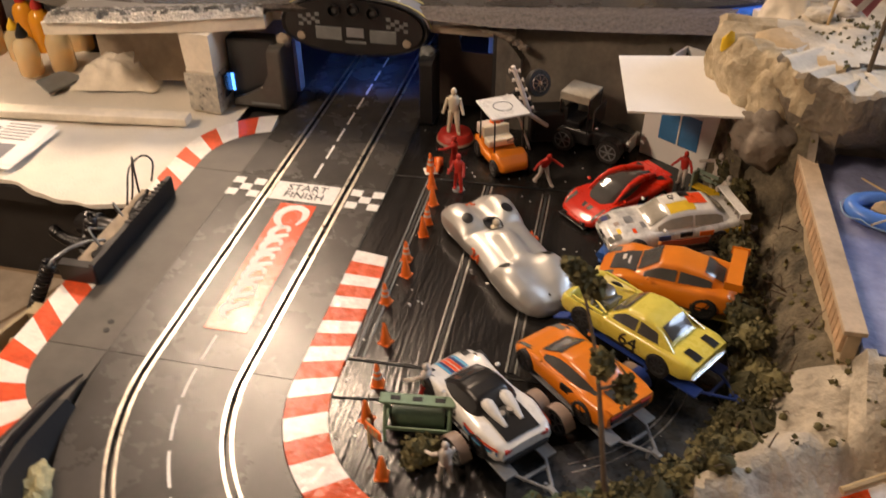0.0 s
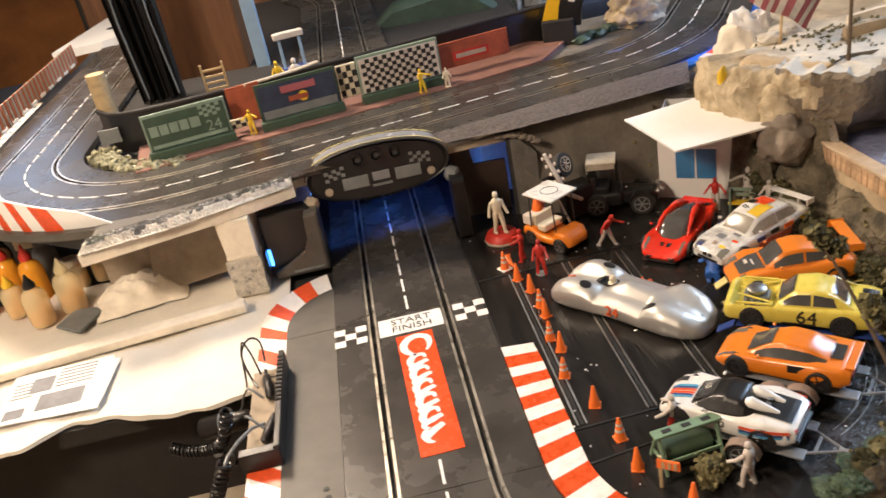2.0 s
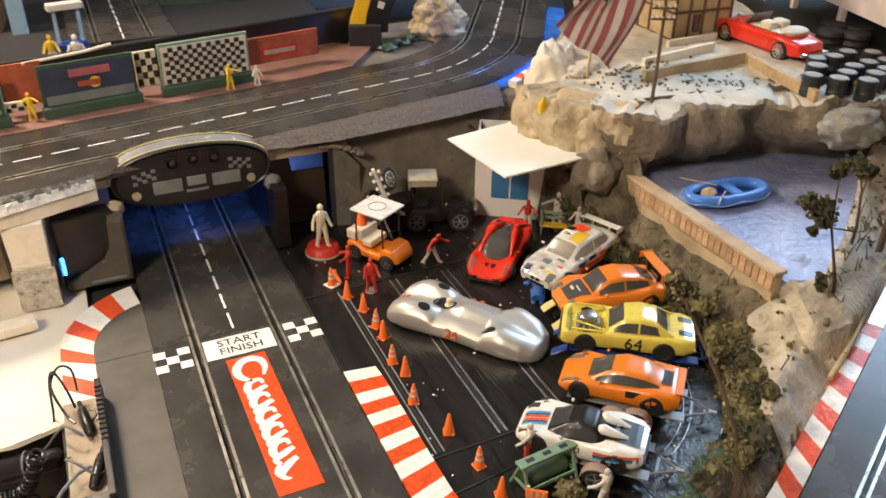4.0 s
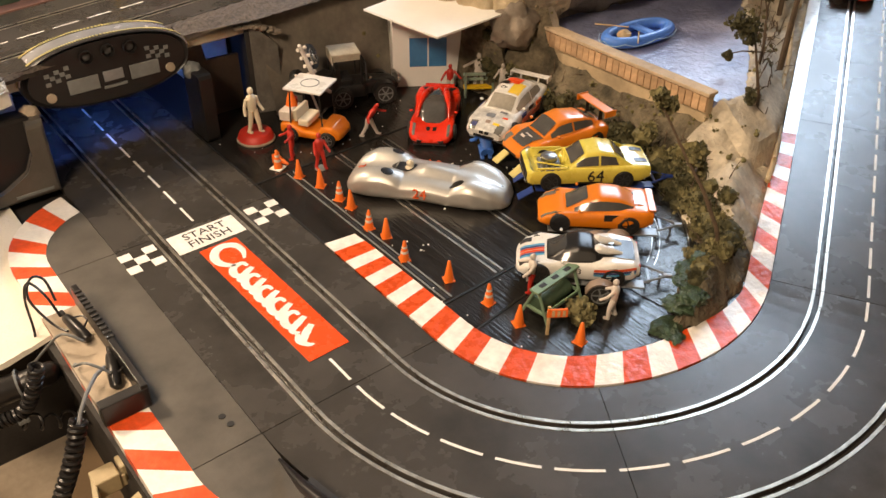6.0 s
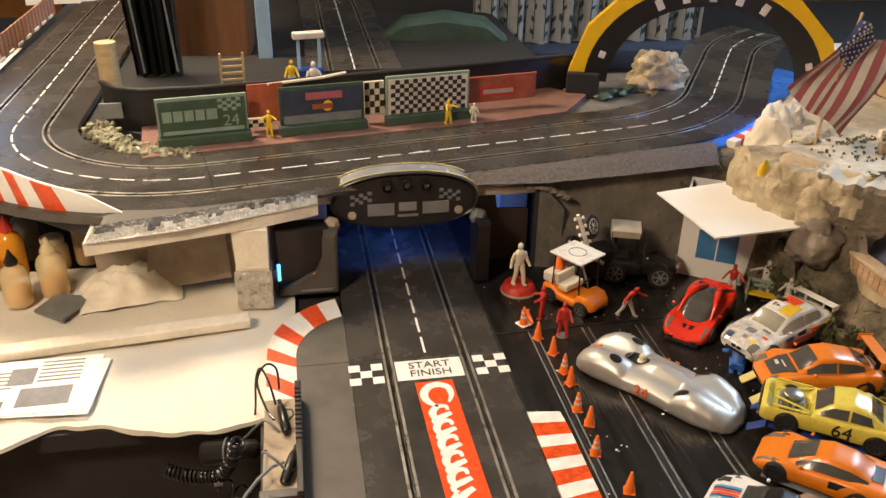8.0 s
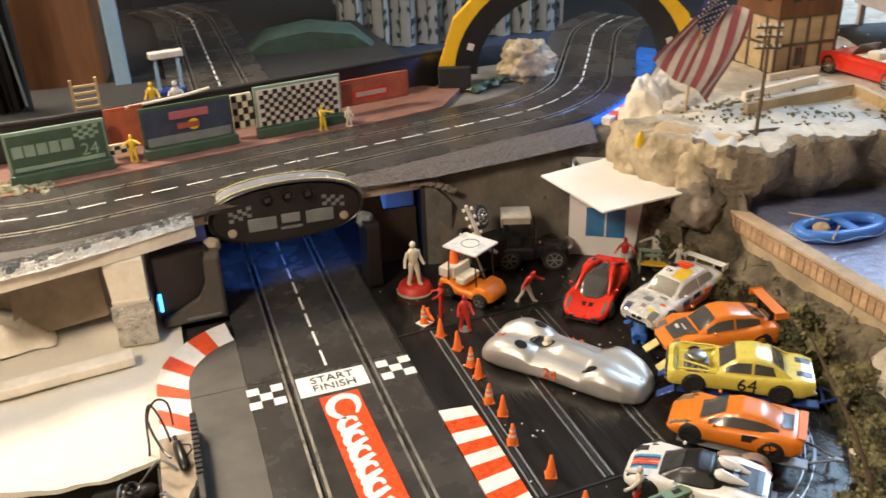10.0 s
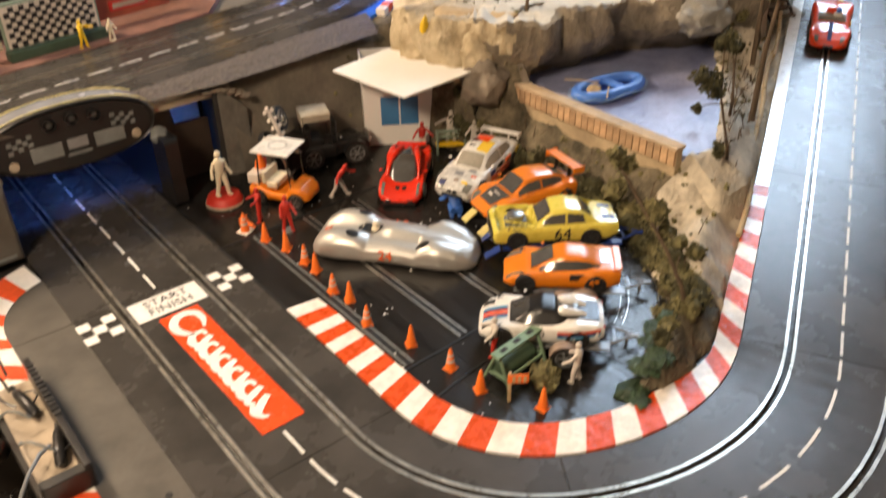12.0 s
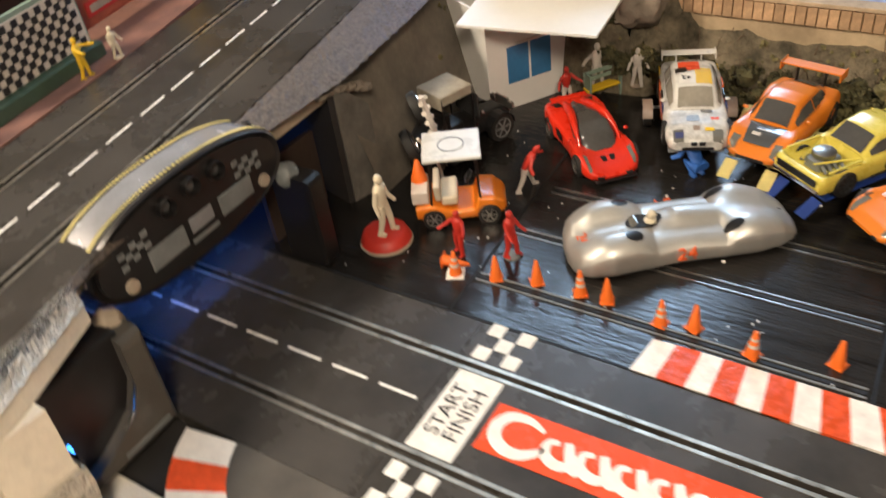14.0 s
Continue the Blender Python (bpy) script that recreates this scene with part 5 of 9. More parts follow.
def streamliner(m, l):
    """Silver record car: a smooth hull with low wheel humps and a spine."""
    car = thing("streamliner", "silver model streamliner racing car with enclosed wheels", "model car", m)

    def half(u):
        return interp([(-0.5, 0.011), (-0.488, 0.02), (-0.455, 0.0285), (-0.39, 0.0355), (-0.29, 0.0398), (-0.17, 0.039), (-0.06, 0.0375), (0.05, 0.037), (0.2, 0.0405), (0.33, 0.043), (0.42, 0.0405), (0.465, 0.035), (0.49, 0.025), (0.5, 0.012)], u)[0]

    def dome(u, u0, back, front):
        d = (u - u0) / (front if u > u0 else back)
        return math.sqrt(max(1 - d * d, 0.0)) * (1 - 0.35 * d * d) if abs(d) < 1 else 0.0

    def top(u, y):
        w = half(u)
        v = min(abs(y) / w, 1)
        base = interp([(-0.5, 0.01), (-0.465, 0.0165), (-0.38, 0.0215), (-0.25, 0.0255), (0.0, 0.0295), (0.2, 0.0295), (0.36, 0.0265), (0.45, 0.0215), (0.49, 0.0155), (0.5, 0.011)], u)[0]
        z = base * (1 - 0.28 * v**5)
        pod = math.exp(-(((abs(y) - 0.68 * w) / (0.42 * w)) ** 4))
        z += 0.0115 * dome(u, 0.32, 0.17, 0.165) * pod
        z += (0.0125 * dome(u, -0.27, 0.105, 0.115) if u > -0.27 else 0.0125 * max(1 - ((u + 0.27) / 0.22) ** 2, 0)) * pod
        z += interp([(-0.5, 0.0), (-0.46, 0.003), (-0.3, 0.0065), (0.02, 0.0095), (0.06, 0.006), (0.14, 0.0)], u)[0] * math.exp(-((abs(y) / 0.0125) ** 4))
        return z

    bm = bmesh.new()
    loops, n, k = [], 84, 25
    for i in range(n + 1):
        u = -0.5 + i / n
        w = half(u)
        ys = [w * math.sin(radians(-90 + 180 * j / (k - 1))) for j in range(k)]
        edge = max(top(u, w), 0.008)
        side = [(1.01, 0.75), (1.012, 0.45), (0.985, 0.18), (0.92, 0.03), (0.84, 0.0)]
        loops.append([(u * l, -w * a, 0.0035 + (edge - 0.0035) * b) for a, b in side[::-1]] + [(u * l, y, max(top(u, y), 0.008)) for y in ys] + [(u * l, w * a, 0.0035 + (edge - 0.0035) * b) for a, b in side])
    rings(bm, loops)
    part("body", bm, M_SILVER, car, smooth=True)

    def patch(name, u0, y0, ru, ry, material, lift=0.0005, ang=0.0):
        b = bmesh.new()
        c = b.verts.new((u0 * l, y0, top(u0, y0) + lift))
        last = None
        for rr in (0.35, 0.7, 1.0):
            ring = []
            for j in range(20):
                a = 2 * math.pi * j / 20
                dx, dy = ru * l * rr * math.cos(a), ry * rr * math.sin(a)
                x, y = u0 * l + dx * math.cos(ang) - dy * math.sin(ang), y0 + dx * math.sin(ang) + dy * math.cos(ang)
                ring.append(b.verts.new((x, y, top(x / l, y) + lift)))
            for j in range(20):
                b.faces.new((c, ring[j], ring[(j + 1) % 20]) if last is None else (last[j], ring[j], ring[(j + 1) % 20], last[(j + 1) % 20]))
            last = ring
        return part(name, b, material, car, smooth=True)

    for s in (-1, 1):
        patch("front_vent", 0.232, s * 0.026, 0.038, 0.0066, M_BLACK)
        patch("rear_vent", -0.19, s * 0.0265, 0.042, 0.0055, M_BLACK, 0.0005, s * 0.05)
    patch("cockpit", 0.16, 0.0, 0.078, 0.0108, M_BLACK_MATT, 0.0008)
    zc = top(0.18, 0.0)
    part("windscreen", rings(bmesh.new(), [[(x * l, -0.0075, zc), (x * l, 0.0075, zc), ((x - 0.025) * l, 0.006, zc + 0.0055), ((x - 0.025) * l, -0.006, zc + 0.0055)] for x in (0.222, 0.216)]), M_GLASS_L, car)
    part("driver_doll", blob(lathe(bmesh.new(), [(0.006, zc - 0.004), (0.0066, zc + 0.002), (0.003, zc + 0.005)], 12, at(0.125 * l, 0, 0)), (0.125 * l, 0, zc + 0.0078), (0.005, 0.0045, 0.005), 3, 0.0, 1, 2), M_CREAM, car, smooth=True)
    for s in (-1, 1):
        mm = Matrix.Translation((0.02 * l, s * 0.0389, 0.0165)) @ Matrix.Rotation(radians(180 if s > 0 else 0), 4, "Z") @ Matrix.Rotation(radians(86), 4, "X")
        part("number", letters("24", 0.0185, mm, 0.001), M_ORANGERED, car)
    part("number", letters("24", 0.0145, Matrix.Translation((0.43 * l, 0.003, top(0.43, 0.003) + 0.0006)) @ Matrix.Rotation(radians(22), 4, "Y") @ Matrix.Rotation(radians(90), 4, "Z"), 0.0008), M_ORANGERED, car)
    patch("tail_badge", -0.44, 0.0, 0.008, 0.0012, M_BLACK)
    return car


def slot_racer(m, l):
    car = thing("slot_car", "red open-cockpit slot racing car with a blue nose stripe", "slot car", m)
    sh = Shell(l, [(-0.5, 0.016, 0.013, 0.0215, 0.0235), (-0.46, 0.023, 0.009, 0.0255, 0.0275), (-0.3, 0.0305, 0.006, 0.0315, 0.0295), (-0.1, 0.0275, 0.005, 0.0245, 0.0262), (0.1, 0.027, 0.005, 0.0235, 0.0255), (0.3, 0.0295, 0.0055, 0.0275, 0.0235), (0.42, 0.0262, 0.0065, 0.0225, 0.0185), (0.48, 0.0185, 0.008, 0.0155, 0.014), (0.5, 0.012, 0.009, 0.0125, 0.012)], 2.4)
    part("body", sh.mesh(), M_SLOTRED, car, smooth=True)
    part("cockpit", sh.decal(-0.11 * l, 0.06 * l, -0.0195, 0.0195, 0.0008), M_LIGHT_BOARD, car)
    part("headrest", rings(bmesh.new(), [[(x * l, y * w, sh.top(x * l, 0) - 0.002 + z * h) for y, z in ((-1, 0), (-0.7, 0.8), (0, 1), (0.7, 0.8), (1, 0))] for x, w, h in ((-0.12, 0.0105, 0.0105), (-0.2, 0.0095, 0.0098), (-0.32, 0.0055, 0.006), (-0.42, 0.002, 0.003))]), M_SLOTRED, car, smooth=True)
    bm = lathe(bmesh.new(), [(0.0062, 0.024), (0.0068, 0.029), (0.0035, 0.0318)], 12, at(-0.06 * l, 0.008, 0))
    part("driver_doll", bm, M_FIGWHITE, car, smooth=True)
    part("helmet", blob(bmesh.new(), (-0.06 * l, 0.008, 0.0345), (0.0045, 0.0042, 0.0044), 1, 0.0, 1, 2), M_FIGBLUE, car, smooth=True)
    part("windscreen", rings(bmesh.new(), [[(0.07 * l, -0.02, 0.0245), (0.085 * l, -0.008, 0.0255), (0.085 * l, 0.008, 0.0255), (0.07 * l, 0.02, 0.0245)], [(0.05 * l, -0.018, 0.03), (0.062 * l, -0.0075, 0.0315), (0.062 * l, 0.0075, 0.0315), (0.05 * l, 0.018, 0.03)]], False, False), M_GLASS_L, car)
    part("bonnet_stripe", sh.decal(0.12 * l, 0.44 * l, -0.0028, 0.0028, 0.0007), M_FLAGBLUE, car)
    part("side_badge", boxed((-0.02 * l, 0.0278, 0.0165), (0.008, 0.0012, 0.008), 0.0003), M_FIGYELLOW, car)
    part("tail_badge", sh.decal(-0.46 * l, -0.4 * l, 0.006, 0.014, 0.0008), M_FIGYELLOW, car)
    wheel_set(car, (0.29 * l, -0.3 * l), 0.0292, 0.0118, 0.0075, M_CHROME, 12)
    lamps(car, sh, 0.43 * l, 0.0178, 0.006, 0.003, M_GLASS_L)
    part("grille", boxed((0.497 * l, 0, 0.0112), (0.003, 0.014, 0.0045), 0.001), M_BLACK, car)
    part("guide_blade", boxed((0.36 * l, 0, 0.0035), (0.012, 0.0016, 0.008)), M_BLACK, car)
    return car


def trailer(m, l, colour, label, h=0.0125):
    """A twin-rail car trailer: ramps, cross bars, wheels beside the load and a drawbar behind it."""
    tr = thing("car_trailer", label, "model trailer", m, "trailers of the parked cars")
    for s in (-1, 1):
        part("track_rail", boxed((-0.01, s * 0.021, h - 0.0012), (l, 0.014, 0.0024), 0.0006), colour, tr)
        if colour is not M_TRAILGREY:
            part("ramp", boxed((0, 0, 0), (0.022, 0.013, 0.002), 0.0005, at(l / 2 + 0.002, s * 0.021, h * 0.62, 0, 0, 32)), colour, tr)
        x = -0.2 * l
        wheel(tr, x, s * 0.045, 0.0135, 0.009, M_GREYPL)
        part("mudguard", rings(bmesh.new(), [[(x + 0.0168 * math.cos(radians(a)), s * y, 0.0135 + 0.0168 * math.sin(radians(a))) for y in (0.0395, 0.0505)] + [(x + 0.0155 * math.cos(radians(a)), s * y, 0.0135 + 0.0155 * math.sin(radians(a))) for y in (0.0505, 0.0395)] for a in range(10, 171, 20)]), M_MUDGUARD if colour is M_TRAILGREY else colour, tr, smooth=True)
        part("drawbar", tube(bmesh.new(), [(-l / 2 + 0.005, s * 0.024, h - 0.002), (-l / 2 - 0.036, s * 0.002, h - 0.002)], 0.0015, 6), colour, tr)
    for x in (-0.44, -0.2, 0.1, 0.38):
        part("cross_bar", boxed((x * l, 0, h - 0.0034), (0.004, 0.08 if x == -0.2 else 0.05, 0.0022), 0.0005), colour, tr)
    part("cross_bar", boxed((-l / 2 - 0.016, 0, h - 0.0025), (0.003, 0.028, 0.002)), colour, tr)
    part("hitch", boxed((-l / 2 - 0.038, 0, h - 0.0025), (0.01, 0.005, 0.004), 0.001), colour, tr)
    part("jockey_stand", tube(bmesh.new(), [(-l / 2 - 0.03, 0, h - 0.002), (-l / 2 - 0.03, 0, 0.0)], 0.0016, 6), colour, tr)
    return tr


def grown(m, l, s):
    """A pose enlarged s times, and the length that keeps its ends in place."""
    return m @ Matrix.Scale(s, 4), l / s


for make, nose, tail, deck, colour, word in (
    (touring_car_white, (0.378, -0.096), (0.522, -0.036), 0.025, M_TRAILGREY, "grey"),
    (coupe_orange, (0.38, -0.146), (0.518, -0.172), 0.024, M_TAPEYEL, "yellow"),
    (muscle_car_yellow, (0.36, -0.194), (0.486, -0.282), 0.022, M_BLUE, "blue"),
    (wedge_orange, (0.321, -0.261), (0.417, -0.351), 0.016, M_TRAILGREY, "grey"),
    (spyder_white, (0.239, -0.312), (0.333, -0.404), 0.0125, M_TRAILGREY, "grey"),
):
    m, l = heading(nose, tail, deck + 0.0013)
    make(*grown(m, l, {spyder_white: 1.06, wedge_orange: 1.06}.get(make, 1.14)))
    m, _ = heading(nose, tail, 0.0)
    trailer(m, l * 0.97, colour, word + " model car trailer with a drawbar, under a parked car", deck)
supercar_red(*grown(*heading((0.342, -0.024), (0.442, 0.077), 0.0), 1.1))
m, l = heading((0.209, -0.028), (0.338, -0.199), -0.0025)
streamliner(m, l)
# the red slot car stands in the inner lane of the climbing straight, nose downhill
nose, tail = [LOWER[8][0][k][0] + LOWER[8][0][k][1] * SLOT for k in (1, 5)]
ahead = (nose - tail).normalized()
across = Vector((0, 0, 1)).cross(ahead).normalized()
upright = ahead.cross(across)
m = Matrix((ahead, across, upright)).transposed().to_4x4()
m.translation = (nose + tail) / 2 + upright * 0.0008
slot_racer(*grown(m, (nose - tail).length, 1.14))


# ---------------------------------------------------------------- start gantry and tunnel mouth
def oval(n=40, w=0.1085, up_h=0.0435, low_h=0.042):
    pts = []
    for k in range(n):
        a = 2 * math.pi * k / n
        c, s = math.cos(a), math.sin(a)
        pts.append((w * math.copysign(abs(c) ** 0.9, c), (up_h if s > 0 else low_h) * math.copysign(abs(s) ** 0.86, s)))
    return pts


gantry = thing("start_gantry", "black oval start light gantry with yellow-edged rim over the track", "start gantry", at(0.002, 0.205, 0.0))
GZ = 0.1275
bm = rings(bmesh.new(), [[(x * f, y, GZ + z * f) for x, z in oval()] for f, y in ((0.9, 0.006), (0.985, 0.0), (1.0, 0.004), (1.0, 0.042), (0.97, 0.046))])
part("housing", bm, M_BLACK, gantry, smooth=True)
bm = rings(bmesh.new(), [[(x * 0.93, -0.0006, GZ + z * 0.92) for x, z in oval()], [(x * 0.93, 0.004, GZ + z * 0.92) for x, z in oval()]])
part("face", bm, M_BLACK, gantry)


def rim_band(y0, y1, material, name, lift=0.0008, gaps=False):
    top = [p for p in oval(400) if p[1] > 0.004]
    top.sort()
    bm = bmesh.new()
    for k, (a, b) in enumerate(zip(top, top[1:])):
        if gaps and k % 2:
            continue
        f = 1 + lift / 0.05
        rings(bm, [[(a[0] * f, y, GZ + a[1] * f), (b[0] * f, y, GZ + b[1] * f), (b[0] * 0.99, y, GZ + b[1] * 0.99), (a[0] * 0.99, y, GZ + a[1] * 0.99)] for y in (y0, y1)])
    return part(name, bm, material, gantry)


rim_band(0.0045, 0.0415, M_TAPESIL, "rim", 0.0006)
rim_band(0.005, 0.0105, M_BLACKTAPE, "tape", 0.0011)
rim_band(0.006, 0.0098, M_TAPEYEL, "tape", 0.0016, True)
rim_band(0.0355, 0.041, M_BLACKTAPE, "tape", 0.0011)
rim_band(0.0362, 0.0402, M_TAPEYEL, "tape", 0.0016, True)
for x in (-0.036, 0.044):
    part("display", boxed((x, -0.0014, GZ - 0.01), (0.039, 0.003, 0.019), 0.001), M_GREYPL, gantry, "pale grey display window")
part("emblem", boxed((0.003, -0.0012, GZ - 0.007), (0.026, 0.002, 0.014), 0.001), M_INK, gantry)
part("emblem_bar", boxed((0.003, -0.0014, GZ - 0.021), (0.03, 0.002, 0.0035)), M_GREYPL, gantry)
for k in range(3):
    x, z = -0.026 + 0.028 * k, GZ + 0.0245 + (0.002 if k == 1 else 0)
    part("light_hood", lathe(bmesh.new(), [(0.0085, 0.0), (0.009, 0.007), (0.0078, 0.007), (0.0072, 0.001)], 18, Matrix.Translation((x, 0.0, z)) @ Matrix.Rotation(radians(90), 4, "X"), False), M_BLACK, gantry, smooth=True)
    part("lamp", blob(bmesh.new(), (x, -0.001, z), (0.0065, 0.0025, 0.0065), 0, 0.0, 1, 2), M_GLASS, gantry, smooth=True)
for s in (-1, 1):
    for i in range(5):
        for j in range(3):
            if (i + j) % 2 == 0:
                x = s * (0.052 + 0.0062 * i)
                part("flag_check", boxed((x, -0.0008, GZ + 0.0165 - 0.0055 * j + s * 0.0 - 0.0012 * i), (0.006, 0.002, 0.005)), M_GREYPL, gantry)
    part("knob", lathe(bmesh.new(), [(0.0062, 0.0), (0.006, 0.003), (0.002, 0.0036)], 16, Matrix.Translation((s * 0.078, -0.0005, GZ - 0.0165)) @ Matrix.Rotation(radians(90), 4, "X")), M_PLASTER, gantry, smooth=True)
    part("ball_joint", blob(bmesh.new(), (s * 0.108, 0.0, 0.099), (0.0125, 0.012, 0.011), 4, 0.25, 2, 3), M_PLASTER if s < 0 else M_GREYPL, gantry, smooth=True)
    side = [(s * 0.101, 0.1), (s * 0.121, 0.1), (s * 0.123, 0.06), (s * 0.135, 0.036), (s * 0.165, 0.019), (s * 0.186, 0.012), (s * 0.188, 0.0), (s * 0.102, 0.0)]
    if s > 0:
        side = [(0.101, 0.1), (0.121, 0.1), (0.121, 0.0), (0.101, 0.0)]
    mx, mz = sum(p[0] for p in side) / len(side), sum(p[1] for p in side) / len(side)
    part("leg", rings(bmesh.new(), [[(mx + (x - mx) * f, y, mz + (z - mz) * f) for x, z in side] for f, y in ((0.88, -0.031), (0.96, -0.029), (1.0, -0.024), (1.0, 0.016))]), M_LEG if s < 0 else M_BLACK, gantry)
# bright tube standing in for the highlight on the leg's flaring edge
part("edge_glint", tube(bmesh.new(), [(-0.1195, -0.0275, 0.086), (-0.1215, -0.0275, 0.062), (-0.133, -0.0275, 0.0385), (-0.153, -0.0275, 0.0235), (-0.168, -0.0275, 0.0165)], 0.0013, 6), M_CHROME, gantry)
part("label_strip", boxed((-0.134, -0.0312, 0.0092), (0.046, 0.0016, 0.0042), 0.0004), M_GREYPL, gantry, "silver label strip")

console = thing("control_console", "black plastic control box with a glowing blue light strip", "control box", at(-0.15, 0.201, 0.0))
part("case", boxed((0, 0, 0.0525), (0.078, 0.03, 0.104), 0.004), M_BLACK, console)
# added blind, not a known part: hides the glowing strip from the left
part("hood", boxed((-0.0385, -0.026, 0.038), (0.0025, 0.024, 0.034), 0.0006), M_BLACK, console)
part("light_strip", boxed((-0.0345, -0.0165, 0.036), (0.004, 0.003, 0.027), 0.001), M_LED, console, "glowing blue light strip")
pillar_block = thing("foam_pier", "rough white foam block with a foil foot at the tunnel mouth", "foam block", at(-0.217, 0.172, 0.0))
part("block", rings(bmesh.new(), [[(-0.024 * f, -0.016 * f, z), (0.02 * f, -0.02 * f, z), (0.022 * f, 0.05, z), (-0.024 * f, 0.05, z)] for f, z in ((1.0, -0.004), (0.94, 0.03), (1.04, 0.064), (1.0, 0.066), (1.06, 0.1), (1.08, 0.121))]), M_FOAM, pillar_block)
part("foil_wrap", rings(bmesh.new(), [[(-0.027 * f, -0.0185 * f - 0.002, z), (0.0235 * f, -0.0225 * f - 0.002, z), (0.0245 * f, 0.01, z), (0.0235 * f, 0.01, z), (0.0225 * f, -0.021 * f - 0.001, z), (-0.026 * f, -0.017 * f - 0.001, z)] for f, z in ((1.0, 0.001), (0.95, 0.022), (1.03, 0.045), (1.0, 0.06))]), M_FOILWHITE, pillar_block, "crumpled pale foil round its foot")

portal = thing("tunnel_wing", "black and rough grey wing wall at the tunnel mouth", "wing wall", at(0.2, 0.22, 0.0), kind="structure")
part("lintel", boxed((-0.035, 0.012, 0.128), (0.13, 0.02, 0.012), 0.002), M_PLASTER, portal)
# the low right part is added to block the blue light on the wall behind
part("board", rings(bmesh.new(), [[(x, y, z) for x, z in ((-0.085, -0.005), (-0.085, 0.118), (-0.055, 0.118), (-0.05, 0.086), (0.0, 0.084), (0.0, -0.005))] for y in (0.03, 0.036)]), M_DARKBOARD, portal, "dark board in the opening, extended to cover the blue-lit wall")
part("inner_wall", rings(bmesh.new(), [[(0.0, 0.0, -0.005), (0.008, -0.003, -0.005), (0.045, 0.14, -0.005), (0.037, 0.14, -0.005)], [(0.0, 0.0, 0.128), (0.008, -0.003, 0.128), (0.045, 0.14, 0.128), (0.037, 0.14, 0.128)]]), M_BLACK_MATT, portal)
bm = bmesh.new()
cols = []
for k in range(9):
    f = k / 8
    x, y = 0.006 + 0.036 * f, -0.004 - 0.012 * f
    top = 0.132 - 0.03 * f**1.4
    cols.append([(x, y, z + 0.0) for z in (-0.008, top * 0.5, top + 0.003 * noise.noise(Vector((k * 1.3, 0, 0))))] + [(x + 0.003, y + 0.02, z) for z in (top, top * 0.5, -0.008)])
rings(bm, cols)
part("wing", bm, M_WING, portal)
for k in range(7):
    part("crust", blob(bmesh.new(), (-0.01 + 0.009 * k, -0.002 - 0.002 * k, 0.135 - 0.0025 * max(k - 2, 0) ** 1.3), (0.008, 0.007, 0.0042), k, 0.4, 2, 2), M_ROCK, portal)

# ---------------------------------------------------------------- shed, statue, buggy, jeep
shed = thing("pit_hut", "white card hut with a blue window and a large flat roof", "hut", at(0.482, 0.128, -0.0008, 0))
C = [(0.417, 0.165), (0.507, 0.106), (0.553, 0.19), (0.463, 0.245)]
C = [(x - 0.482, y - 0.128) for x, y in C]


def wall_panel(a, b, h, t=0.003, z=0.0):
    dx, dy = b[0] - a[0], b[1] - a[1]
    l = math.hypot(dx, dy)
    return boxed((l / 2, t / 2, z + h / 2), (l, t, h), 0.0003, at(a[0], a[1], 0, math.degrees(math.atan2(dy, dx))))


for a, b in zip(C, C[1:] + C[:1]):
    part("wall", wall_panel(a, b, 0.126), M_CARD, shed)
front = at(C[0][0], C[0][1], 0, math.degrees(math.atan2(C[1][1] - C[0][1], C[1][0] - C[0][0])))
win = part("window", boxed((0.055, -0.0006, 0.058), (0.058, 0.0016, 0.048), 0, front), M_WINBLUE, shed)
part("mullion", boxed((0.055, -0.0018, 0.058), (0.0022, 0.0016, 0.048), 0, front), M_CARD, win)
part("sill", boxed((0.055, -0.002, 0.083), (0.062, 0.002, 0.0026), 0, front), M_CARD, win)
R4 = [(0.373, 0.174), (0.389, 0.018), (0.533, 0.035), (0.52, 0.198)]
part("roof", rings(bmesh.new(), [[(x - 0.482, y - 0.128, z + (0.002 if k % 2 else 0)) for k, (x, y) in enumerate(R4)] for z in (0.1318, 0.1345)]), M_CARD, shed)


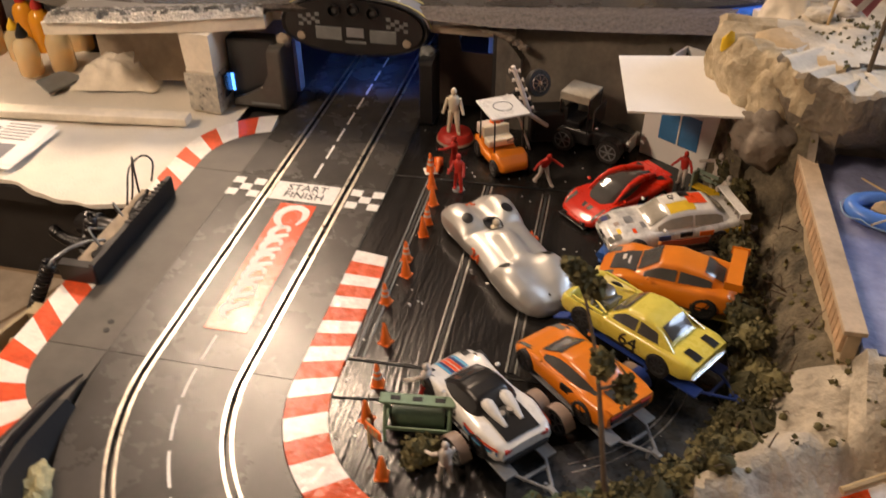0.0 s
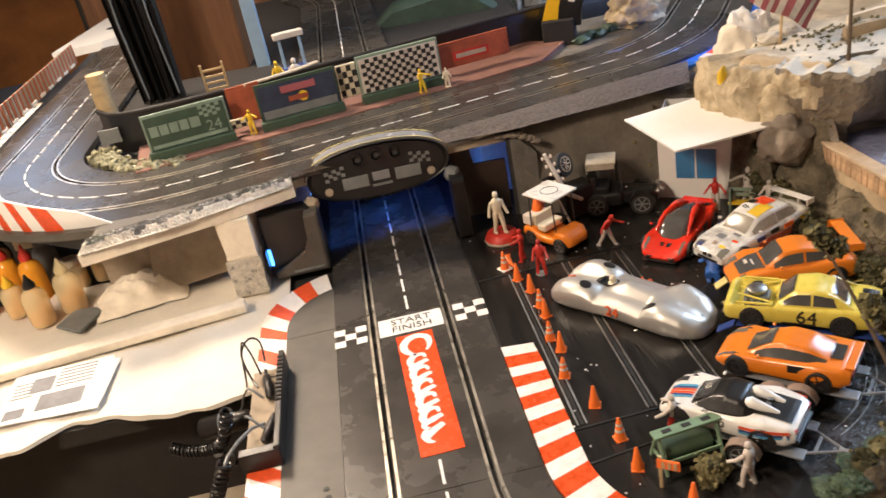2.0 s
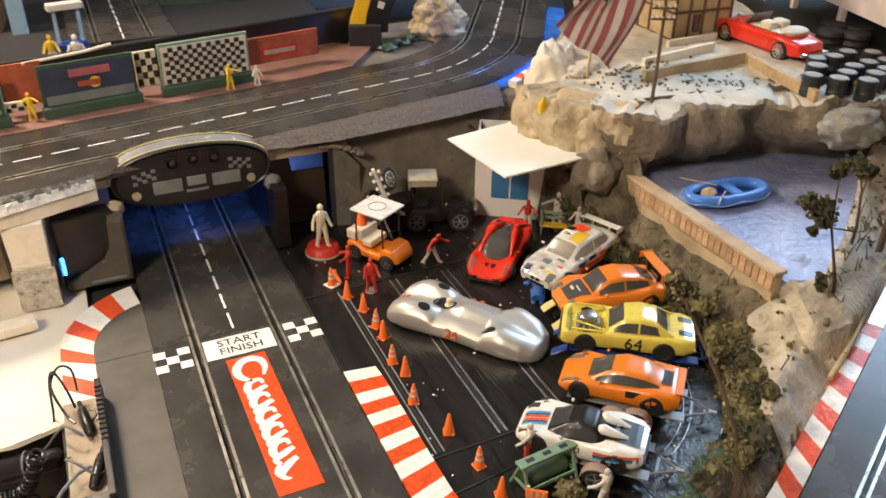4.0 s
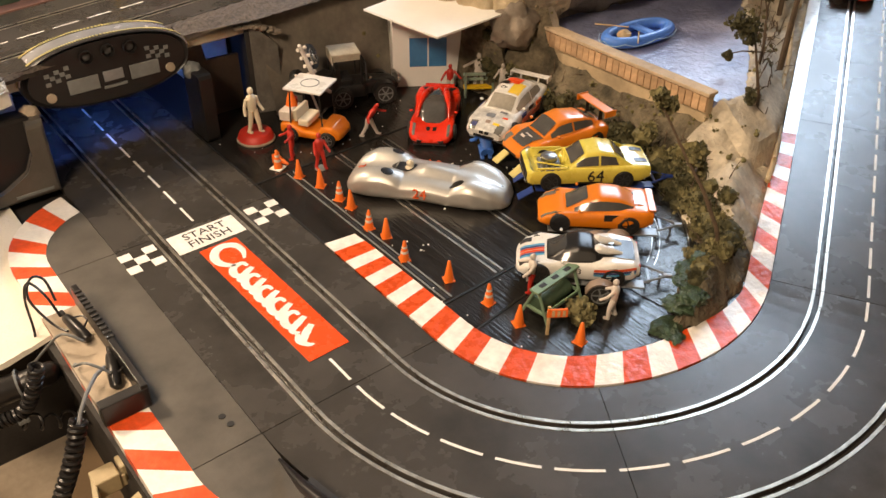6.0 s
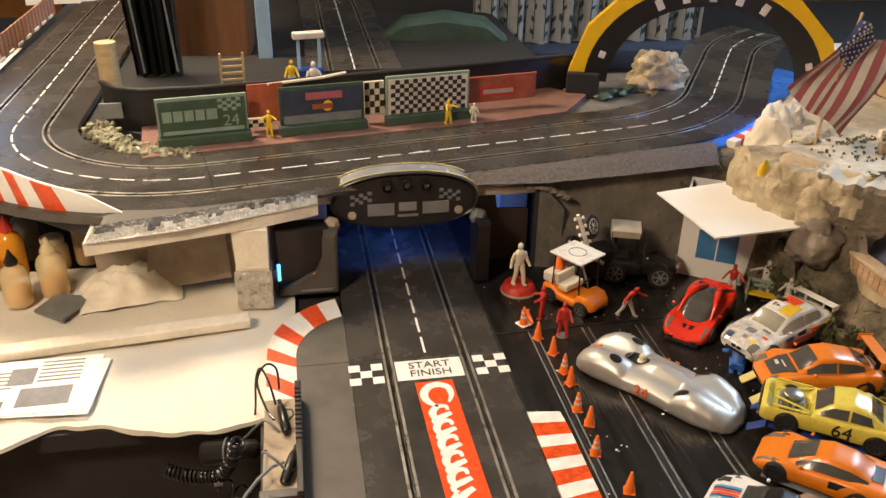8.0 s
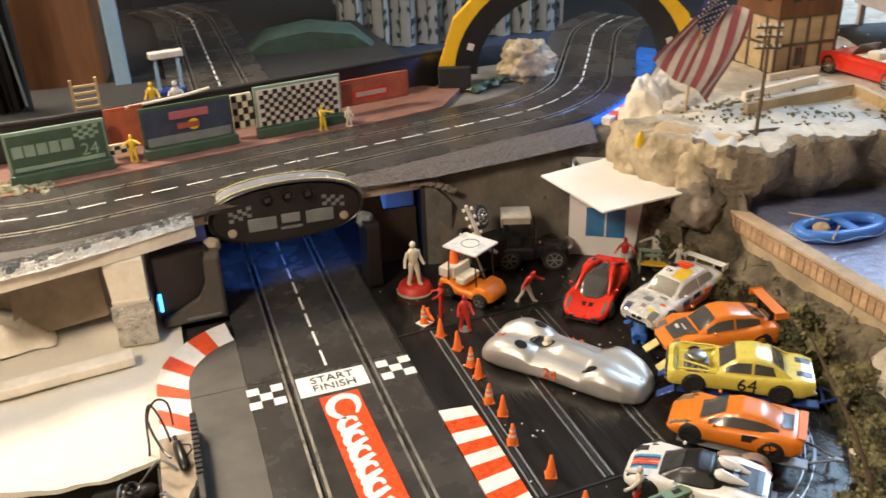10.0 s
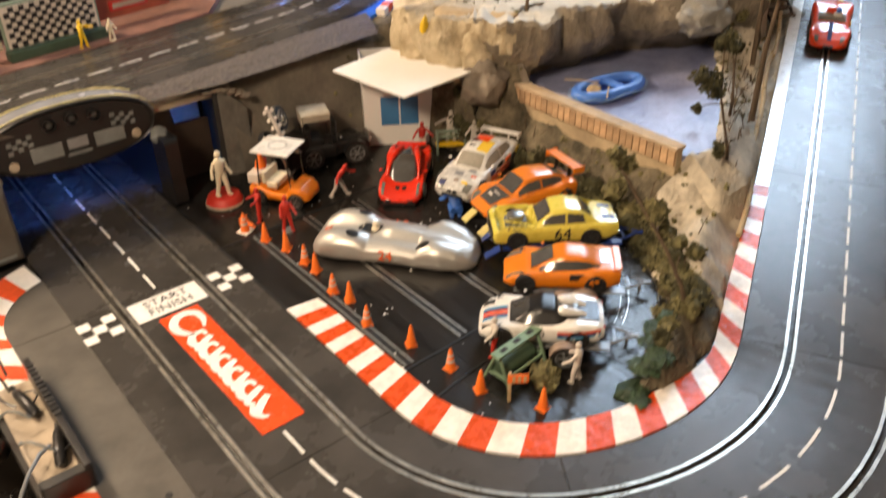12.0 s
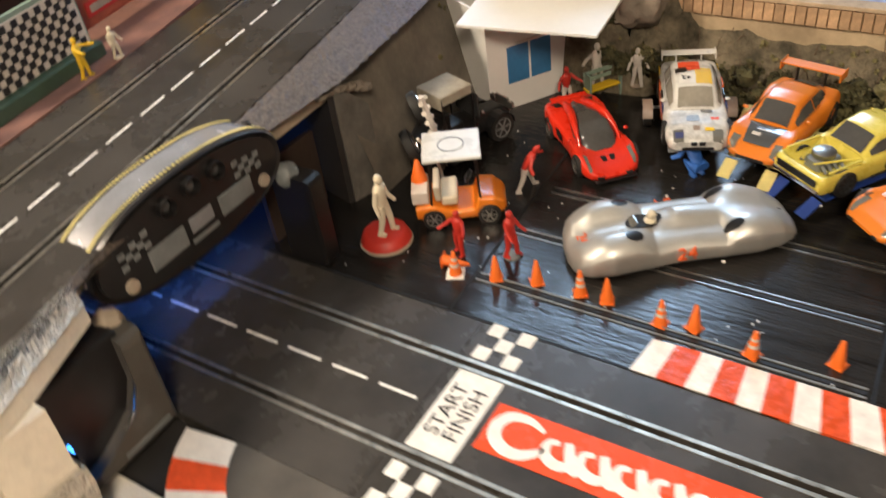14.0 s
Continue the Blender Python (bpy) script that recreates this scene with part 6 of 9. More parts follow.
def doll(name, label, x, y, z, h, body, legs=None, face=0.0, arms=((20, 10), (-20, 10)), group="", stand=None, category="toy figure", stride=0.16, crouch=False):
    """A small plain figure, one mesh; arms as (sideways, forward) degrees."""
    bm = bmesh.new()
    mi = []

    def mark(k):
        done = sum(mi)
        mi.append(len(bm.faces) - done)
        for f in list(bm.faces)[done:]:
            f.material_index = k

    for s in (-1, 1):
        if crouch:
            tube(bm, [(0.0, s * 0.09 * h, 0.0), (0.2 * h, s * 0.12 * h, 0.25 * h), (-0.07 * h, s * 0.07 * h, 0.2 * h)], [0.05 * h, 0.065 * h, 0.095 * h], 8)
            box(bm, (0.04 * h, s * 0.09 * h, 0.02 * h), (0.14 * h, 0.07 * h, 0.04 * h))
            continue
        lean = s * stride * 0.35 * h
        tube(bm, [(lean, s * (0.08 + stride * 0.15) * h, 0.0), (lean * 0.45 + 0.03 * h, s * 0.075 * h, 0.25 * h), (0, s * 0.05 * h, 0.49 * h)], [0.042 * h, 0.05 * h, 0.07 * h], 8)
        box(bm, (lean + 0.03 * h, s * (0.08 + stride * 0.15) * h, 0.018 * h), (0.13 * h, 0.06 * h, 0.036 * h))
    legs_done = len(bm.verts)
    mark(1)
    lathe(bm, [(0.085 * h, 0.46 * h), (0.1 * h, 0.55 * h), (0.125 * h, 0.74 * h), (0.09 * h, 0.81 * h), (0.035 * h, 0.84 * h)], 12, Matrix.Diagonal((0.75, 1.0, 1, 1)))
    for (side_a, fore), s in zip(arms, (1, -1)):
        d = Vector((math.sin(radians(fore)), s * math.sin(radians(abs(side_a))), -math.cos(radians(abs(side_a))) * math.cos(radians(fore))))
        p0 = Vector((0, s * 0.115 * h, 0.76 * h))
        p1 = p0 + d * 0.18 * h
        p2 = p1 + (d + Vector((0.5, 0, 0.15))).normalized() * 0.17 * h
        tube(bm, [p0, p1, p2], [0.04 * h, 0.036 * h, 0.03 * h], 7)
    mark(0)
    blob(bm, (0.01 * h, 0, 0.915 * h), (0.07 * h, 0.062 * h, 0.085 * h), 1, 0.02, 1, 2)
    mark(0)
    if crouch or stride > 0.4:
        for v in list(bm.verts)[legs_done:]:
            v.co.z -= 0.24 * h if crouch else 0.01 * h
            v.co.x += (v.co.z - (0.2 if crouch else 0.48) * h) * (0.75 if crouch else 0.55)
            v.co.y *= 1.3 if crouch else 1.0
    mats = [body, legs or body]
    if stand:
        lathe(bm, [(0.16 * h, -0.02 * h), (0.16 * h, 0.0)], 14)
        for f in list(bm.faces)[sum(mi):]:
            f.material_index = 2
        mats.append(stand)
        z += 0.02 * h
    return single(name, bm, mats, label, category, at(x, y, z - 0.0008, face), group, smooth=True)


statue = thing("figure_stand", "round red plastic stand with a tray edge on the ground", "figure stand", at(0.162, 0.146, -0.0008))
part("disc", lathe(bmesh.new(), [(0.0245, 0.0), (0.026, 0.004), (0.0225, 0.0125), (0.02, 0.014), (0.001, 0.0142)], 28), M_FIGRED, statue, smooth=True)
part("rim", lathe(bmesh.new(), [(0.0262, 0.0), (0.0272, 0.002), (0.0262, 0.0042), (0.0255, 0.0042)], 28, I4, False), M_PLASTER, statue, smooth=True)
doll("statue", "cream unpainted standing figure on a red stand", 0.160, 0.142, 0.0145, 0.068, M_CREAM, None, -80, ((14, 5), (18, -5)), category="statue")
doll("pit_crew_doll", "red-overalled toy pit figure reaching out an arm", 0.176, 0.068, 0, 0.051, M_FIGRED, None, 170, ((70, 60), (40, 30)), "pit crew figures")
doll("pit_crew_doll", "red-overalled toy pit figure standing beside the cones", 0.191, 0.02, 0, 0.053, M_FIGRED, None, -100, ((15, 25), (15, 25)), "pit crew figures", M_GREYPL)
doll("pit_crew_doll", "toy pit figure in red shirt and white trousers bending over", 0.296, 0.058, 0, 0.053, M_FIGRED, M_FIGWHITE, -60, ((45, 50), (40, 10)), "pit crew figures", None, "toy figure", 0.5)
doll("pit_crew_doll", "toy pit figure with a red helmet behind the red car", 0.473, 0.092, 0, 0.05, M_FIGRED, M_FIGWHITE, -120, ((40, 30), (35, 10)), "pit crew figures")
doll("crouching_doll", "blue crouching toy figure in front of the white car", 0.384, -0.097, 0, 0.057, M_FIGBLUE, M_FIGBLUE, 60, ((25, 40), (25, 40)), "", None, "toy figure", 0.34, True)
doll("marshal_doll", "toy figure in white and red beside the barrier", 0.232, -0.345, 0, 0.05, M_FIGWHITE, M_FIGRED, 150, ((40, 50), (40, 40)), "marshal figures")
doll("marshal_doll", "toy figure in white with a red cap among the grass", 0.268, -0.43, 0, 0.05, M_FIGWHITE, M_FIGWHITE, 120, ((30, 40), (20, 30)), "marshal figures")
doll("spectator_doll", "grey-white toy figure with outspread arms behind the hut", 0.512, 0.07, 0.006, 0.058, M_FIGWHITE, None, -120, ((70, 5), (70, 5)), "spectator figures", M_PLASTER)
doll("spectator_doll", "grey-white toy figure standing near the bank", 0.519, 0.022, 0.014, 0.048, M_FIGWHITE, None, -150, ((25, 5), (25, 10)), "spectator figures", M_PLASTER)
bench = thing("bench", "pale green wooden bench behind the hut", "bench", at(0.503, 0.058, -0.0008, -35))
for z in (0.016, 0.026, 0.034):
    part("slat", boxed((0, 0.0 if z < 0.02 else 0.006, z), (0.048, 0.013 if z < 0.02 else 0.002, 0.003 if z < 0.02 else 0.005), 0.0005), M_FIGYELLOW if z < 0.02 else M_GREEN_L, bench)
for s in (-1, 1):
    part("leg", boxed((s * 0.021, 0.0, 0.018), (0.003, 0.014, 0.037), 0.0005), M_GREEN_L, bench)

buggy = thing("golf_buggy", "orange toy golf buggy with a white roof", "golf buggy", at(0.235, 0.1, -0.0008, -58) @ Matrix.Scale(1.06, 4))
bl = 0.086
sh = Shell(bl, [(-0.5, 0.02, 0.009, 0.021, 0.022), (-0.3, 0.0235, 0.007, 0.0245, 0.025), (-0.1, 0.0225, 0.0065, 0.0165, 0.0165), (0.14, 0.0215, 0.0065, 0.0165, 0.0165), (0.2, 0.022, 0.007, 0.028, 0.029), (0.36, 0.0215, 0.0075, 0.027, 0.0275), (0.47, 0.018, 0.009, 0.021, 0.0215), (0.5, 0.014, 0.011, 0.017, 0.0175)], 4.0)
part("body", sh.mesh(), M_ORANGE, buggy, smooth=True)
wheel_set(buggy, (0.3 * bl, -0.31 * bl), 0.0235, 0.0105, 0.0075, M_STEEL, 6)
part("seat", boxed((-0.12 * bl, 0, 0.026), (0.016, 0.036, 0.01), 0.0025), M_CREAM, buggy)
part("seat_back", boxed((-0.22 * bl, 0, 0.036), (0.006, 0.036, 0.016), 0.002, at(0, 0, 0, 0, 0, -4)), M_CREAM, buggy)
part("roof", boxed((-0.004, 0, 0.0755), (0.054, 0.051, 0.0032), 0.0012), M_WHITEP, buggy)
part("roof_ring", lathe(bmesh.new(), [(0.0125, 0.077), (0.0125, 0.0777), (0.0115, 0.0777), (0.0115, 0.077)], 28, at(-0.004, 0, 0), False), M_GREYPL, buggy)
for x, y in ((0.22 * bl, 0.019), (0.22 * bl, -0.019), (-0.32 * bl, 0.019), (-0.32 * bl, -0.019)):
    part("roof_post", tube(bmesh.new(), [(x, y, 0.024), (x * 0.9, y, 0.075)], 0.0011, 6), M_BLACK, buggy)
part("golf_bag", lathe(bmesh.new(), [(0.005, 0.02), (0.0055, 0.046), (0.004, 0.047)], 12, at(-0.44 * bl, 0.012, 0)), M_FIGRED, buggy)
part("steering_wheel", lathe(bmesh.new(), [(0.0062, 0.0), (0.0066, 0.0008), (0.0062, 0.0016), (0.0056, 0.0008)], 16, Matrix.Translation((0.11 * bl, 0.009, 0.034)) @ Matrix.Rotation(radians(-55), 4, "Y"), False), M_BLACK, buggy)
part("bin", boxed((-0.44 * bl, 0.0, 0.031), (0.016, 0.034, 0.014), 0.0015), M_FIGWHITE, buggy, "white box at the rear")
part("warning_cone", lathe(bmesh.new(), [(0.008, 0.037), (0.0072, 0.042), (0.002, 0.06), (0.0005, 0.061)], 14, at(-0.44 * bl, 0.006, 0)), M_ORANGE_MATT, buggy, smooth=True)

jeep = thing("jeep", "dark toy jeep with a canvas top by the embankment", "jeep", at(0.352, 0.162, -0.0008, -20))
jl = 0.115
sh = Shell(jl, [(-0.5, 0.021, 0.015, 0.034, 0.034), (-0.1, 0.0215, 0.013, 0.034, 0.034), (0.02, 0.0215, 0.013, 0.033, 0.034), (0.06, 0.0165, 0.014, 0.034, 0.0365), (0.42, 0.0135, 0.015, 0.031, 0.033), (0.46, 0.0125, 0.016, 0.028, 0.029), (0.5, 0.011, 0.018, 0.025, 0.026)], 6.0)
part("body", sh.mesh(), M_BLACK, jeep, smooth=True)
bm = boxed((-0.023, 0, 0.0825), (0.044, 0.043, 0.004), 0.0014)
box(bm, (-0.0435, 0, 0.0755), (0.003, 0.041, 0.014)), box(bm, (-0.023, 0.0205, 0.078), (0.04, 0.002, 0.008)), box(bm, (-0.023, -0.0205, 0.078), (0.04, 0.002, 0.008))
part("canvas_top", bm, M_CANVAS, jeep, "tan canvas top")
part("seat_back", boxed((-0.036, 0, 0.047), (0.008, 0.036, 0.028), 0.002), M_BLACK, jeep)
part("seat", boxed((-0.024, 0, 0.038), (0.02, 0.036, 0.01), 0.002), M_BLACK, jeep)
for x, y in ((-0.043, 0.02), (-0.043, -0.02), (-0.002, 0.02), (-0.002, -0.02)):
    part("roof_post", tube(bmesh.new(), [(x, y, 0.03), (x, y, 0.081)], 0.0011, 6), M_BLACK, jeep)
part("windscreen", boxed((0.05 * jl, 0, 0.053), (0.002, 0.04, 0.03), 0.0006), M_GLASS, jeep)
part("radiator", boxed((0.5 * jl, 0, 0.027), (0.003, 0.022, 0.022), 0.001), M_STEEL, jeep)
part("lamp", blob(bmesh.new(), (0.1 * jl, -0.019, 0.042), (0.003, 0.003, 0.003), 1, 0.0, 1, 2), M_CHROME, jeep, smooth=True)
for s in (-1, 1):
    part("mudguard", rings(bmesh.new(), [[(0.29 * jl + 0.019 * math.cos(radians(a)), s * y, 0.0165 + 0.018 * math.sin(radians(a))) for y in (0.0135, 0.0275)] + [(0.29 * jl + 0.0175 * math.cos(radians(a)), s * y, 0.0165 + 0.0165 * math.sin(radians(a))) for y in (0.0275, 0.0135)] for a in range(0, 181, 20)]), M_BLACK, jeep)
    part("headlight", lathe(bmesh.new(), [(0.0042, 0.0), (0.0045, 0.003), (0.003, 0.0045)], 14, Matrix.Translation((0.48 * jl, s * 0.0155, 0.031)) @ Matrix.Rotation(radians(90), 4, "Y")), M_STEEL, jeep)
wheel_set(jeep, (0.29 * jl, -0.29 * jl), 0.026, 0.0165, 0.009, M_GREYPL, 6)
chassis = thing("chassis_frame", "bare grey model chassis standing on end with a spoked wheel", "model chassis", at(0.273, 0.163, -0.0008, 15))
part("frame_rail", tube(bmesh.new(), [(-0.0395, -0.0173, 0.124), (-0.026, -0.019, 0.09), (-0.014, -0.021, 0.055), (0.012, -0.02, 0.036)], [0.0028, 0.0034, 0.0036, 0.0028], 8), M_FIGWHITE, chassis)
for k in range(5):
    x, z = -0.037 + 0.0052 * k, 0.117 - 0.0136 * k
    for s in (-1, 1):
        part("stub", lathe(bmesh.new(), [(0.0014, 0.0), (0.0013, 0.0055), (0.0026, 0.0058), (0.0028, 0.0078), (0.001, 0.0082)], 10, Matrix.Translation((x, -0.0185, z)) @ Matrix.Rotation(radians(s * 78), 4, "Y")), M_FIGWHITE, chassis, smooth=True)
part("floor_pan", boxed((0.016, 0.002, 0.03), (0.05, 0.034, 0.05), 0.006), M_BLACK, chassis)
part("side_rail", tube(bmesh.new(), [(-0.045, -0.01, 0.08), (-0.026, -0.02, 0.045), (-0.01, -0.02, 0.0)], 0.0018, 6), M_FIGWHITE, chassis)
for z in (0.082, 0.05):
    mm = Matrix.Translation((-0.001, 0.003, z + 0.007)) @ Matrix.Rotation(radians(68), 4, "X") @ Matrix.Rotation(radians(25), 4, "Y")
    tyre = part("tyre", lathe(bmesh.new(), [(0.001, -0.005), (0.0178, -0.0045), (0.0188, 0.0), (0.0178, 0.0045), (0.012, 0.005)], 22, mm), M_RUBBER, chassis, smooth=True)
    bm = lathe(bmesh.new(), [(0.0122, 0.0052), (0.0118, 0.0058), (0.0105, 0.0058), (0.0102, 0.004)], 22, mm, False)
    lathe(bm, [(0.0034, 0.002), (0.003, 0.006), (0.0005, 0.0064)], 12, mm)
    for k in range(8):
        box(bm, (0.0068, 0, 0.0045), (0.009, 0.0014, 0.0012), mm @ Matrix.Rotation(math.pi / 4 * k, 4, "Z"))
    part("rim", bm, M_CHROME, tyre)
    if z < 0.06:
        tyre.matrix_basis = at(-0.024, 0.004, 0.0)

# ---------------------------------------------------------------- cones
def cone(x, y, h=0.0275, lean=0.0, turn=0.0, base=False, z=-0.0008, banded=False, group="row of traffic cones"):
    c = thing("traffic_cone", "small orange traffic cone" + (" with pale bands standing in the row" if banded else " standing on the parking ground"), "traffic cone", at(x, y, z, turn, 0, lean), group)
    part("body", lathe(bmesh.new(), [(0.0062, 0.0008), (0.0058, 0.002), (0.0016, h - 0.0008), (0.0006, h)], 14), M_ORANGE_MATT, c, smooth=True)
    part("foot", boxed((0, 0, 0.0006), (0.0125 if not base else 0.017, 0.0125 if not base else 0.017, 0.0012), 0.0003), M_ORANGE_MATT if not base else M_WHITE, c)
    if banded:
        for z0, z1 in ((0.38, 0.5), (0.64, 0.74)):
            r = lambda f: 0.0061 + (0.0016 - 0.0061) * f
            part("band", lathe(bmesh.new(), [(r(z0) + 0.0002, z0 * h), (r(z1) + 0.0002, z1 * h)], 14, I4, False), M_FIGWHITE, c)
    return c


for k, (x, y) in enumerate(((0.156, 0.018), (0.166, -0.019), (0.168, -0.061), (0.169, -0.086), (0.161, -0.137), (0.167, -0.164), (0.157, -0.214), (0.173, -0.275), (0.181, -0.333), (0.183, -0.378))):
    cone(x, y, 0.027, random.uniform(-3, 3), random.uniform(0, 90), banded=k in (2, 4, 6, 8))
cone(0.146, 0.056, 0.028, 0, 25, True, banded=True)
cone(0.213, -0.437, 0.026, 2, 10)
fallen = cone(0.152, 0.088, 0.028, 0, 0)
fallen.matrix_basis = pose(0.153, 0.074, 0.0055, 90, 0, 8)
tagged(fallen, "small orange traffic cone lying on its side")

# ---------------------------------------------------------------- trackside grandstand and sign near the bend
stand = thing("pit_barrier", "pale green toy barrier frame with a dark drum beneath", "toy barrier", at(0.232, -0.378, -0.0008, 6))
for s in (-1, 1):
    part("trestle", tube(bmesh.new(), [(s * 0.029, -0.017, 0.0), (s * 0.029, -0.002, 0.036), (s * 0.029, 0.002, 0.036), (s * 0.029, 0.017, 0.0)], 0.0019, 6), M_STANDGREEN, stand)
    part("foot_bar", boxed((s * 0.029, 0, 0.011), (0.003, 0.024, 0.003), 0.0005), M_STANDGREEN, stand)
part("plank", boxed((0, 0, 0.037), (0.068, 0.012, 0.003), 0.0006), M_STANDGREEN, stand)
for k in range(3):
    part("plank_slot", boxed((-0.02 + 0.02 * k, 0, 0.0386), (0.009, 0.005, 0.0006)), M_BLACK_MATT, stand)
part("rail", boxed((0, -0.0125, 0.012), (0.058, 0.002, 0.004), 0.0005), M_STANDGREEN, stand)
part("drum", lathe(bmesh.new(), [(0.0105, -0.024), (0.011, -0.02), (0.0105, 0.02), (0.0105, 0.024), (0.002, 0.0242)], 20, Matrix.Translation((0, 0.004, 0.012)) @ Matrix.Rotation(radians(90), 4, "Y")), M_GREENPL, stand, smooth=True)
post = thing("sign_post", "small wooden post with an orange arrow board", "toy sign", at(0.195, -0.408, -0.0008, -35))
part("post", boxed((0, 0, 0.0185), (0.0032, 0.003, 0.037), 0.0005), M_WOOD, post)
part("board", boxed((0.008, -0.002, 0.03), (0.021, 0.002, 0.0105), 0.0005), M_ORANGE_MATT, post)
for k in range(3):
    part("mark", boxed((0.0035 + 0.0055 * k, -0.0033, 0.03), (0.0028, 0.001, 0.0075)), M_WOOD, post)


# ---------------------------------------------------------------- left-hand table: cloth, papers, bottles, controllers
bm = bmesh.new()
cols = []
for i in range(96):
    x = -0.98 + 0.815 * i / 95
    front_y = -0.085 - 0.02 * math.sin(x * 17) - 0.035 * smooth(-0.42, -0.5, x) + 0.008 * noise.noise(Vector((x * 30, 0, 0)))
    col = []
    for j in range(44):
        f = j / 43
        y = front_y + (0.3 - front_y) * f
        z = -0.004 + 0.004 * noise.fractal(Vector((x * 16, y * 16, 2.0)), 1.0, 2.0, 4) + 0.006 * smooth(0.22, 0.3, y)
        col.append(bm.verts.new((x, y, z)))
    hang = bm.verts.new((x, front_y - 0.0012, -0.009))
    cols.append([hang] + col)
for a, b in zip(cols, cols[1:]):
    for p, q, r, t in zip(a, b, b[1:], a[1:]):
        bm.faces.new((p, q, r, t))
single("table_cloth", bm, M_CLOTH, "rough white towelling spread over the table edge", "cloth", smooth=True)
bm = bmesh.new()
rows = []
for i in range(40):
    row = []
    for j in range(30):
        u, v = i / 39 * 2 - 1, j / 29 * 2 - 1
        d = max(1 - abs(u) ** 2.4, 0) * max(1 - abs(v) ** 2.4, 0)
        fold = 1 - abs(noise.noise(Vector((u * 1.9 + v * 0.8, v * 1.2, 4.0)))) * 1.7
        row.append(bm.verts.new((u * 0.07 + 0.006 * noise.noise(Vector((u * 3, v * 3, 1))), v * 0.05 + 0.006 * noise.noise(Vector((u * 3, v * 3, 5))), 0.002 + 0.04 * d * (0.55 + 0.45 * max(fold, 0.0)) + 0.003 * noise.fractal(Vector((u * 6, v * 6, 2)), 1.0, 2.0, 3) * d)))
    rows.append(row)
for a, b in zip(rows, rows[1:]):
    for j in range(29):
        bm.faces.new((a[j], a[j + 1], b[j + 1], b[j]))
single("crumpled_cloth", bm, M_FOAM, "crumpled tan rag pushed under the bridge", "cloth", at(-0.4, 0.232, -0.002, 10), smooth=True)
single("brown_paper", prism(bmesh.new(), [(-0.375, 0.0), (-0.255, 0.012), (-0.262, 0.09), (-0.372, 0.078)], -0.0016, 0.0, at(0, 0.215, 0.004) @ pose(0, 0, 0, 58, 0, 0)), M_PLASTER, "stiff tan paper leaning under the bridge", "paper")
single("trim_strip", boxed((0, 0, 0.0065), (0.36, 0.024, 0.013), 0.002), M_FOAM, "long cream wooden strip lying on the cloth", "wooden strip", at(-0.405, 0.09, 0.0005, 6.5))
leaflet = thing("leaflet", "printed leaflet with grey photographs lying on the cloth", "leaflet", at(-0.475, 0.004, 0.003, 1))
for dx, dy, a, z in ((0, 0, 0, 0.0), (0.006, -0.004, -5, -0.0008)):
    part("sheet", boxed((dx, dy, z), (0.135, 0.112, 0.0005), 0, at(0, 0, 0, a)), M_PAPER, leaflet)
for x, y, w, h, m2 in ((0.012, -0.024, 0.06, 0.036, M_INK), (-0.022, 0.02, 0.03, 0.034, M_INK), (-0.045, -0.038, 0.026, 0.02, M_INK)):
    part("photograph", boxed((x, y, 0.0007), (w, h, 0.0004)), m2, leaflet)
for k in range(11):
    part("text_line", boxed((0.022 if k < 6 else -0.045, 0.048 - 0.008 * k if k < 6 else 0.03 - 0.008 * (k - 6), 0.0006), (0.05 if k < 6 else 0.03, 0.0028, 0.0003)), M_GREYPL, leaflet)
single("blue_wrapper", boxed((0, 0, 0.002), (0.06, 0.045, 0.002), 0.0008), M_LTBLUE, "light blue plastic wrapper on the cloth", "wrapper", at(-0.655, 0.135, 0.001, 20))
single("tan_sheet", prism(bmesh.new(), [(-0.42, -0.22), (-0.323, -0.015), (-0.217, -0.061), (-0.3, -0.25)], -0.1735, -0.171), M_PLASTER, "pale tan card lying on the lower shelf", "card")
single("paper_sheet", prism(bmesh.new(), [(-0.75, -0.06), (-0.365, -0.07), (-0.44, -0.25), (-0.78, -0.22)], -0.1745, -0.1738), M_PLASTER, "tan paper sheet on the lower shelf", "paper")
single("grey_card", prism(bmesh.new(), [(-0.521, 0.18), (-0.477, 0.148), (-0.451, 0.209), (-0.501, 0.224)], 0.002, 0.006), M_GREYPL, "square scrap of grey card on the cloth", "card")


def bottle(x, y, h, r, body, cap, tip=True, lean=0.0, fill=0.5):
    b = thing("glue_bottle", "part-empty amber glue bottle with a pointed cap" if tip else "squat part-empty jar with a round lid", "bottle", at(x, y, 0.0005, random.uniform(0, 360), lean), "bottles on the cloth")
    part("body", lathe(bmesh.new(), [(r * 0.92, 0.0), (r, 0.004), (r, h * 0.55), (r * 0.8, h * 0.66), (r * 0.42, h * 0.72), (r * 0.42, h * 0.78)], 20), body, b, smooth=True)
    part("glue", lathe(bmesh.new(), [(r * 0.84, 0.003), (r * 0.9, 0.006), (r * 0.9, h * fill * 0.6), (r * 0.01, h * fill * 0.6)], 18), M_AMBER, b, "amber glue inside", smooth=True)
    if tip:
        part("cap", lathe(bmesh.new(), [(r * 0.5, h * 0.74), (r * 0.5, h * 0.8), (r * 0.2, h * 0.92), (r * 0.08, h)], 14), cap, b, smooth=True)
    else:
        part("lid", lathe(bmesh.new(), [(r * 0.8, h * 0.7), (r * 0.82, h * 0.84), (r * 0.7, h * 0.88), (r * 0.05, h * 0.885)], 20), cap, b, smooth=True)


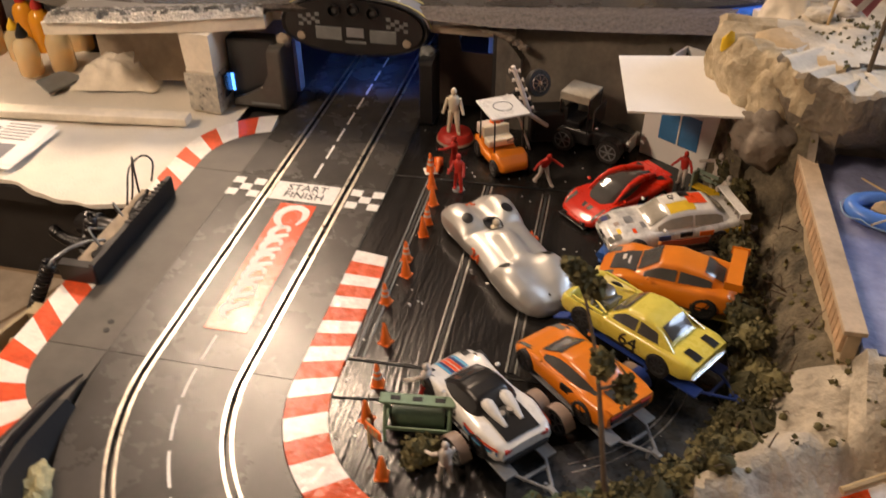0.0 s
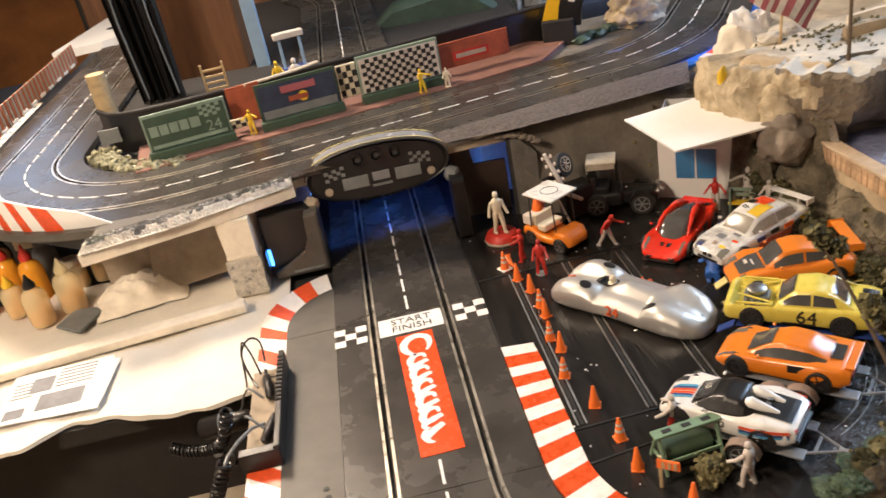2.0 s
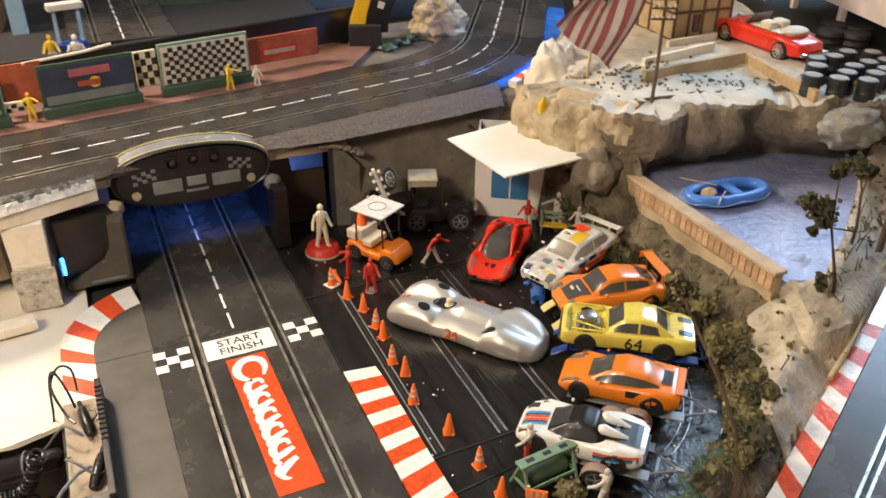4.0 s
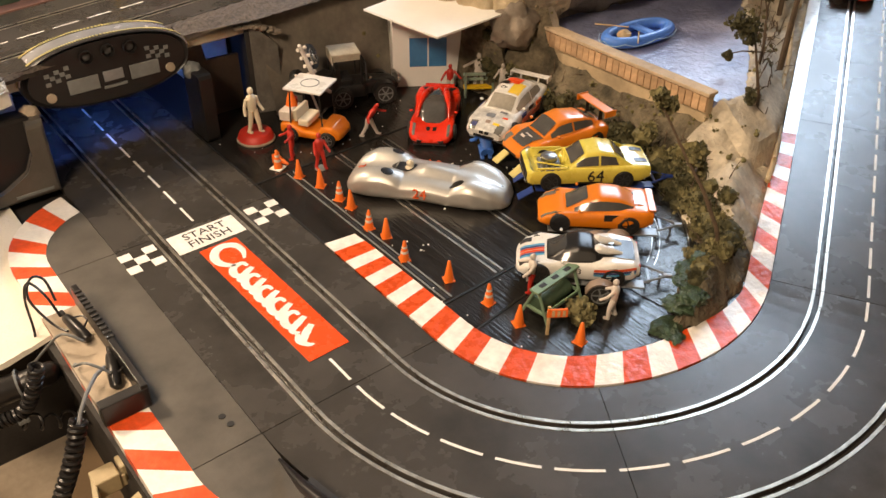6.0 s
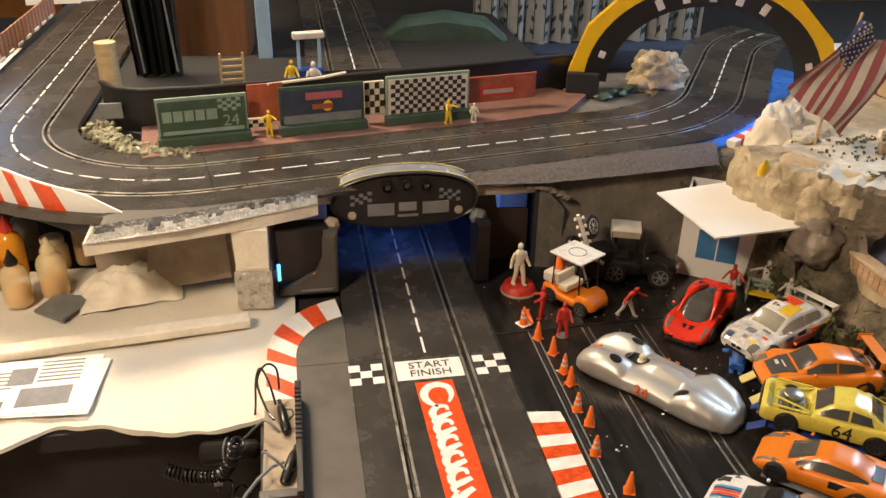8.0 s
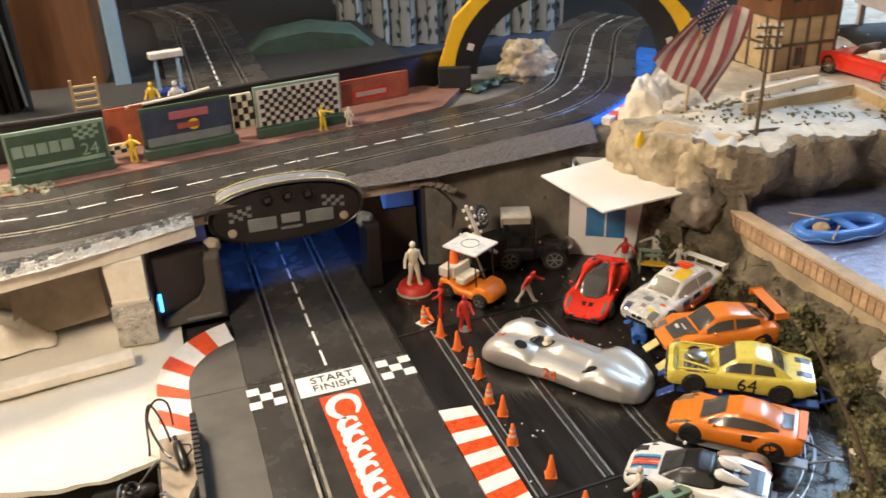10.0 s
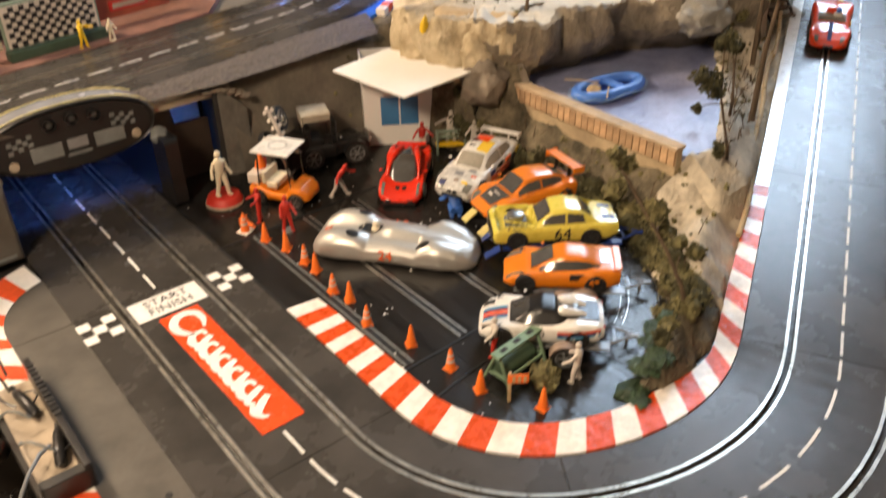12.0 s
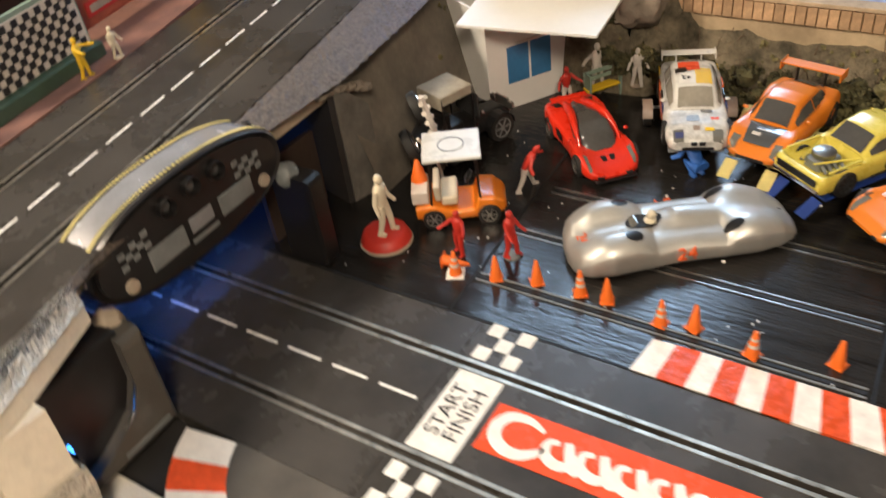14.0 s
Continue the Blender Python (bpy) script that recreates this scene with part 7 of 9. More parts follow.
for x, y, h, r, body, cap, tip in (
    (-0.548, 0.213, 0.085, 0.019, M_BOTTLE, M_BLACK, True), (-0.505, 0.238, 0.09, 0.02, M_BOTTLE, M_BOTTLE, True), (-0.6, 0.262, 0.07, 0.018, M_BOTTLE, M_YCAP, True),
    (-0.575, 0.3, 0.1, 0.019, M_AMBER, M_FIGRED, True), (-0.62, 0.325, 0.1, 0.019, M_AMBER, M_FIGRED, True), (-0.52, 0.315, 0.06, 0.021, M_BOTTLE, M_CREAM, False),
    (-0.478, 0.33, 0.11, 0.018, M_BOTTLE, M_FIGRED, True), (-0.655, 0.27, 0.08, 0.02, M_BOTTLE, M_YCAP, True), (-0.69, 0.3, 0.09, 0.022, M_AMBER, M_YCAP, True),
    (-0.57, 0.36, 0.095, 0.02, M_GREYPL, M_GREYPL, True), (-0.72, 0.36, 0.1, 0.024, M_DARKWOOD, M_BLACK, True), (-0.655, 0.385, 0.11, 0.022, M_DARKWOOD, M_BLACK, False),
):
    bottle(x, y, h, r, body, cap, tip, random.uniform(-3, 3), random.uniform(0.35, 0.6))

tray = thing("controller_box", "open black connection box clipped over the border kerb", "connection box", at(-0.184, -0.158, 0.0006))
part("base", boxed((-0.002, 0, 0.004), (0.036, 0.168, 0.006), 0.001), M_PLASTER, tray, "grey board in the box")
part("side_wall", boxed((0.0195, -0.002, 0.014), (0.007, 0.186, 0.027), 0.001), M_BLACK, tray)
part("end_wall", boxed((0.0, -0.09, 0.012), (0.044, 0.012, 0.023), 0.001), M_BLACK, tray)
for k in range(12):
    part("rib", boxed((0.0195, 0.075 - 0.008 * k, 0.0283), (0.0074, 0.0028, 0.0016)), M_BLACK_MATT, tray)


def controller(m, label):
    c = thing("hand_throttle", label, "throttle", m, "hand throttles in the box")
    part("body", rings(bmesh.new(), [[(w * math.cos(a), y, 0.008 + h * math.sin(a)) for a in [2 * math.pi * k / 12 for k in range(12)]] for y, w, h in ((-0.034, 0.004, 0.004), (-0.03, 0.0075, 0.0075), (0.0, 0.0085, 0.009), (0.02, 0.0075, 0.008), (0.03, 0.0062, 0.0062), (0.034, 0.003, 0.003))]), M_BLACK, c, smooth=True)
    part("plunger", tube(bmesh.new(), [(0, 0.033, 0.009), (0, 0.044, 0.011)], 0.0032, 10), M_BLACK_MATT, c)
    part("trigger_guard", tube(bmesh.new(), [(0.006, -0.012, 0.012), (0.016, -0.004, 0.014), (0.016, 0.01, 0.014), (0.006, 0.018, 0.012)], 0.0014, 6), M_BLACK, c)
    return c


controller(at(-0.182, -0.118, 0.008, 8) @ Matrix.Scale(0.72, 4), "black hand throttle lying in the connection box")
controller(at(-0.176, -0.2, 0.008, -14) @ Matrix.Scale(0.72, 4), "black hand throttle lying in the connection box")

big = thing("hand_throttle", "fat black hand throttle hanging below the table edge", "throttle", at(-0.276, -0.112, -0.03), "hand throttles in the box")
tm = pose(0, 0, 0, 0, 82, -12)
part("body", lathe(bmesh.new(), [(0.0125, 0.0), (0.0145, 0.003), (0.014, 0.026), (0.0155, 0.028), (0.0155, 0.031), (0.0125, 0.033), (0.0115, 0.062), (0.006, 0.068), (0.001, 0.069)], 22, tm), M_BLACK, big, smooth=True)
part("collar", lathe(bmesh.new(), [(0.0158, 0.0285), (0.0168, 0.0295), (0.0158, 0.0308)], 22, tm, False), M_GREYPL, big, "grey collar", smooth=True)


def coil(points, r, turns, w=0.0016, n=12):
    """A coiled flex wound along a path."""
    out, ps = [], [Vector(p) for p in points]
    steps = turns * n
    for k in range(steps + 1):
        f = k / steps * (len(ps) - 1)
        i = min(int(f), len(ps) - 2)
        p0, p1, p2, p3 = ps[max(i - 1, 0)], ps[i], ps[i + 1], ps[min(i + 2, len(ps) - 1)]
        u = f - i
        c = 0.5 * (2 * p1 + (p2 - p0) * u + (2 * p0 - 5 * p1 + 4 * p2 - p3) * u**2 + (3 * p1 - p0 - 3 * p2 + p3) * u**3)
        t = (p2 - p1).normalized()
        a = t.orthogonal().normalized()
        b = t.cross(a)
        ang = 2 * math.pi * k / n
        out.append(c + r * (math.cos(ang) * a + math.sin(ang) * b))
    return tube(bmesh.new(), out, w, 6)


flex = thing("coiled_cable", "black coiled cable hanging down from the connection box", "cable", at(-0.19, -0.16, 0.012))
part("coil", coil([(-0.034, -0.084, 0.002), (-0.05, -0.092, -0.03), (-0.072, -0.094, -0.07), (-0.095, -0.09, -0.112), (-0.118, -0.098, -0.16), (-0.14, -0.13, -0.175)], 0.0064, 34, 0.0023), M_BLACK, flex, smooth=True)
part("tail", tube(bmesh.new(), [(0.008, -0.036, 0.006), (-0.004, -0.05, 0.013), (-0.018, -0.066, 0.012), (-0.03, -0.08, 0.006), (-0.036, -0.086, -0.002)], 0.0019, 8), M_TRAILGREY, flex, "clear grey sleeve", smooth=True)
flex = thing("coiled_cable", "black coiled cable dropped beside the table edge", "cable", at(-0.19, -0.08, 0.012))
part("coil", coil([(-0.041, -0.068, 0.0), (-0.05, -0.066, -0.025), (-0.064, -0.062, -0.05), (-0.085, -0.054, -0.058), (-0.108, -0.046, -0.059), (-0.128, -0.038, -0.055)], 0.0062, 24, 0.0021), M_BLACK, flex, smooth=True)
part("loose_coil", coil([(-0.072, -0.06, -0.062), (-0.045, -0.055, -0.085), (-0.015, -0.05, -0.1), (0.0, -0.05, -0.12)], 0.0075, 6, 0.0016), M_BLACK, flex, smooth=True)
part("joint", boxed((-0.068, -0.064, -0.06), (0.011, 0.007, 0.006), 0.0015), M_GREYPL, flex)
for k, pts in enumerate((
    [(-0.19, -0.1, 0.02), (-0.196, -0.09, 0.045), (-0.205, -0.075, 0.055), (-0.212, -0.07, 0.035), (-0.215, -0.08, 0.0), (-0.222, -0.09, -0.03)],
    [(-0.186, -0.075, 0.022), (-0.188, -0.06, 0.042), (-0.2, -0.062, 0.05), (-0.21, -0.08, 0.04), (-0.2, -0.11, 0.022), (-0.19, -0.13, 0.02)],
    [(-0.185, -0.15, 0.02), (-0.2, -0.14, 0.03), (-0.215, -0.12, 0.005), (-0.225, -0.1, -0.02), (-0.235, -0.09, -0.035)],
    [(-0.18, -0.21, 0.02), (-0.196, -0.2, 0.034), (-0.204, -0.18, 0.02), (-0.2, -0.165, 0.01)],
)):
    fine = [Vector(p) for p in pts]
    dense = []
    for a, b, c, d in zip([fine[0]] + fine, fine, fine[1:], fine[2:] + [fine[-1]]):
        dense += [0.5 * (2 * b + (c - a) * u + (2 * a - 5 * b + 4 * c - d) * u * u + (3 * b - a - 3 * c + d) * u**3) for u in (0, 0.25, 0.5, 0.75)]
    single("lead", tube(bmesh.new(), dense, 0.0014, 6), M_BLACK if k < 2 else M_GREYPL, "thin black lead looped over the connection box" if k < 2 else "thin grey lead looped over the connection box", "lead", smooth=True)
clamp = thing("edge_clamp", "tan plastic clamp bracket under the border edge", "clamp", at(-0.218, -0.282, -0.03))
bm = boxed((-0.006, 0.0, 0.0), (0.022, 0.019, 0.02), 0.0015)
box(bm, (0.0145, 0.003, 0.0015), (0.015, 0.016, 0.02), I4, 0.0015)
box(bm, (0.0045, -0.002, -0.003), (0.01, 0.012, 0.014), I4, 0.001)
part("jaw", bm, M_CLAMP, clamp)
part("side_plate", boxed((0, 0, 0), (0.005, 0.058, 0.03), 0.001, at(-0.021, -0.022, -0.006, -14)), M_CLAMP, clamp)
part("arm", boxed((0, 0, 0), (0.05, 0.009, 0.012), 0.0015, at(0.004, -0.034, -0.008, 18)), M_CLAMP, clamp)
part("stem", boxed((-0.022, -0.03, -0.085), (0.012, 0.02, 0.14), 0.002), M_CLAMP, clamp)
part("screw_knob", lathe(bmesh.new(), [(0.009, -0.028), (0.0135, -0.025), (0.014, 0.02), (0.011, 0.026), (0.001, 0.027)], 20, Matrix.Translation((0.012, -0.05, -0.024)) @ Matrix.Rotation(radians(90), 4, "Y")), M_BLACK, clamp, "black clamp knob", smooth=True)

# dark edge strip with sponge lumps outside the bend
edge_pts = [(-0.103, -0.384, 0.004), (-0.106, -0.43, 0.016), (-0.102, -0.492, 0.03), (-0.09, -0.535, 0.042), (-0.068, -0.572, 0.05), (-0.02, -0.63, 0.052), (0.05, -0.69, 0.05), (0.14, -0.735, 0.046), (0.26, -0.76, 0.046)]
single("edge_strip", tube(bmesh.new(), edge_pts, [0.0014, 0.005, 0.0075, 0.009, 0.01, 0.0105, 0.011, 0.011, 0.011], 12), M_BLACK, "tapering black edge strip outside the bend", "edge strip", smooth=True)
single("edge_filler", rings(bmesh.new(), [[(x + a * 0.012, y + b, zz) for a, b, zz in ((0, 0.0, z), (1, 0.008, z - 0.004), (2, 0.012, -0.014), (0, 0.0, -0.014))] for x, y, z in edge_pts[1:]]), M_BLACK_MATT, "black filler board under the edge strip", "filler board", smooth=True)
random.seed(8)
for k in range(30):
    a, r = radians(186 + 3.2 * k + random.uniform(-1, 1)), random.uniform(0.011, 0.018)
    if k < 6 or k % 7 == 5:
        continue
    single("sponge_lump", blob(bmesh.new(), (0, 0, 0), (r * 1.25, r * 0.62, r * 0.6), k, 0.6, 2.5, 3), M_SPONGE, "pale crumbly sponge lump beside the track", "sponge", at(0.297 + 0.401 * math.cos(a), -0.345 + 0.401 * math.sin(a), 0.006, math.degrees(a) + 90), "lumps outside the bend", smooth=True)


# ---------------------------------------------------------------- pond side: wall, boat, plants
pond_wall = thing("wall_pond", "tan plaster wall with an upright brick course beside the pond", "low wall", kind="structure")
WA, WB = Vector((0.586, 0.015, 0)), Vector((0.589, -0.291, 0))
wd = (WB - WA).normalized()
wn = Vector((wd.y, -wd.x, 0))
wl = (WB - WA).length
wm = Matrix.Translation(WA) @ Matrix.Rotation(math.atan2(wd.y, wd.x), 4, "Z")
part("core", boxed((wl / 2, 0.006, 0.05), (wl, 0.012, 0.108), 0.001, wm), M_TAN, pond_wall)
part("coping", boxed((wl / 2, 0.005, 0.1075), (wl + 0.004, 0.02, 0.005), 0.001, wm), M_MORTAR, pond_wall)
brick_me = None
for k in range(27):
    x = 0.006 + k * (wl - 0.012) / 26
    bm = boxed((0, 0, 0), (0.0102, 0.006, 0.021), 0.0007)
    ob = part("brick", bm, M_BRICK, pond_wall) if brick_me is None else new("brick", brick_me)
    brick_me = ob.data
    ob.parent = pond_wall
    ob.matrix_basis = wm @ at(x, -0.0015 + random.uniform(-0.0004, 0.0004), 0.0935, random.uniform(-1.5, 1.5))

boat = thing("dinghy", "blue inflatable dinghy with oars on the resin pond", "dinghy", at(0.684, -0.091, 0.0935, -4) @ Matrix.Scale(1.06, 4))


def stadium(a, b, n=32):
    return [(a * math.copysign(abs(math.cos(2 * math.pi * k / n)) ** 0.8, math.cos(2 * math.pi * k / n)), b * math.sin(2 * math.pi * k / n)) for k in range(n)]


ring = [Vector((x, y, 0.011)) for x, y in stadium(0.056, 0.024)]
part("tube_ring", tube(bmesh.new(), ring + ring[:2], 0.0078, 12), M_BOATBLUE, boat, smooth=True)
part("floor", prism(bmesh.new(), stadium(0.052, 0.02), 0.002, 0.006), M_BLUE, boat)
part("thwart", boxed((0.008, 0, 0.014), (0.012, 0.04, 0.005), 0.0015), M_BOATBLUE, boat)
rope = []
for k, (x, y) in enumerate(stadium(0.0665, 0.0345, 48)):
    rope.append((x, y, 0.013 - 0.004 * abs(math.sin(k * math.pi / 6))))
part("rope", tube(bmesh.new(), rope + rope[:1], 0.0007, 5), M_LTBLUE, boat)
for s in (-1, 1):
    part("oar", tube(bmesh.new(), [(-0.01, s * 0.01, 0.018), (-0.045, s * 0.042, 0.02)], 0.0011, 6), M_WOOD, boat)
part("luggage", blob(bmesh.new(), (-0.026, 0.002, 0.013), (0.012, 0.01, 0.008), 4, 0.4, 2, 2), M_WOOD, boat, "small brown bundle")


def foliage(bm, c, r, n, size=0.0045, squash=0.8):
    """Many small leaf flakes scattered through a ragged clump."""
    for _ in range(n):
        d = Vector((random.gauss(0, 1), random.gauss(0, 1), random.gauss(0, 1))).normalized() * (random.random() ** 0.4)
        k = 0.75 + 0.5 * noise.noise(d * 2.5 + Vector(c) * 40)
        p = Vector(c) + Vector((d.x * r * k, d.y * r * k, d.z * r * squash * k))
        a = Vector((random.gauss(0, 1), random.gauss(0, 1), random.gauss(0, 1))).normalized()
        b = a.orthogonal().normalized()
        s = size * random.uniform(0.6, 1.3)
        bm.faces.new([bm.verts.new(p + a * s), bm.verts.new(p + b * s * 0.8), bm.verts.new(p - a * s * 0.7), bm.verts.new(p - b * s * 0.8)])
    return bm


def bush(x, y, r, z=None, dark=False, n=190):
    z = land(x, y) if z is None else z
    b = thing("bush", "dark scruffy moss bush on the bank" if dark else "olive scruffy moss bush on the bank", "bush", at(x, y, z - 0.003), "bushes on the bank")
    bm = blob(bmesh.new(), (0, 0, r * 0.55), (r * 0.72, r * 0.7, r * 0.6), int(x * 1000) % 17, 0.5, 2.5, 2)
    part("core", bm, M_MOSS_DARK if dark else M_MOSS, b, smooth=True)
    bm = bmesh.new()
    for _ in range(3):
        foliage(bm, (random.uniform(-0.4, 0.4) * r, random.uniform(-0.4, 0.4) * r, r * random.uniform(0.4, 1.0)), r * 0.85, int(n * 0.8), 0.0028)
    part("leaves", bm, M_MOSS_DARK if dark else M_MOSS, b)


def twig_tree(base, path, tufts, r0=0.0028, dark=False, label="thin twig tree with sparse olive tufts"):
    """A bent trunk through path (offsets from base) with side twigs and leaf tufts (share of the height, sideways offset, radius)."""
    t = thing("twig_tree", label, "tree", at(*base), "trees round the pond")
    pts = [Vector((0, 0, -0.006))] + [Vector(p) for p in path]
    part("trunk", tube(bmesh.new(), pts, [r0 * (1 - 0.7 * k / (len(pts) - 1)) for k in range(len(pts))], 7), M_BARK, t, smooth=True)
    for f, off, r in tufts:
        k = min(int(f * (len(pts) - 1)), len(pts) - 2)
        p = pts[k].lerp(pts[k + 1], f * (len(pts) - 1) - k)
        q = p + Vector(off)
        if Vector(off).length > 0.004:
            part("branch", tube(bmesh.new(), [p, p.lerp(q, 0.6) + Vector((0, 0, 0.003)), q], [0.0015, 0.0011, 0.0007], 6), M_BARK, t)
        bm = bmesh.new()
        for _ in range(4):
            foliage(bm, q + Vector((random.uniform(-0.45, 0.45) * r, random.uniform(-0.45, 0.45) * r, random.uniform(-0.6, 0.6) * r)), r * 0.75, 75, 0.0034, 1.0)
        part("crown", bm, M_MOSS_DARK if dark else M_MOSS, t)
    return t


for x, y, r, dark in (
    (0.532, -0.03, 0.018, True), (0.536, -0.065, 0.02, False), (0.537, -0.1, 0.018, True), (0.537, -0.135, 0.02, False), (0.536, -0.17, 0.022, True),
    (0.532, -0.205, 0.022, False), (0.53, -0.238, 0.024, True), (0.537, -0.265, 0.022, False), (0.522, -0.285, 0.026, True), (0.545, -0.295, 0.018, False),
    (0.528, -0.33, 0.024, True), (0.505, -0.325, 0.022, True), (0.493, -0.36, 0.02, False), (0.515, -0.365, 0.016, False), (0.46, -0.415, 0.018, False),
    (0.425, -0.44, 0.02, True), (0.405, -0.462, 0.016, False), (0.372, -0.462, 0.013, False), (0.49, -0.405, 0.014, False),
    (0.54, 0.02, 0.016, True), (0.52, 0.06, 0.014, True),
):
    bush(x, y, r, None if x > 0.5 else max(land(x, y), -0.001), dark)
random.seed(21)
for k in range(34):
    f = k / 33
    x, y = along([(0.545, 0.0), (0.54, -0.16), (0.53, -0.28), (0.505, -0.34)], f * 0.36)
    bush(x - random.uniform(0.0, 0.022), y, random.uniform(0.01, 0.019), None, random.random() < 0.55, 120)
for k in range(30):
    f = k / 29
    x, y = along([(0.525, -0.3), (0.5, -0.355), (0.455, -0.4), (0.4, -0.435)], f * 0.19)
    bush(x + random.uniform(-0.004, 0.018), y + random.uniform(-0.016, 0.004), random.uniform(0.008, 0.017), None, random.random() < 0.6, 110)
for k in range(20):
    f = k / 19
    bush(0.531 - random.uniform(0.0, 0.014), 0.055 - 0.3 * f, random.uniform(0.014, 0.021), random.uniform(0.012, 0.045), random.random() < 0.75, 150)
for x, y, r in ((0.437, -0.445, 0.022), (0.425, -0.455, 0.018), (0.35, -0.47, 0.012), (0.33, -0.475, 0.01), (0.245, -0.408, 0.02), (0.236, -0.416, 0.014)):
    bush(x, y, r, max(land(x, y), -0.001), x > 0.3, 150)
for k in range(12):
    a = k / 11
    x, y = 0.295 + 0.105 * a + random.uniform(-0.01, 0.01), -0.478 + 0.045 * a * a + random.uniform(-0.012, 0.012)
    single("moss_cushion", blob(bmesh.new(), (0, 0, 0), (0.017, 0.012, 0.006), k, 0.5, 2.5, 3), M_GREENMOSS, "dark green glossy moss cushion by the kerb", "moss", at(x, y, max(land(x, y), -0.001) + 0.002, 50 * k), "moss by the kerb", smooth=True)
twig_tree((0.408, -0.462, 0.02), [(-0.012, 0.01, 0.05), (-0.02, 0.03, 0.09), (-0.028, 0.055, 0.125), (-0.042, 0.075, 0.165), (-0.055, 0.085, 0.19)], [(0.98, (0, 0, 0), 0.012), (0.8, (0.004, 0.004, 0.006), 0.014), (0.55, (0.006, -0.004, 0.012), 0.014), (0.5, (0.02, 0.01, -0.004), 0.012)])
twig_tree((0.648, -0.328, 0.072), [(0.0, 0.004, 0.03), (-0.006, 0.01, 0.06), (-0.016, 0.016, 0.1), (-0.02, 0.02, 0.16)], [(0.75, (-0.018, 0.004, 0.02), 0.02), (0.85, (-0.026, 0.012, 0.008), 0.018), (0.35, (-0.03, -0.01, 0.0), 0.009), (1.0, (0.004, 0.004, 0.01), 0.013)], dark=True, label="bent twig tree with dark tufts by the pond")
twig_tree((0.74, -0.262, 0.072), [(0.002, 0.0, 0.05), (0.0, 0.006, 0.1), (-0.01, 0.012, 0.135)], [(0.3, (-0.05, 0.02, 0.004), 0.007), (0.95, (0, 0, 0.006), 0.018), (0.6, (0.03, 0.02, 0.02), 0.009)], dark=True, label="bare forked twig tree with a dark tuft by the pond")
twig_tree((0.79, -0.268, 0.086), [(0.003, 0.002, 0.09), (0.012, 0.0, 0.18), (0.014, 0.004, 0.262)], [(0.95, (0.0, 0.0, 0.004), 0.015), (0.75, (0.006, 0.0, 0.0), 0.011), (0.6, (-0.012, 0.0, 0.012), 0.009)], r0=0.0048, label="tall bare pine trunk with tufts at the top")
twig_tree((0.97, -0.148, 0.09), [(0.0, 0.003, 0.07), (0.003, 0.006, 0.14), (0.008, 0.004, 0.2)], [(0.95, (0.0, 0.0, 0.004), 0.016), (0.7, (0.01, 0.0, 0.006), 0.012)], r0=0.0045, label="tall bare pine trunk with tufts at the top")
twig_tree((0.93, -0.062, 0.19), [(0.0, 0.0, 0.02), (0.006, -0.008, 0.035)], [(0.9, (0, 0, 0), 0.014), (0.5, (0.012, -0.012, -0.018), 0.012)], label="small olive shrub hanging over the cliff")
twig_tree((0.96, -0.09, 0.13), [(0.006, -0.01, 0.02), (0.02, -0.02, 0.03)], [(0.9, (0, 0, 0), 0.012), (0.6, (-0.02, 0.0, 0.0), 0.01)], label="small olive shrub hanging over the cliff")

# cliff face hanging over the pond
bm = bmesh.new()
rim = [(0.5, 0.185), (0.503, 0.13), (0.53, 0.062), (0.575, 0.02), (0.612, -0.018), (0.64, -0.008), (0.668, 0.006), (0.7, -0.014), (0.745, -0.028), (0.795, -0.01), (0.84, -0.05), (0.92, -0.085), (1.0, -0.11), (1.06, -0.1)]
rows = []
for k in range(150):
    f = k / 149
    p = Vector((*along(rim, f * total(rim)), 0))
    q = Vector((*along(rim, min(f + 0.02, 1) * total(rim)), 0)) - Vector((*along(rim, max(f - 0.02, 0) * total(rim)), 0))
    out = Vector((q.y, -q.x, 0)).normalized()
    crest = 0.2 + 0.012 * noise.noise(Vector((k * 0.11, 3.3, 0))) + 0.006 * noise.noise(Vector((k * 0.5, 8.3, 0)))
    row = []
    for j, (o, h) in enumerate(((-0.085, 0.96), (-0.055, 0.975), (-0.03, 0.985), (-0.012, 0.995), (0.002, 1.0), (0.008, 0.96), (0.009, 0.88), (0.01, 0.77), (0.008, 0.65), (0.004, 0.52), (0.0, 0.4), (-0.006, 0.27), (-0.01, 0.14), (-0.01, 0.0))):
        o -= 0.045 * smooth(0.57, 0.65, p.x) * (1 - smooth(0.97, 1.03, p.x)) * (1 - smooth(0.15, 0.62, h))
        z = 0.07 + (crest - 0.07) * h
        fold = noise.fractal(Vector((k * 0.075 + h * 1.1, h * 1.4, 0.4)), 1.0, 2.0, 3) * 0.022 + noise.fractal(Vector((k * 0.4, j * 0.7, 2.0)), 1.0, 2.0, 3) * 0.004
        row.append(bm.verts.new(p + out * (o + fold * min(j / 3, 1)) + Vector((0, 0, z + 0.003 * noise.noise(Vector((k * 0.4, j * 0.7, 7)))))))
    rows.append(row)
for a, b in zip(rows, rows[1:]):
    for j in range(len(a) - 1):
        f = bm.faces.new((a[j], b[j], b[j + 1], a[j + 1]))
        f.material_index = 1 if a[j].co.x + 0.05 * noise.noise(a[j].co * 30) < 0.56 and a[j].co.z > 0.12 + 0.03 * noise.noise(a[j].co * 25) else (2 if j < 4 else 0)
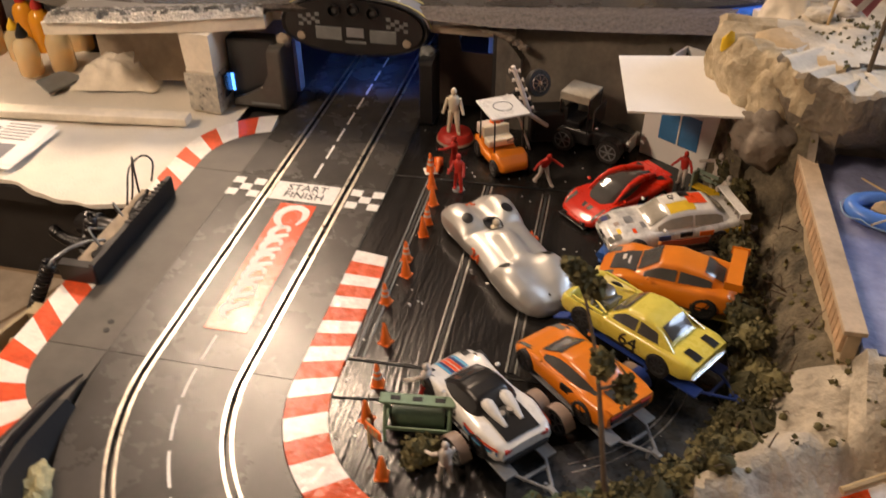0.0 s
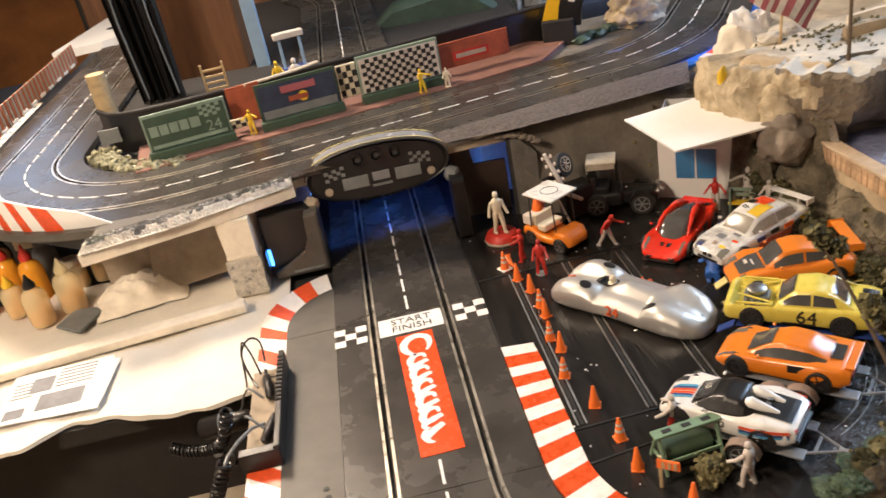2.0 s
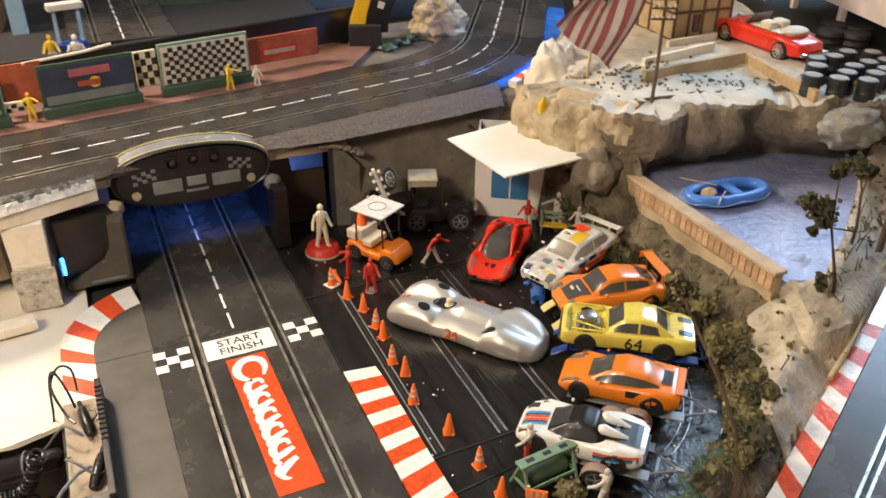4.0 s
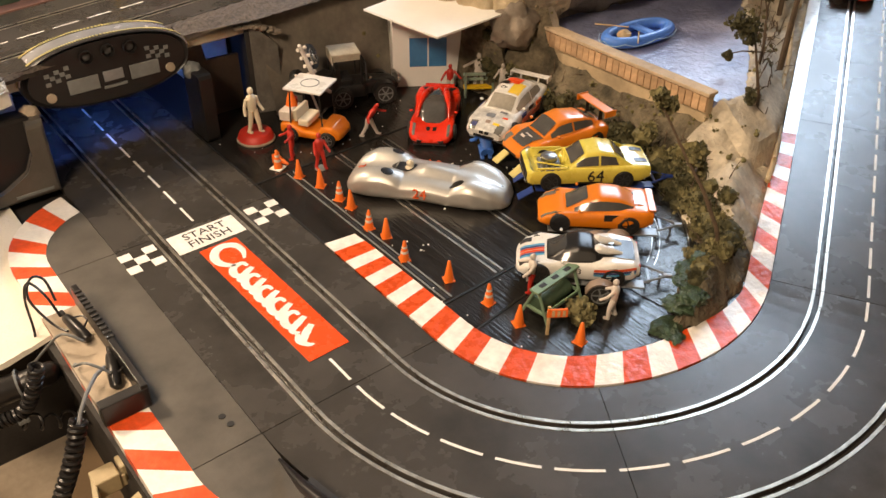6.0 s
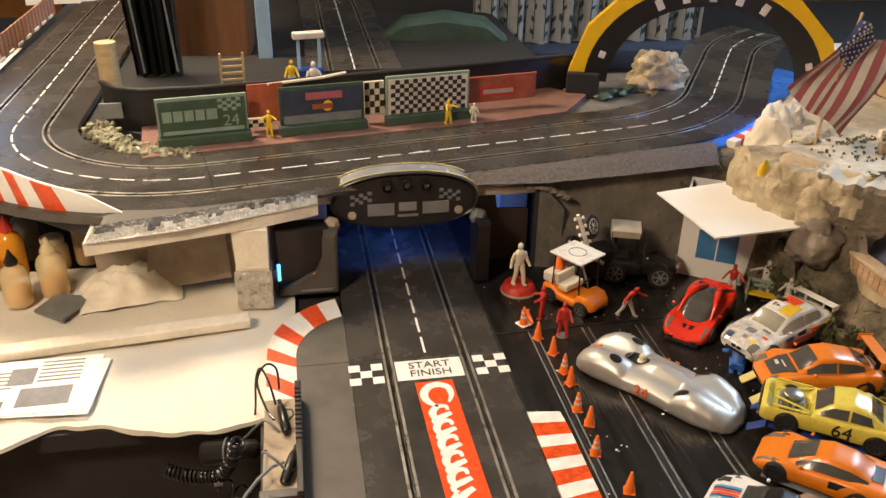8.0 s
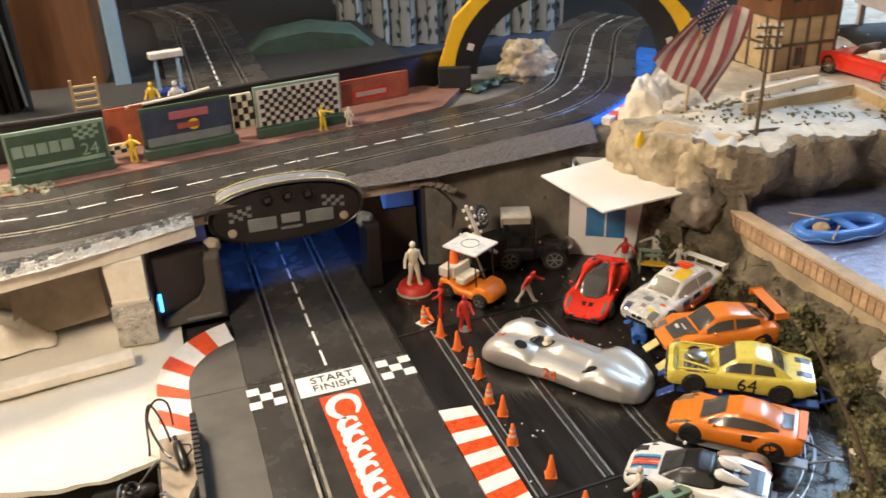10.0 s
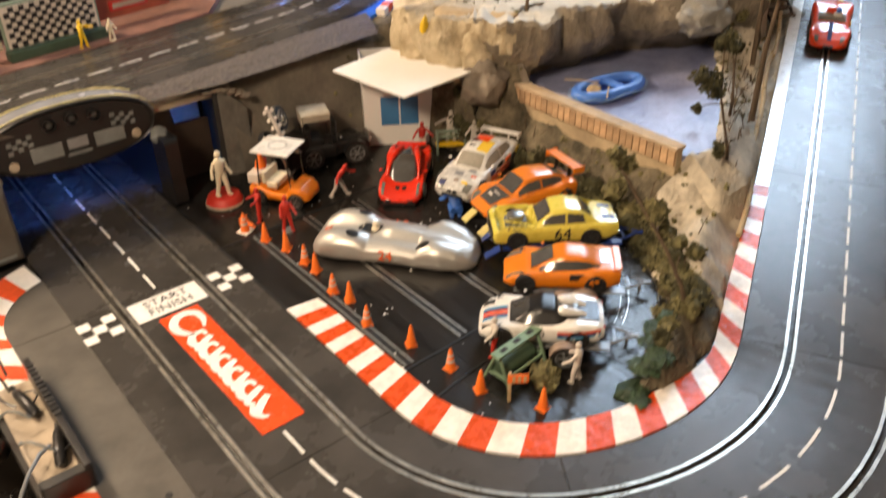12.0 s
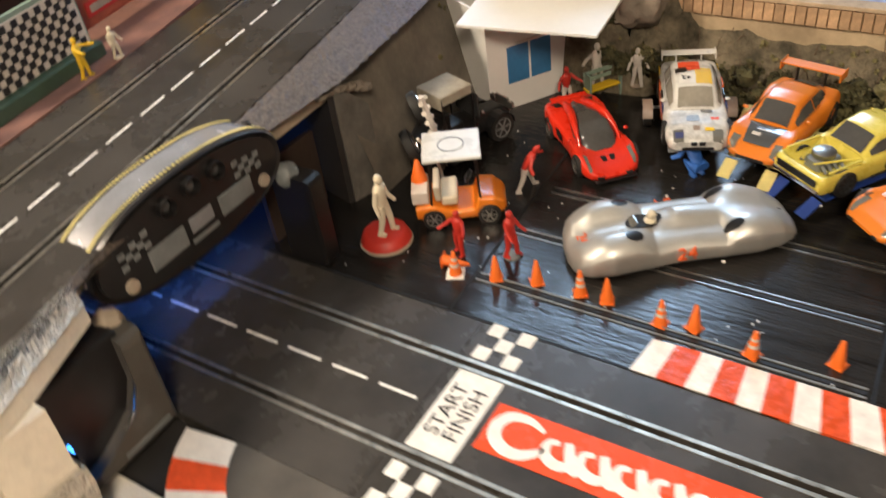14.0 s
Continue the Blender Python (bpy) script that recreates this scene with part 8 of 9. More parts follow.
single("cliff", bm, [M_CLIFF, M_OCHRE, M_SNOW], "rough grey-brown plaster cliff hanging over the pond", "cliff", kind="structure", smooth=True)

# boulders
for k, (x, y, z, s, m2) in enumerate((
    (0.522, 0.095, 0.165, (0.04, 0.035, 0.045), M_OCHRE), (0.552, 0.055, 0.15, (0.035, 0.03, 0.05), M_OCHRE), (0.509, 0.14, 0.15, (0.035, 0.03, 0.05), M_OCHRE), (0.545, 0.035, 0.11, (0.03, 0.03, 0.04), M_ROCK),
    (0.575, 0.235, 0.17, (0.03, 0.026, 0.05), M_FOAM), (0.605, 0.27, 0.18, (0.025, 0.022, 0.055), M_CARD),
    (0.64, 0.215, 0.2, (0.016, 0.014, 0.012), M_SNOW), (0.61, 0.195, 0.2, (0.014, 0.012, 0.01), M_SNOW), (0.905, -0.088, 0.168, (0.052, 0.036, 0.036), M_PALEROCK), (0.915, -0.09, 0.16, (0.03, 0.02, 0.03), M_ROCK),
)):
    single("boulder", blob(bmesh.new(), (0, 0, 0), (s[0] * (0.9 if m2 is M_OCHRE else 1.25), s[1] * (0.85 if m2 is M_OCHRE else 1.0), s[2] * (0.75 if m2 is M_OCHRE else 0.9)), k + 3, 0.28, 1.5, 4), m2, "rounded tan plaster boulder" if m2 in (M_OCHRE, M_FOAM) else "rough grey boulder in the cliff" if m2 is M_ROCK else "lump of white plaster rock", "boulder", at(x, y, z, (-15 if x > 0.58 else -45) + 12 * (k % 3)), "boulders of the cliff", smooth=True)
single("yellow_patch", blob(bmesh.new(), (0, 0, 0), (0.006, 0.004, 0.013), 2, 0.3, 2, 2), M_FIGYELLOW, "yellow dab of sponge on the boulder", "sponge", at(0.496, 0.108, 0.185, 20) @ Matrix.Scale(1.5, 4), smooth=True)

# loose scatter on the banks
bm = bmesh.new()
for _ in range(1100):
    x, y = random.uniform(0.4, 1.15), random.uniform(-0.5, 0.25)
    if (within(HIGH, x, y) and random.random() < 0.96) or within(POND, x, y) or away(low_line, x, y)[0] < 0.15 or within(PARKIN, x, y):
        continue
    z = land(x, y)
    r = random.uniform(0.0012, 0.0042)
    if random.random() < 0.45:
        foliage(bm, (x, y, z + r), r * 2.2, 7, 0.003)
    else:
        bmesh.ops.create_icosphere(bm, subdivisions=1, radius=r, matrix=Matrix.Translation((x, y, z + r * 0.4)))
for a, b, n in (((0.66, 0.19), (0.79, 0.14), 26), ((0.68, 0.105), (0.865, 0.06), 34), ((0.6, 0.03), (0.72, 0.02), 20), ((0.6, 0.21), (0.66, 0.16), 14), ((0.8, 0.0), (0.93, -0.04), 18), ((0.62, 0.1), (0.9, 0.02), 36), ((0.6, 0.16), (0.7, 0.08), 34)):
    for _ in range(n):
        x, y = lerp2(a, b, random.random())
        x, y = x + random.gauss(0, 0.008 if n < 34 else 0.016), y + random.gauss(0, 0.008 if n < 34 else 0.014)
        foliage(bm, (x, y, land(x, y) + 0.002), 0.0055 if n < 34 else random.uniform(0.002, 0.0045), 12, 0.0022 if n < 34 else 0.0016)
single("bank_scatter", bm, M_MOSS, "moss crumbs and grit scattered over the banks", "scatter", kind="stuff")

# pale edge strip beside the climbing straight, where the kerb ends
strip_rows = [(q, l) for row, p in LOWER[6:10] for q, l in row if q.x > 0.71]
part("edge_strip", rings(bmesh.new(), [[q + l * d + Vector((0, 0, z)) for d, z in ((0.0995, -0.009), (0.0995, 0.0006), (0.118, 0.001), (0.119, -0.009))] for q, l in strip_rows]), M_WHITEP, border, "white edge strip of the climbing straight")

# dry stalks and fallen twigs among the brush
random.seed(77)
bm = bmesh.new()
for k in range(260):
    if k % 2:
        x, y = along([(0.56, 0.0), (0.55, -0.2), (0.54, -0.3), (0.5, -0.37), (0.42, -0.43)], random.random() * 0.5)
        x, y = x + random.gauss(0, 0.014), y + random.gauss(0, 0.01)
    else:
        x, y = along([(0.62, -0.36), (0.72, -0.3), (0.85, -0.22), (1.0, -0.14)], random.random() * 0.45)
        x, y = x + random.gauss(0, 0.02), y + random.gauss(0, 0.018)
    if within(POND, x, y) or away(low_line, x, y)[0] < 0.145:
        continue
    z, a, l, lean = land(x, y), random.uniform(0, 6.28), random.uniform(0.01, 0.032), random.uniform(0.15, 1.0)
    p = Vector((x, y, z - 0.001))
    d = Vector((math.cos(a) * lean, math.sin(a) * lean, 1.05 - lean)).normalized() * l
    tube(bm, [p, p + d * 0.6 + Vector((0, 0, 0.003)), p + d], [0.0008, 0.0006, 0.0003], 4)
single("dry_twigs", bm, M_BARK, "dry stalks and fallen twigs scattered through the brush", "twigs", kind="stuff")

# rail fence along the climbing straight
fence = thing("twig_fence", "rustic twig rail fence along the track edge", "fence")
fr = [(q + l * (max(kerb_in(q), 0.118 + 0.012 * smooth(0.7, 0.9, q.x)) + 0.003 + 0.003 * math.sin(k * 0.9)) + Vector((0, 0, 0.01 + 0.003 * math.sin(k * 1.3)))) for k, (q, l) in enumerate([s for row, p in LOWER[6:10] for s in row]) if q.x > 0.62]
part("rail", tube(bmesh.new(), fr, 0.0034, 8), M_WOOD, fence, smooth=True)
for p in fr[1::3]:
    part("post", tube(bmesh.new(), [p + Vector((0, 0, -0.026)), p + Vector((0, 0, 0.006))], 0.0018, 6), M_WOOD, fence)
steps = thing("wooden_steps", "dark wooden steps climbing the bank", "steps", at(1.19, -0.06, 0.1, -20))
for k in range(7):
    part("tread", boxed((0, 0.012 * k, 0.01 * k), (0.05, 0.012, 0.003), 0.0005), M_BARK, steps)
for s in (-1, 1):
    part("stringer", tube(bmesh.new(), [(s * 0.026, -0.006, -0.01), (s * 0.026, 0.08, 0.066)], 0.0024, 6), M_BLACK_MATT, steps)

# ---------------------------------------------------------------- village on the plateau
def low_wall(a, b, z, h, material, label, t=0.008):
    return single("low_wall", wall_panel(a, b, h, t), material, label, "low wall", at(0, 0, z), "low walls on the plateau")


low_wall((0.721, 0.174), (0.888, 0.204), 0.198, 0.016, M_FOAM, "low plaster garden wall on the plateau")
low_wall((0.677, 0.113), (0.888, 0.13), 0.198, 0.02, M_TAN, "tan plaster garden wall on the plateau")
low_wall((0.888, 0.13), (0.858, -0.05), 0.198, 0.018, M_WOOD, "wooden edging board on the plateau")
low_wall((0.829, 0.252), (0.94, 0.26), 0.198, 0.012, M_FOAM, "low plaster step along the timber house")
house = thing("timber_house", "tan half-timbered model house with a dark brown upper storey", "house", at(0.853, 0.277, 0.2, -1.5) @ Matrix.Scale(0.94, 4))
part("wall", boxed((0.064, 0.058, 0.05), (0.128, 0.116, 0.1), 0.001), M_STUCCO, house)
part("upper_wall", boxed((0.064, 0.058, 0.145), (0.134, 0.122, 0.09), 0.001), M_DARKWOOD, house)
part("roof", rings(bmesh.new(), [[(-0.01, y, z) for y, z in ((-0.012, 0.188), (0.058, 0.24), (0.128, 0.188))], [(0.138, y, z) for y, z in ((-0.012, 0.188), (0.058, 0.24), (0.128, 0.188))]]), M_BLACK_MATT, house)
for x in (0.0, 0.032, 0.064, 0.096, 0.128):
    part("timber", boxed((x, -0.001, 0.05), (0.004, 0.004, 0.1)), M_BARK, house)
for z in (0.0, 0.05, 0.099):
    part("timber", boxed((0.064, -0.0012, z + 0.002), (0.13, 0.004, 0.004)), M_BARK, house)
    part("timber", boxed((-0.0012, 0.058, z + 0.002), (0.004, 0.118, 0.004)), M_BARK, house)
for y in (0.03, 0.075, 0.112):
    part("timber", boxed((-0.001, y, 0.05), (0.004, 0.004, 0.1)), M_BARK, house)
for x, z, w, h in ((0.05, 0.03, 0.014, 0.032), (0.03, 0.14, 0.014, 0.024), (0.06, 0.14, 0.014, 0.024), (0.1, 0.14, 0.014, 0.024)):
    pw = part("window", boxed((x, -0.002, z), (w, 0.004, h)), M_GLASS, house)
    part("window_frame", boxed((x, -0.0035, z), (0.0016, 0.003, h)), M_BARK, pw)
for y in (0.03, 0.085):
    pw = part("window", boxed((-0.004, y, 0.14), (0.004, 0.014, 0.024)), M_GLASS, house)
    part("window_frame", boxed((-0.0055, y, 0.14), (0.003, 0.0016, 0.024)), M_BARK, pw)
pole = thing("telegraph_pole", "brown telegraph pole with insulator arms on the plateau", "telegraph pole", at(0.637, 0.04, 0.195))
part("mast", tube(bmesh.new(), [(0, 0, -0.01), (0.001, 0, 0.075), (0, 0, 0.155)], [0.0028, 0.0024, 0.002], 8), M_BARK, pole, smooth=True)
for z in (0.125, 0.14, 0.152):
    part("arm", boxed((0, 0, z), (0.034, 0.003, 0.003), 0.0005, at(0, 0, 0, -25)), M_BARK, pole)
    for k in range(5):
        part("insulator", lathe(bmesh.new(), [(0.0016, 0.0), (0.002, 0.002), (0.001, 0.005)], 8, at(0, 0, 0, -25) @ at(-0.015 + 0.0075 * k, 0, z + 0.001)), M_FIGWHITE, pole)
flag = thing("flag", "striped flag with a starred blue corner on a wooden stick", "flag", at(0.616, 0.18, 0.198))
part("stick", tube(bmesh.new(), [(0, 0, -0.01), (0.006, 0.002, 0.06), (0.03, 0.003, 0.19)], 0.0022, 8), M_WOOD, flag, smooth=True)
FTL, FTR, FBR, FBL = Vector((0.02, -0.004, 0.182)), Vector((0.094, -0.004, 0.136)), Vector((0.04, -0.004, 0.01)), Vector((-0.066, -0.004, 0.082))


def on_flag(u, v):
    """A point of the flag: u across the stripes, v from the hoist down to the free edge."""
    p = FTL.lerp(FTR, u).lerp(FBL.lerp(FBR, u), v)
    return p + Vector((0.004 * math.sin(u * 7 + 1), -0.009 * math.sin(v * 4.2 + u * 6.5) - 0.004 * math.sin(u * 15 + v * 3), 0.004 * math.sin(u * 9 + v * 2)))


for k in range(13):
    v0 = 0.4 if k < 7 else 0.0
    part("stripe", ribbon(bmesh.new(), [on_flag(k / 13, v0 + (1 - v0) * j / 14) for j in range(15)], [on_flag((k + 1) / 13, v0 + (1 - v0) * j / 14) for j in range(15)]), M_FLAGRED if k % 2 == 0 else M_FIGWHITE, flag)
bm = bmesh.new()
rows = [[bm.verts.new(on_flag(7 / 13 * i / 8, 0.4 * j / 6)) for i in range(9)] for j in range(7)]
for a, b in zip(rows, rows[1:]):
    for i in range(8):
        bm.faces.new((a[i], a[i + 1], b[i + 1], b[i]))
part("canton", bm, M_FLAGBLUE, flag)
bm = bmesh.new()
for j in range(9):
    for i in range(6 if j % 2 == 0 else 5):
        p = on_flag(7 / 13 * (i + (0.5 if j % 2 == 0 else 1.0)) / 6, 0.4 * (j + 0.5) / 9) + Vector((0, -0.0016, 0))
        lathe(bm, [(0.0019, 0.0), (0.0017, 0.0006)], 6, Matrix.Translation(p) @ Matrix.Rotation(radians(90), 4, "X"))
part("stars", bm, M_FIGWHITE, flag)

roadster = thing("roadster", "red model convertible with a cream interior parked on the plateau", "model car", at(0.984, 0.188, 0.199, 92) @ Matrix.Diagonal((1.38, 1.38, 1.45, 1)))
rl = 0.155
sh = Shell(rl, [(-0.5, 0.012, 0.011, 0.0165, 0.0175), (-0.44, 0.0215, 0.008, 0.0225, 0.0245), (-0.26, 0.0262, 0.006, 0.0265, 0.0275), (-0.05, 0.0255, 0.006, 0.026, 0.0268), (0.14, 0.0255, 0.006, 0.0262, 0.0272), (0.32, 0.026, 0.0065, 0.0262, 0.0255), (0.44, 0.0225, 0.0075, 0.0215, 0.021), (0.5, 0.013, 0.01, 0.0155, 0.016)])
part("body", sh.mesh(), M_RED, roadster, smooth=True)
part("interior", sh.decal(-0.24 * rl, 0.1 * rl, -0.0185, 0.0185, 0.0007), M_CREAM, roadster)
for s in (-1, 1):
    part("seat", boxed((-0.06 * rl, s * 0.0095, 0.0305), (0.018, 0.015, 0.01), 0.003), M_CREAM, roadster)
part("folded_hood", blob(bmesh.new(), (-0.27 * rl, 0, 0.0295), (0.013, 0.019, 0.006), 2, 0.1, 2, 3), M_CREAM, roadster, smooth=True)
part("windscreen", rings(bmesh.new(), [[(0.14 * rl, -0.019, 0.0268), (0.14 * rl, 0.019, 0.0268), (0.085 * rl, 0.016, 0.039), (0.085 * rl, -0.016, 0.039)], [(0.13 * rl, -0.019, 0.0268), (0.13 * rl, 0.019, 0.0268), (0.075 * rl, 0.016, 0.039), (0.075 * rl, -0.016, 0.039)]]), M_GLASS_L, roadster)
wheel_set(roadster, (0.3 * rl, -0.29 * rl), 0.0255, 0.0112, 0.007, M_CHROME, 10)
part("bumper", boxed((-0.49 * rl, 0, 0.0125), (0.005, 0.044, 0.004), 0.0015), M_CHROME, roadster)
part("bumper", boxed((0.49 * rl, 0, 0.0125), (0.005, 0.044, 0.004), 0.0015), M_CHROME, roadster)
pair(roadster, "headlight", 0.44 * rl, 0.0175, 0.0205, (0.005, 0.006, 0.006), M_GLASS_L)

barrel = thing("oil_drum", "dark oil drum with a pale lid stacked beside others", "oil drum", at(0.906, 0.0, 0.2) @ Matrix.Scale(0.93, 4), "oil drums on the plateau")
part("shell", lathe(bmesh.new(), [(0.0165, 0.0), (0.0168, 0.001), (0.0162, 0.0125), (0.0168, 0.0132), (0.0162, 0.014), (0.0162, 0.0262), (0.0168, 0.0272), (0.0168, 0.036), (0.016, 0.0368)], 18), M_DRUM, barrel, smooth=True)
part("lid", lathe(bmesh.new(), [(0.0135, 0.0366), (0.0135, 0.0374), (0.001, 0.0376)], 18), M_PALEROCK, barrel)
random.seed(5)
for x, y in ((0.974, 0.031), (0.872, -0.026), (0.93, -0.036), (0.964, -0.018), (0.966, -0.056), (0.897, -0.052), (0.93, -0.075), (1.012, 0.04), (1.046, 0.022), (1.0, -0.012), (0.998, -0.048), (1.034, -0.016), (0.94, 0.034), (1.03, -0.052)):
    copy_thing(barrel, at(x, y, 0.2, random.uniform(0, 360)) @ Matrix.Scale(0.93, 4))
garage = thing("garage_building", "open pink-white garage with pillars and a grey-blue side wall", "garage", at(1.133, 0.046, 0.198, 75))
part("side_wall", boxed((-0.002, -0.12, 0.043), (0.008, 0.24, 0.086)), M_GREYBLUE, garage)
part("upper_panel", boxed((-0.0075, -0.12, 0.074), (0.003, 0.24, 0.024)), M_PINKWHITE, garage)
part("back_wall", boxed((0.25, -0.236, 0.07), (0.5, 0.008, 0.14)), M_GREYBLUE, garage)
part("fascia", boxed((0.25, 0.0, 0.096), (0.51, 0.008, 0.1), 0.001), M_PINKWHITE, garage)
part("roof", boxed((0.25, -0.12, 0.149), (0.51, 0.24, 0.006)), M_SNOW, garage)
for x in (0.004, 0.17, 0.33, 0.48):
    part("pillar", boxed((x, -0.001, 0.024), (0.011, 0.012, 0.048), 0.001), M_PINKWHITE, garage)
for z in (0.122, 0.109):
    part("sign_bar", boxed((0.055, 0.0048, z), (0.085, 0.0016, 0.007)), M_REDBRICK, garage)
single("garage_floor", boxed((0, 0, 0), (0.48, 0.34, 0.01)), M_SLOT, "black yard floor in the garage", "slab", at(1.28, 0.26, 0.1985, 75))
for k, (x, y, z) in enumerate(((1.1, 0.16, 0.2), (1.13, 0.13, 0.2), (1.14, 0.19, 0.2), (1.17, 0.16, 0.2))):
    for j in range(2):
        single("tyre", lathe(bmesh.new(), [(0.012, 0.0), (0.022, 0.0), (0.0245, 0.006), (0.022, 0.012), (0.012, 0.012)], 18), M_RUBBER, "dark tyre stacked in the garage yard", "tyre", at(x + 0.002 * j, y, z + 0.0122 * j, 20 * k), "tyres in the yard", smooth=True)
doll("marshal_doll", "red toy figure beside a large tyre near the track", 1.36, 0.1, land(1.36, 0.1), 0.05, M_FIGRED, M_FIGWHITE, 0, ((20, 20), (20, 20)), "marshal figures")
single("large_tyre", lathe(bmesh.new(), [(0.012, -0.008), (0.024, -0.008), (0.027, 0.0), (0.024, 0.008), (0.012, 0.008)], 20, Matrix.Rotation(radians(60), 4, "X")), M_RUBBER, "large dark tyre leaning by the track edge", "tyre", at(1.34, 0.06, land(1.34, 0.06) + 0.024, 30), smooth=True)
doll("marshal_doll", "red and white toy figure at the top of the steps", 1.13, -0.03, land(1.13, -0.03), 0.05, M_FIGWHITE, M_FIGRED, 0, ((20, 20), (20, 20)), "marshal figures")

# striped border strip and white plaster block behind the flag
strip = thing("striped_border", "low red and white striped border beside the blue water", "border strip", at(0.551, 0.302, 0.15, 36.3))
for k in range(8):
    part("stripe", boxed((0.0115 + 0.0228 * k, 0.0, 0.003), (0.0222, 0.016, 0.012), 0.001), M_KRED if k % 2 else M_KWHITE, strip)
single("plaster_block", blob(bmesh.new(), (0, 0, 0.03), (0.026, 0.02, 0.042), 5, 0.3, 1.6, 4), M_WHITE, "upright white plaster block beside the flag", "block", at(0.63, 0.272, 0.15, 20), smooth=True)


# ---------------------------------------------------------------- back side of the upper track
pave = single("pavement_red", prism(bmesh.new(), [(-0.38, 0.355), (-0.2, 0.387), (0.0, 0.422), (0.2, 0.457), (0.33, 0.49), (0.4, 0.585), (0.34, 0.64), (0.1, 0.6), (-0.15, 0.555), (-0.4, 0.5)], 0.139, 0.1565), M_PAVE_RED, "reddish pavement behind the upper track", "pavement", kind="structure")
wall_pts = [(-0.45, 0.61), (-0.468, 0.565), (-0.44, 0.525), (-0.4, 0.505), (-0.3, 0.51), (-0.14, 0.538), (0.02, 0.57), (0.2, 0.605), (0.35, 0.64), (0.43, 0.66)]
barrier = thing("rear_barrier", "long black curved plastic barrier behind the boards", "barrier")
bm = bmesh.new()
dense = [along(wall_pts, total(wall_pts) * k / 60) for k in range(61)]
rings(bm, [[(x, y, 0.145), (x, y, 0.214), (x + 0.004, y + 0.005, 0.214), (x + 0.004, y + 0.005, 0.145)] for x, y in dense])
part("wall", bm, M_BLACK, barrier, smooth=True)
part("top_rail", tube(bmesh.new(), [(x, y + 0.002, 0.216) for x, y in dense], 0.0042, 8), M_BLACK_MATT, barrier, smooth=True)
part("patch", boxed((-0.446, 0.512, 0.182), (0.036, 0.004, 0.026), 0.0005, at(0, 0, 0, 0)), M_GREYPL, barrier, "pale worn sticker")
bm = bmesh.new()
for k in range(170):
    a, r = random.uniform(195, 262), random.uniform(0.2, 0.235) if k % 3 else random.uniform(0.19, 0.24)
    x, y = -0.275 + 1.0 * 0.21 * math.cos(radians(a)) * r / 0.22, 0.585 + 0.225 * math.sin(radians(a)) * r / 0.22
    blob(bm, (x, y, 0.154 + random.uniform(-0.002, 0.004)), [random.uniform(0.0035, 0.0075) for _ in range(3)], k, 0.7, 2.0, 1)
single("gravel_heap", bm, mat("moss_gravel", (0.2, 0.19, 0.1), 0.85, var=0.4, scale=60, bump=0.5, col2=(0.42, 0.4, 0.27)), "heap of mossy pale gravel inside the left bend", "gravel", kind="stuff")


def board(a, b, h, z, label, frame_m, face_m, base=True):
    """A trackside advertising board on a green trough."""
    dx, dy = b[0] - a[0], b[1] - a[1]
    l = math.hypot(dx, dy)
    t = thing("advert_board", label, "advertising board", at(a[0], a[1], z, math.degrees(math.atan2(dy, dx))), "boards along the upper track")
    if base:
        part("trough", boxed((l / 2, -0.004, 0.008), (l + 0.006, 0.018, 0.016), 0.002), M_GREEN, t)
    part("panel", boxed((l / 2, 0.002, 0.014 + (h - 0.014) / 2), (l, 0.005, h - 0.014), 0.0006), frame_m, t)
    part("face", boxed((l / 2, -0.0012, 0.016 + (h - 0.02) / 2), (l - 0.007, 0.002, h - 0.022)), face_m, t)
    return t, l


t, l = board((-0.358, 0.4), (-0.222, 0.423), 0.076, 0.156, "green trackside board with pale bars and checks", M_GREEN_L, M_GREEN)
part("bar", boxed((l * 0.36, -0.0026, 0.047), (l * 0.6, 0.0012, 0.017)), M_GREEN_L, t)
part("number", letters("24", 0.026, Matrix.Translation((l * 0.81, -0.003, 0.034)) @ Matrix.Rotation(radians(90), 4, "X")), M_GREEN_L, t)
for k in range(4):
    part("bar_gap", boxed((l * (0.17 + 0.12 * k), -0.0034, 0.047), (0.0025, 0.0008, 0.017)), M_GREEN, t)
for i in range(5):
    for j in range(4):
        if (i + j) % 2 == 0:
            part("check", boxed((l * 0.7 + 0.007 * i, -0.0028, 0.068 - 0.005 * j), (0.007, 0.001, 0.005)), M_GREEN_L, t)
part("lower_band", boxed((l * 0.5, -0.0028, 0.021), (l * 0.9, 0.001, 0.006)), M_GREEN_L, t)
t, l = board((-0.172, 0.433), (-0.034, 0.456), 0.078, 0.156, "dark trackside board with a purple and red sun design", M_GREEN, M_NAVY)
part("band", boxed((l * 0.5, -0.0028, 0.024), (l * 0.92, 0.0012, 0.014)), M_GREYPL, t)
part("shape", lathe(bmesh.new(), [(0.009, 0.0), (0.0085, 0.0012)], 16, Matrix.Translation((l * 0.56, -0.0022, 0.043)) @ Matrix.Rotation(radians(90), 4, "X")), M_FIGYELLOW, t)
part("shape", boxed((l * 0.5, -0.003, 0.043), (0.034, 0.0014, 0.009), 0.0004), M_REDBRICK, t)
part("shape", boxed((l * 0.52, -0.003, 0.061), (0.06, 0.0014, 0.012), 0.0004), M_FLAGRED, t)
t, l = board((0.004, 0.463), (0.15, 0.487), 0.082, 0.156, "black and white checkered trackside board on a green trough", M_GREEN_L, M_FIGWHITE)
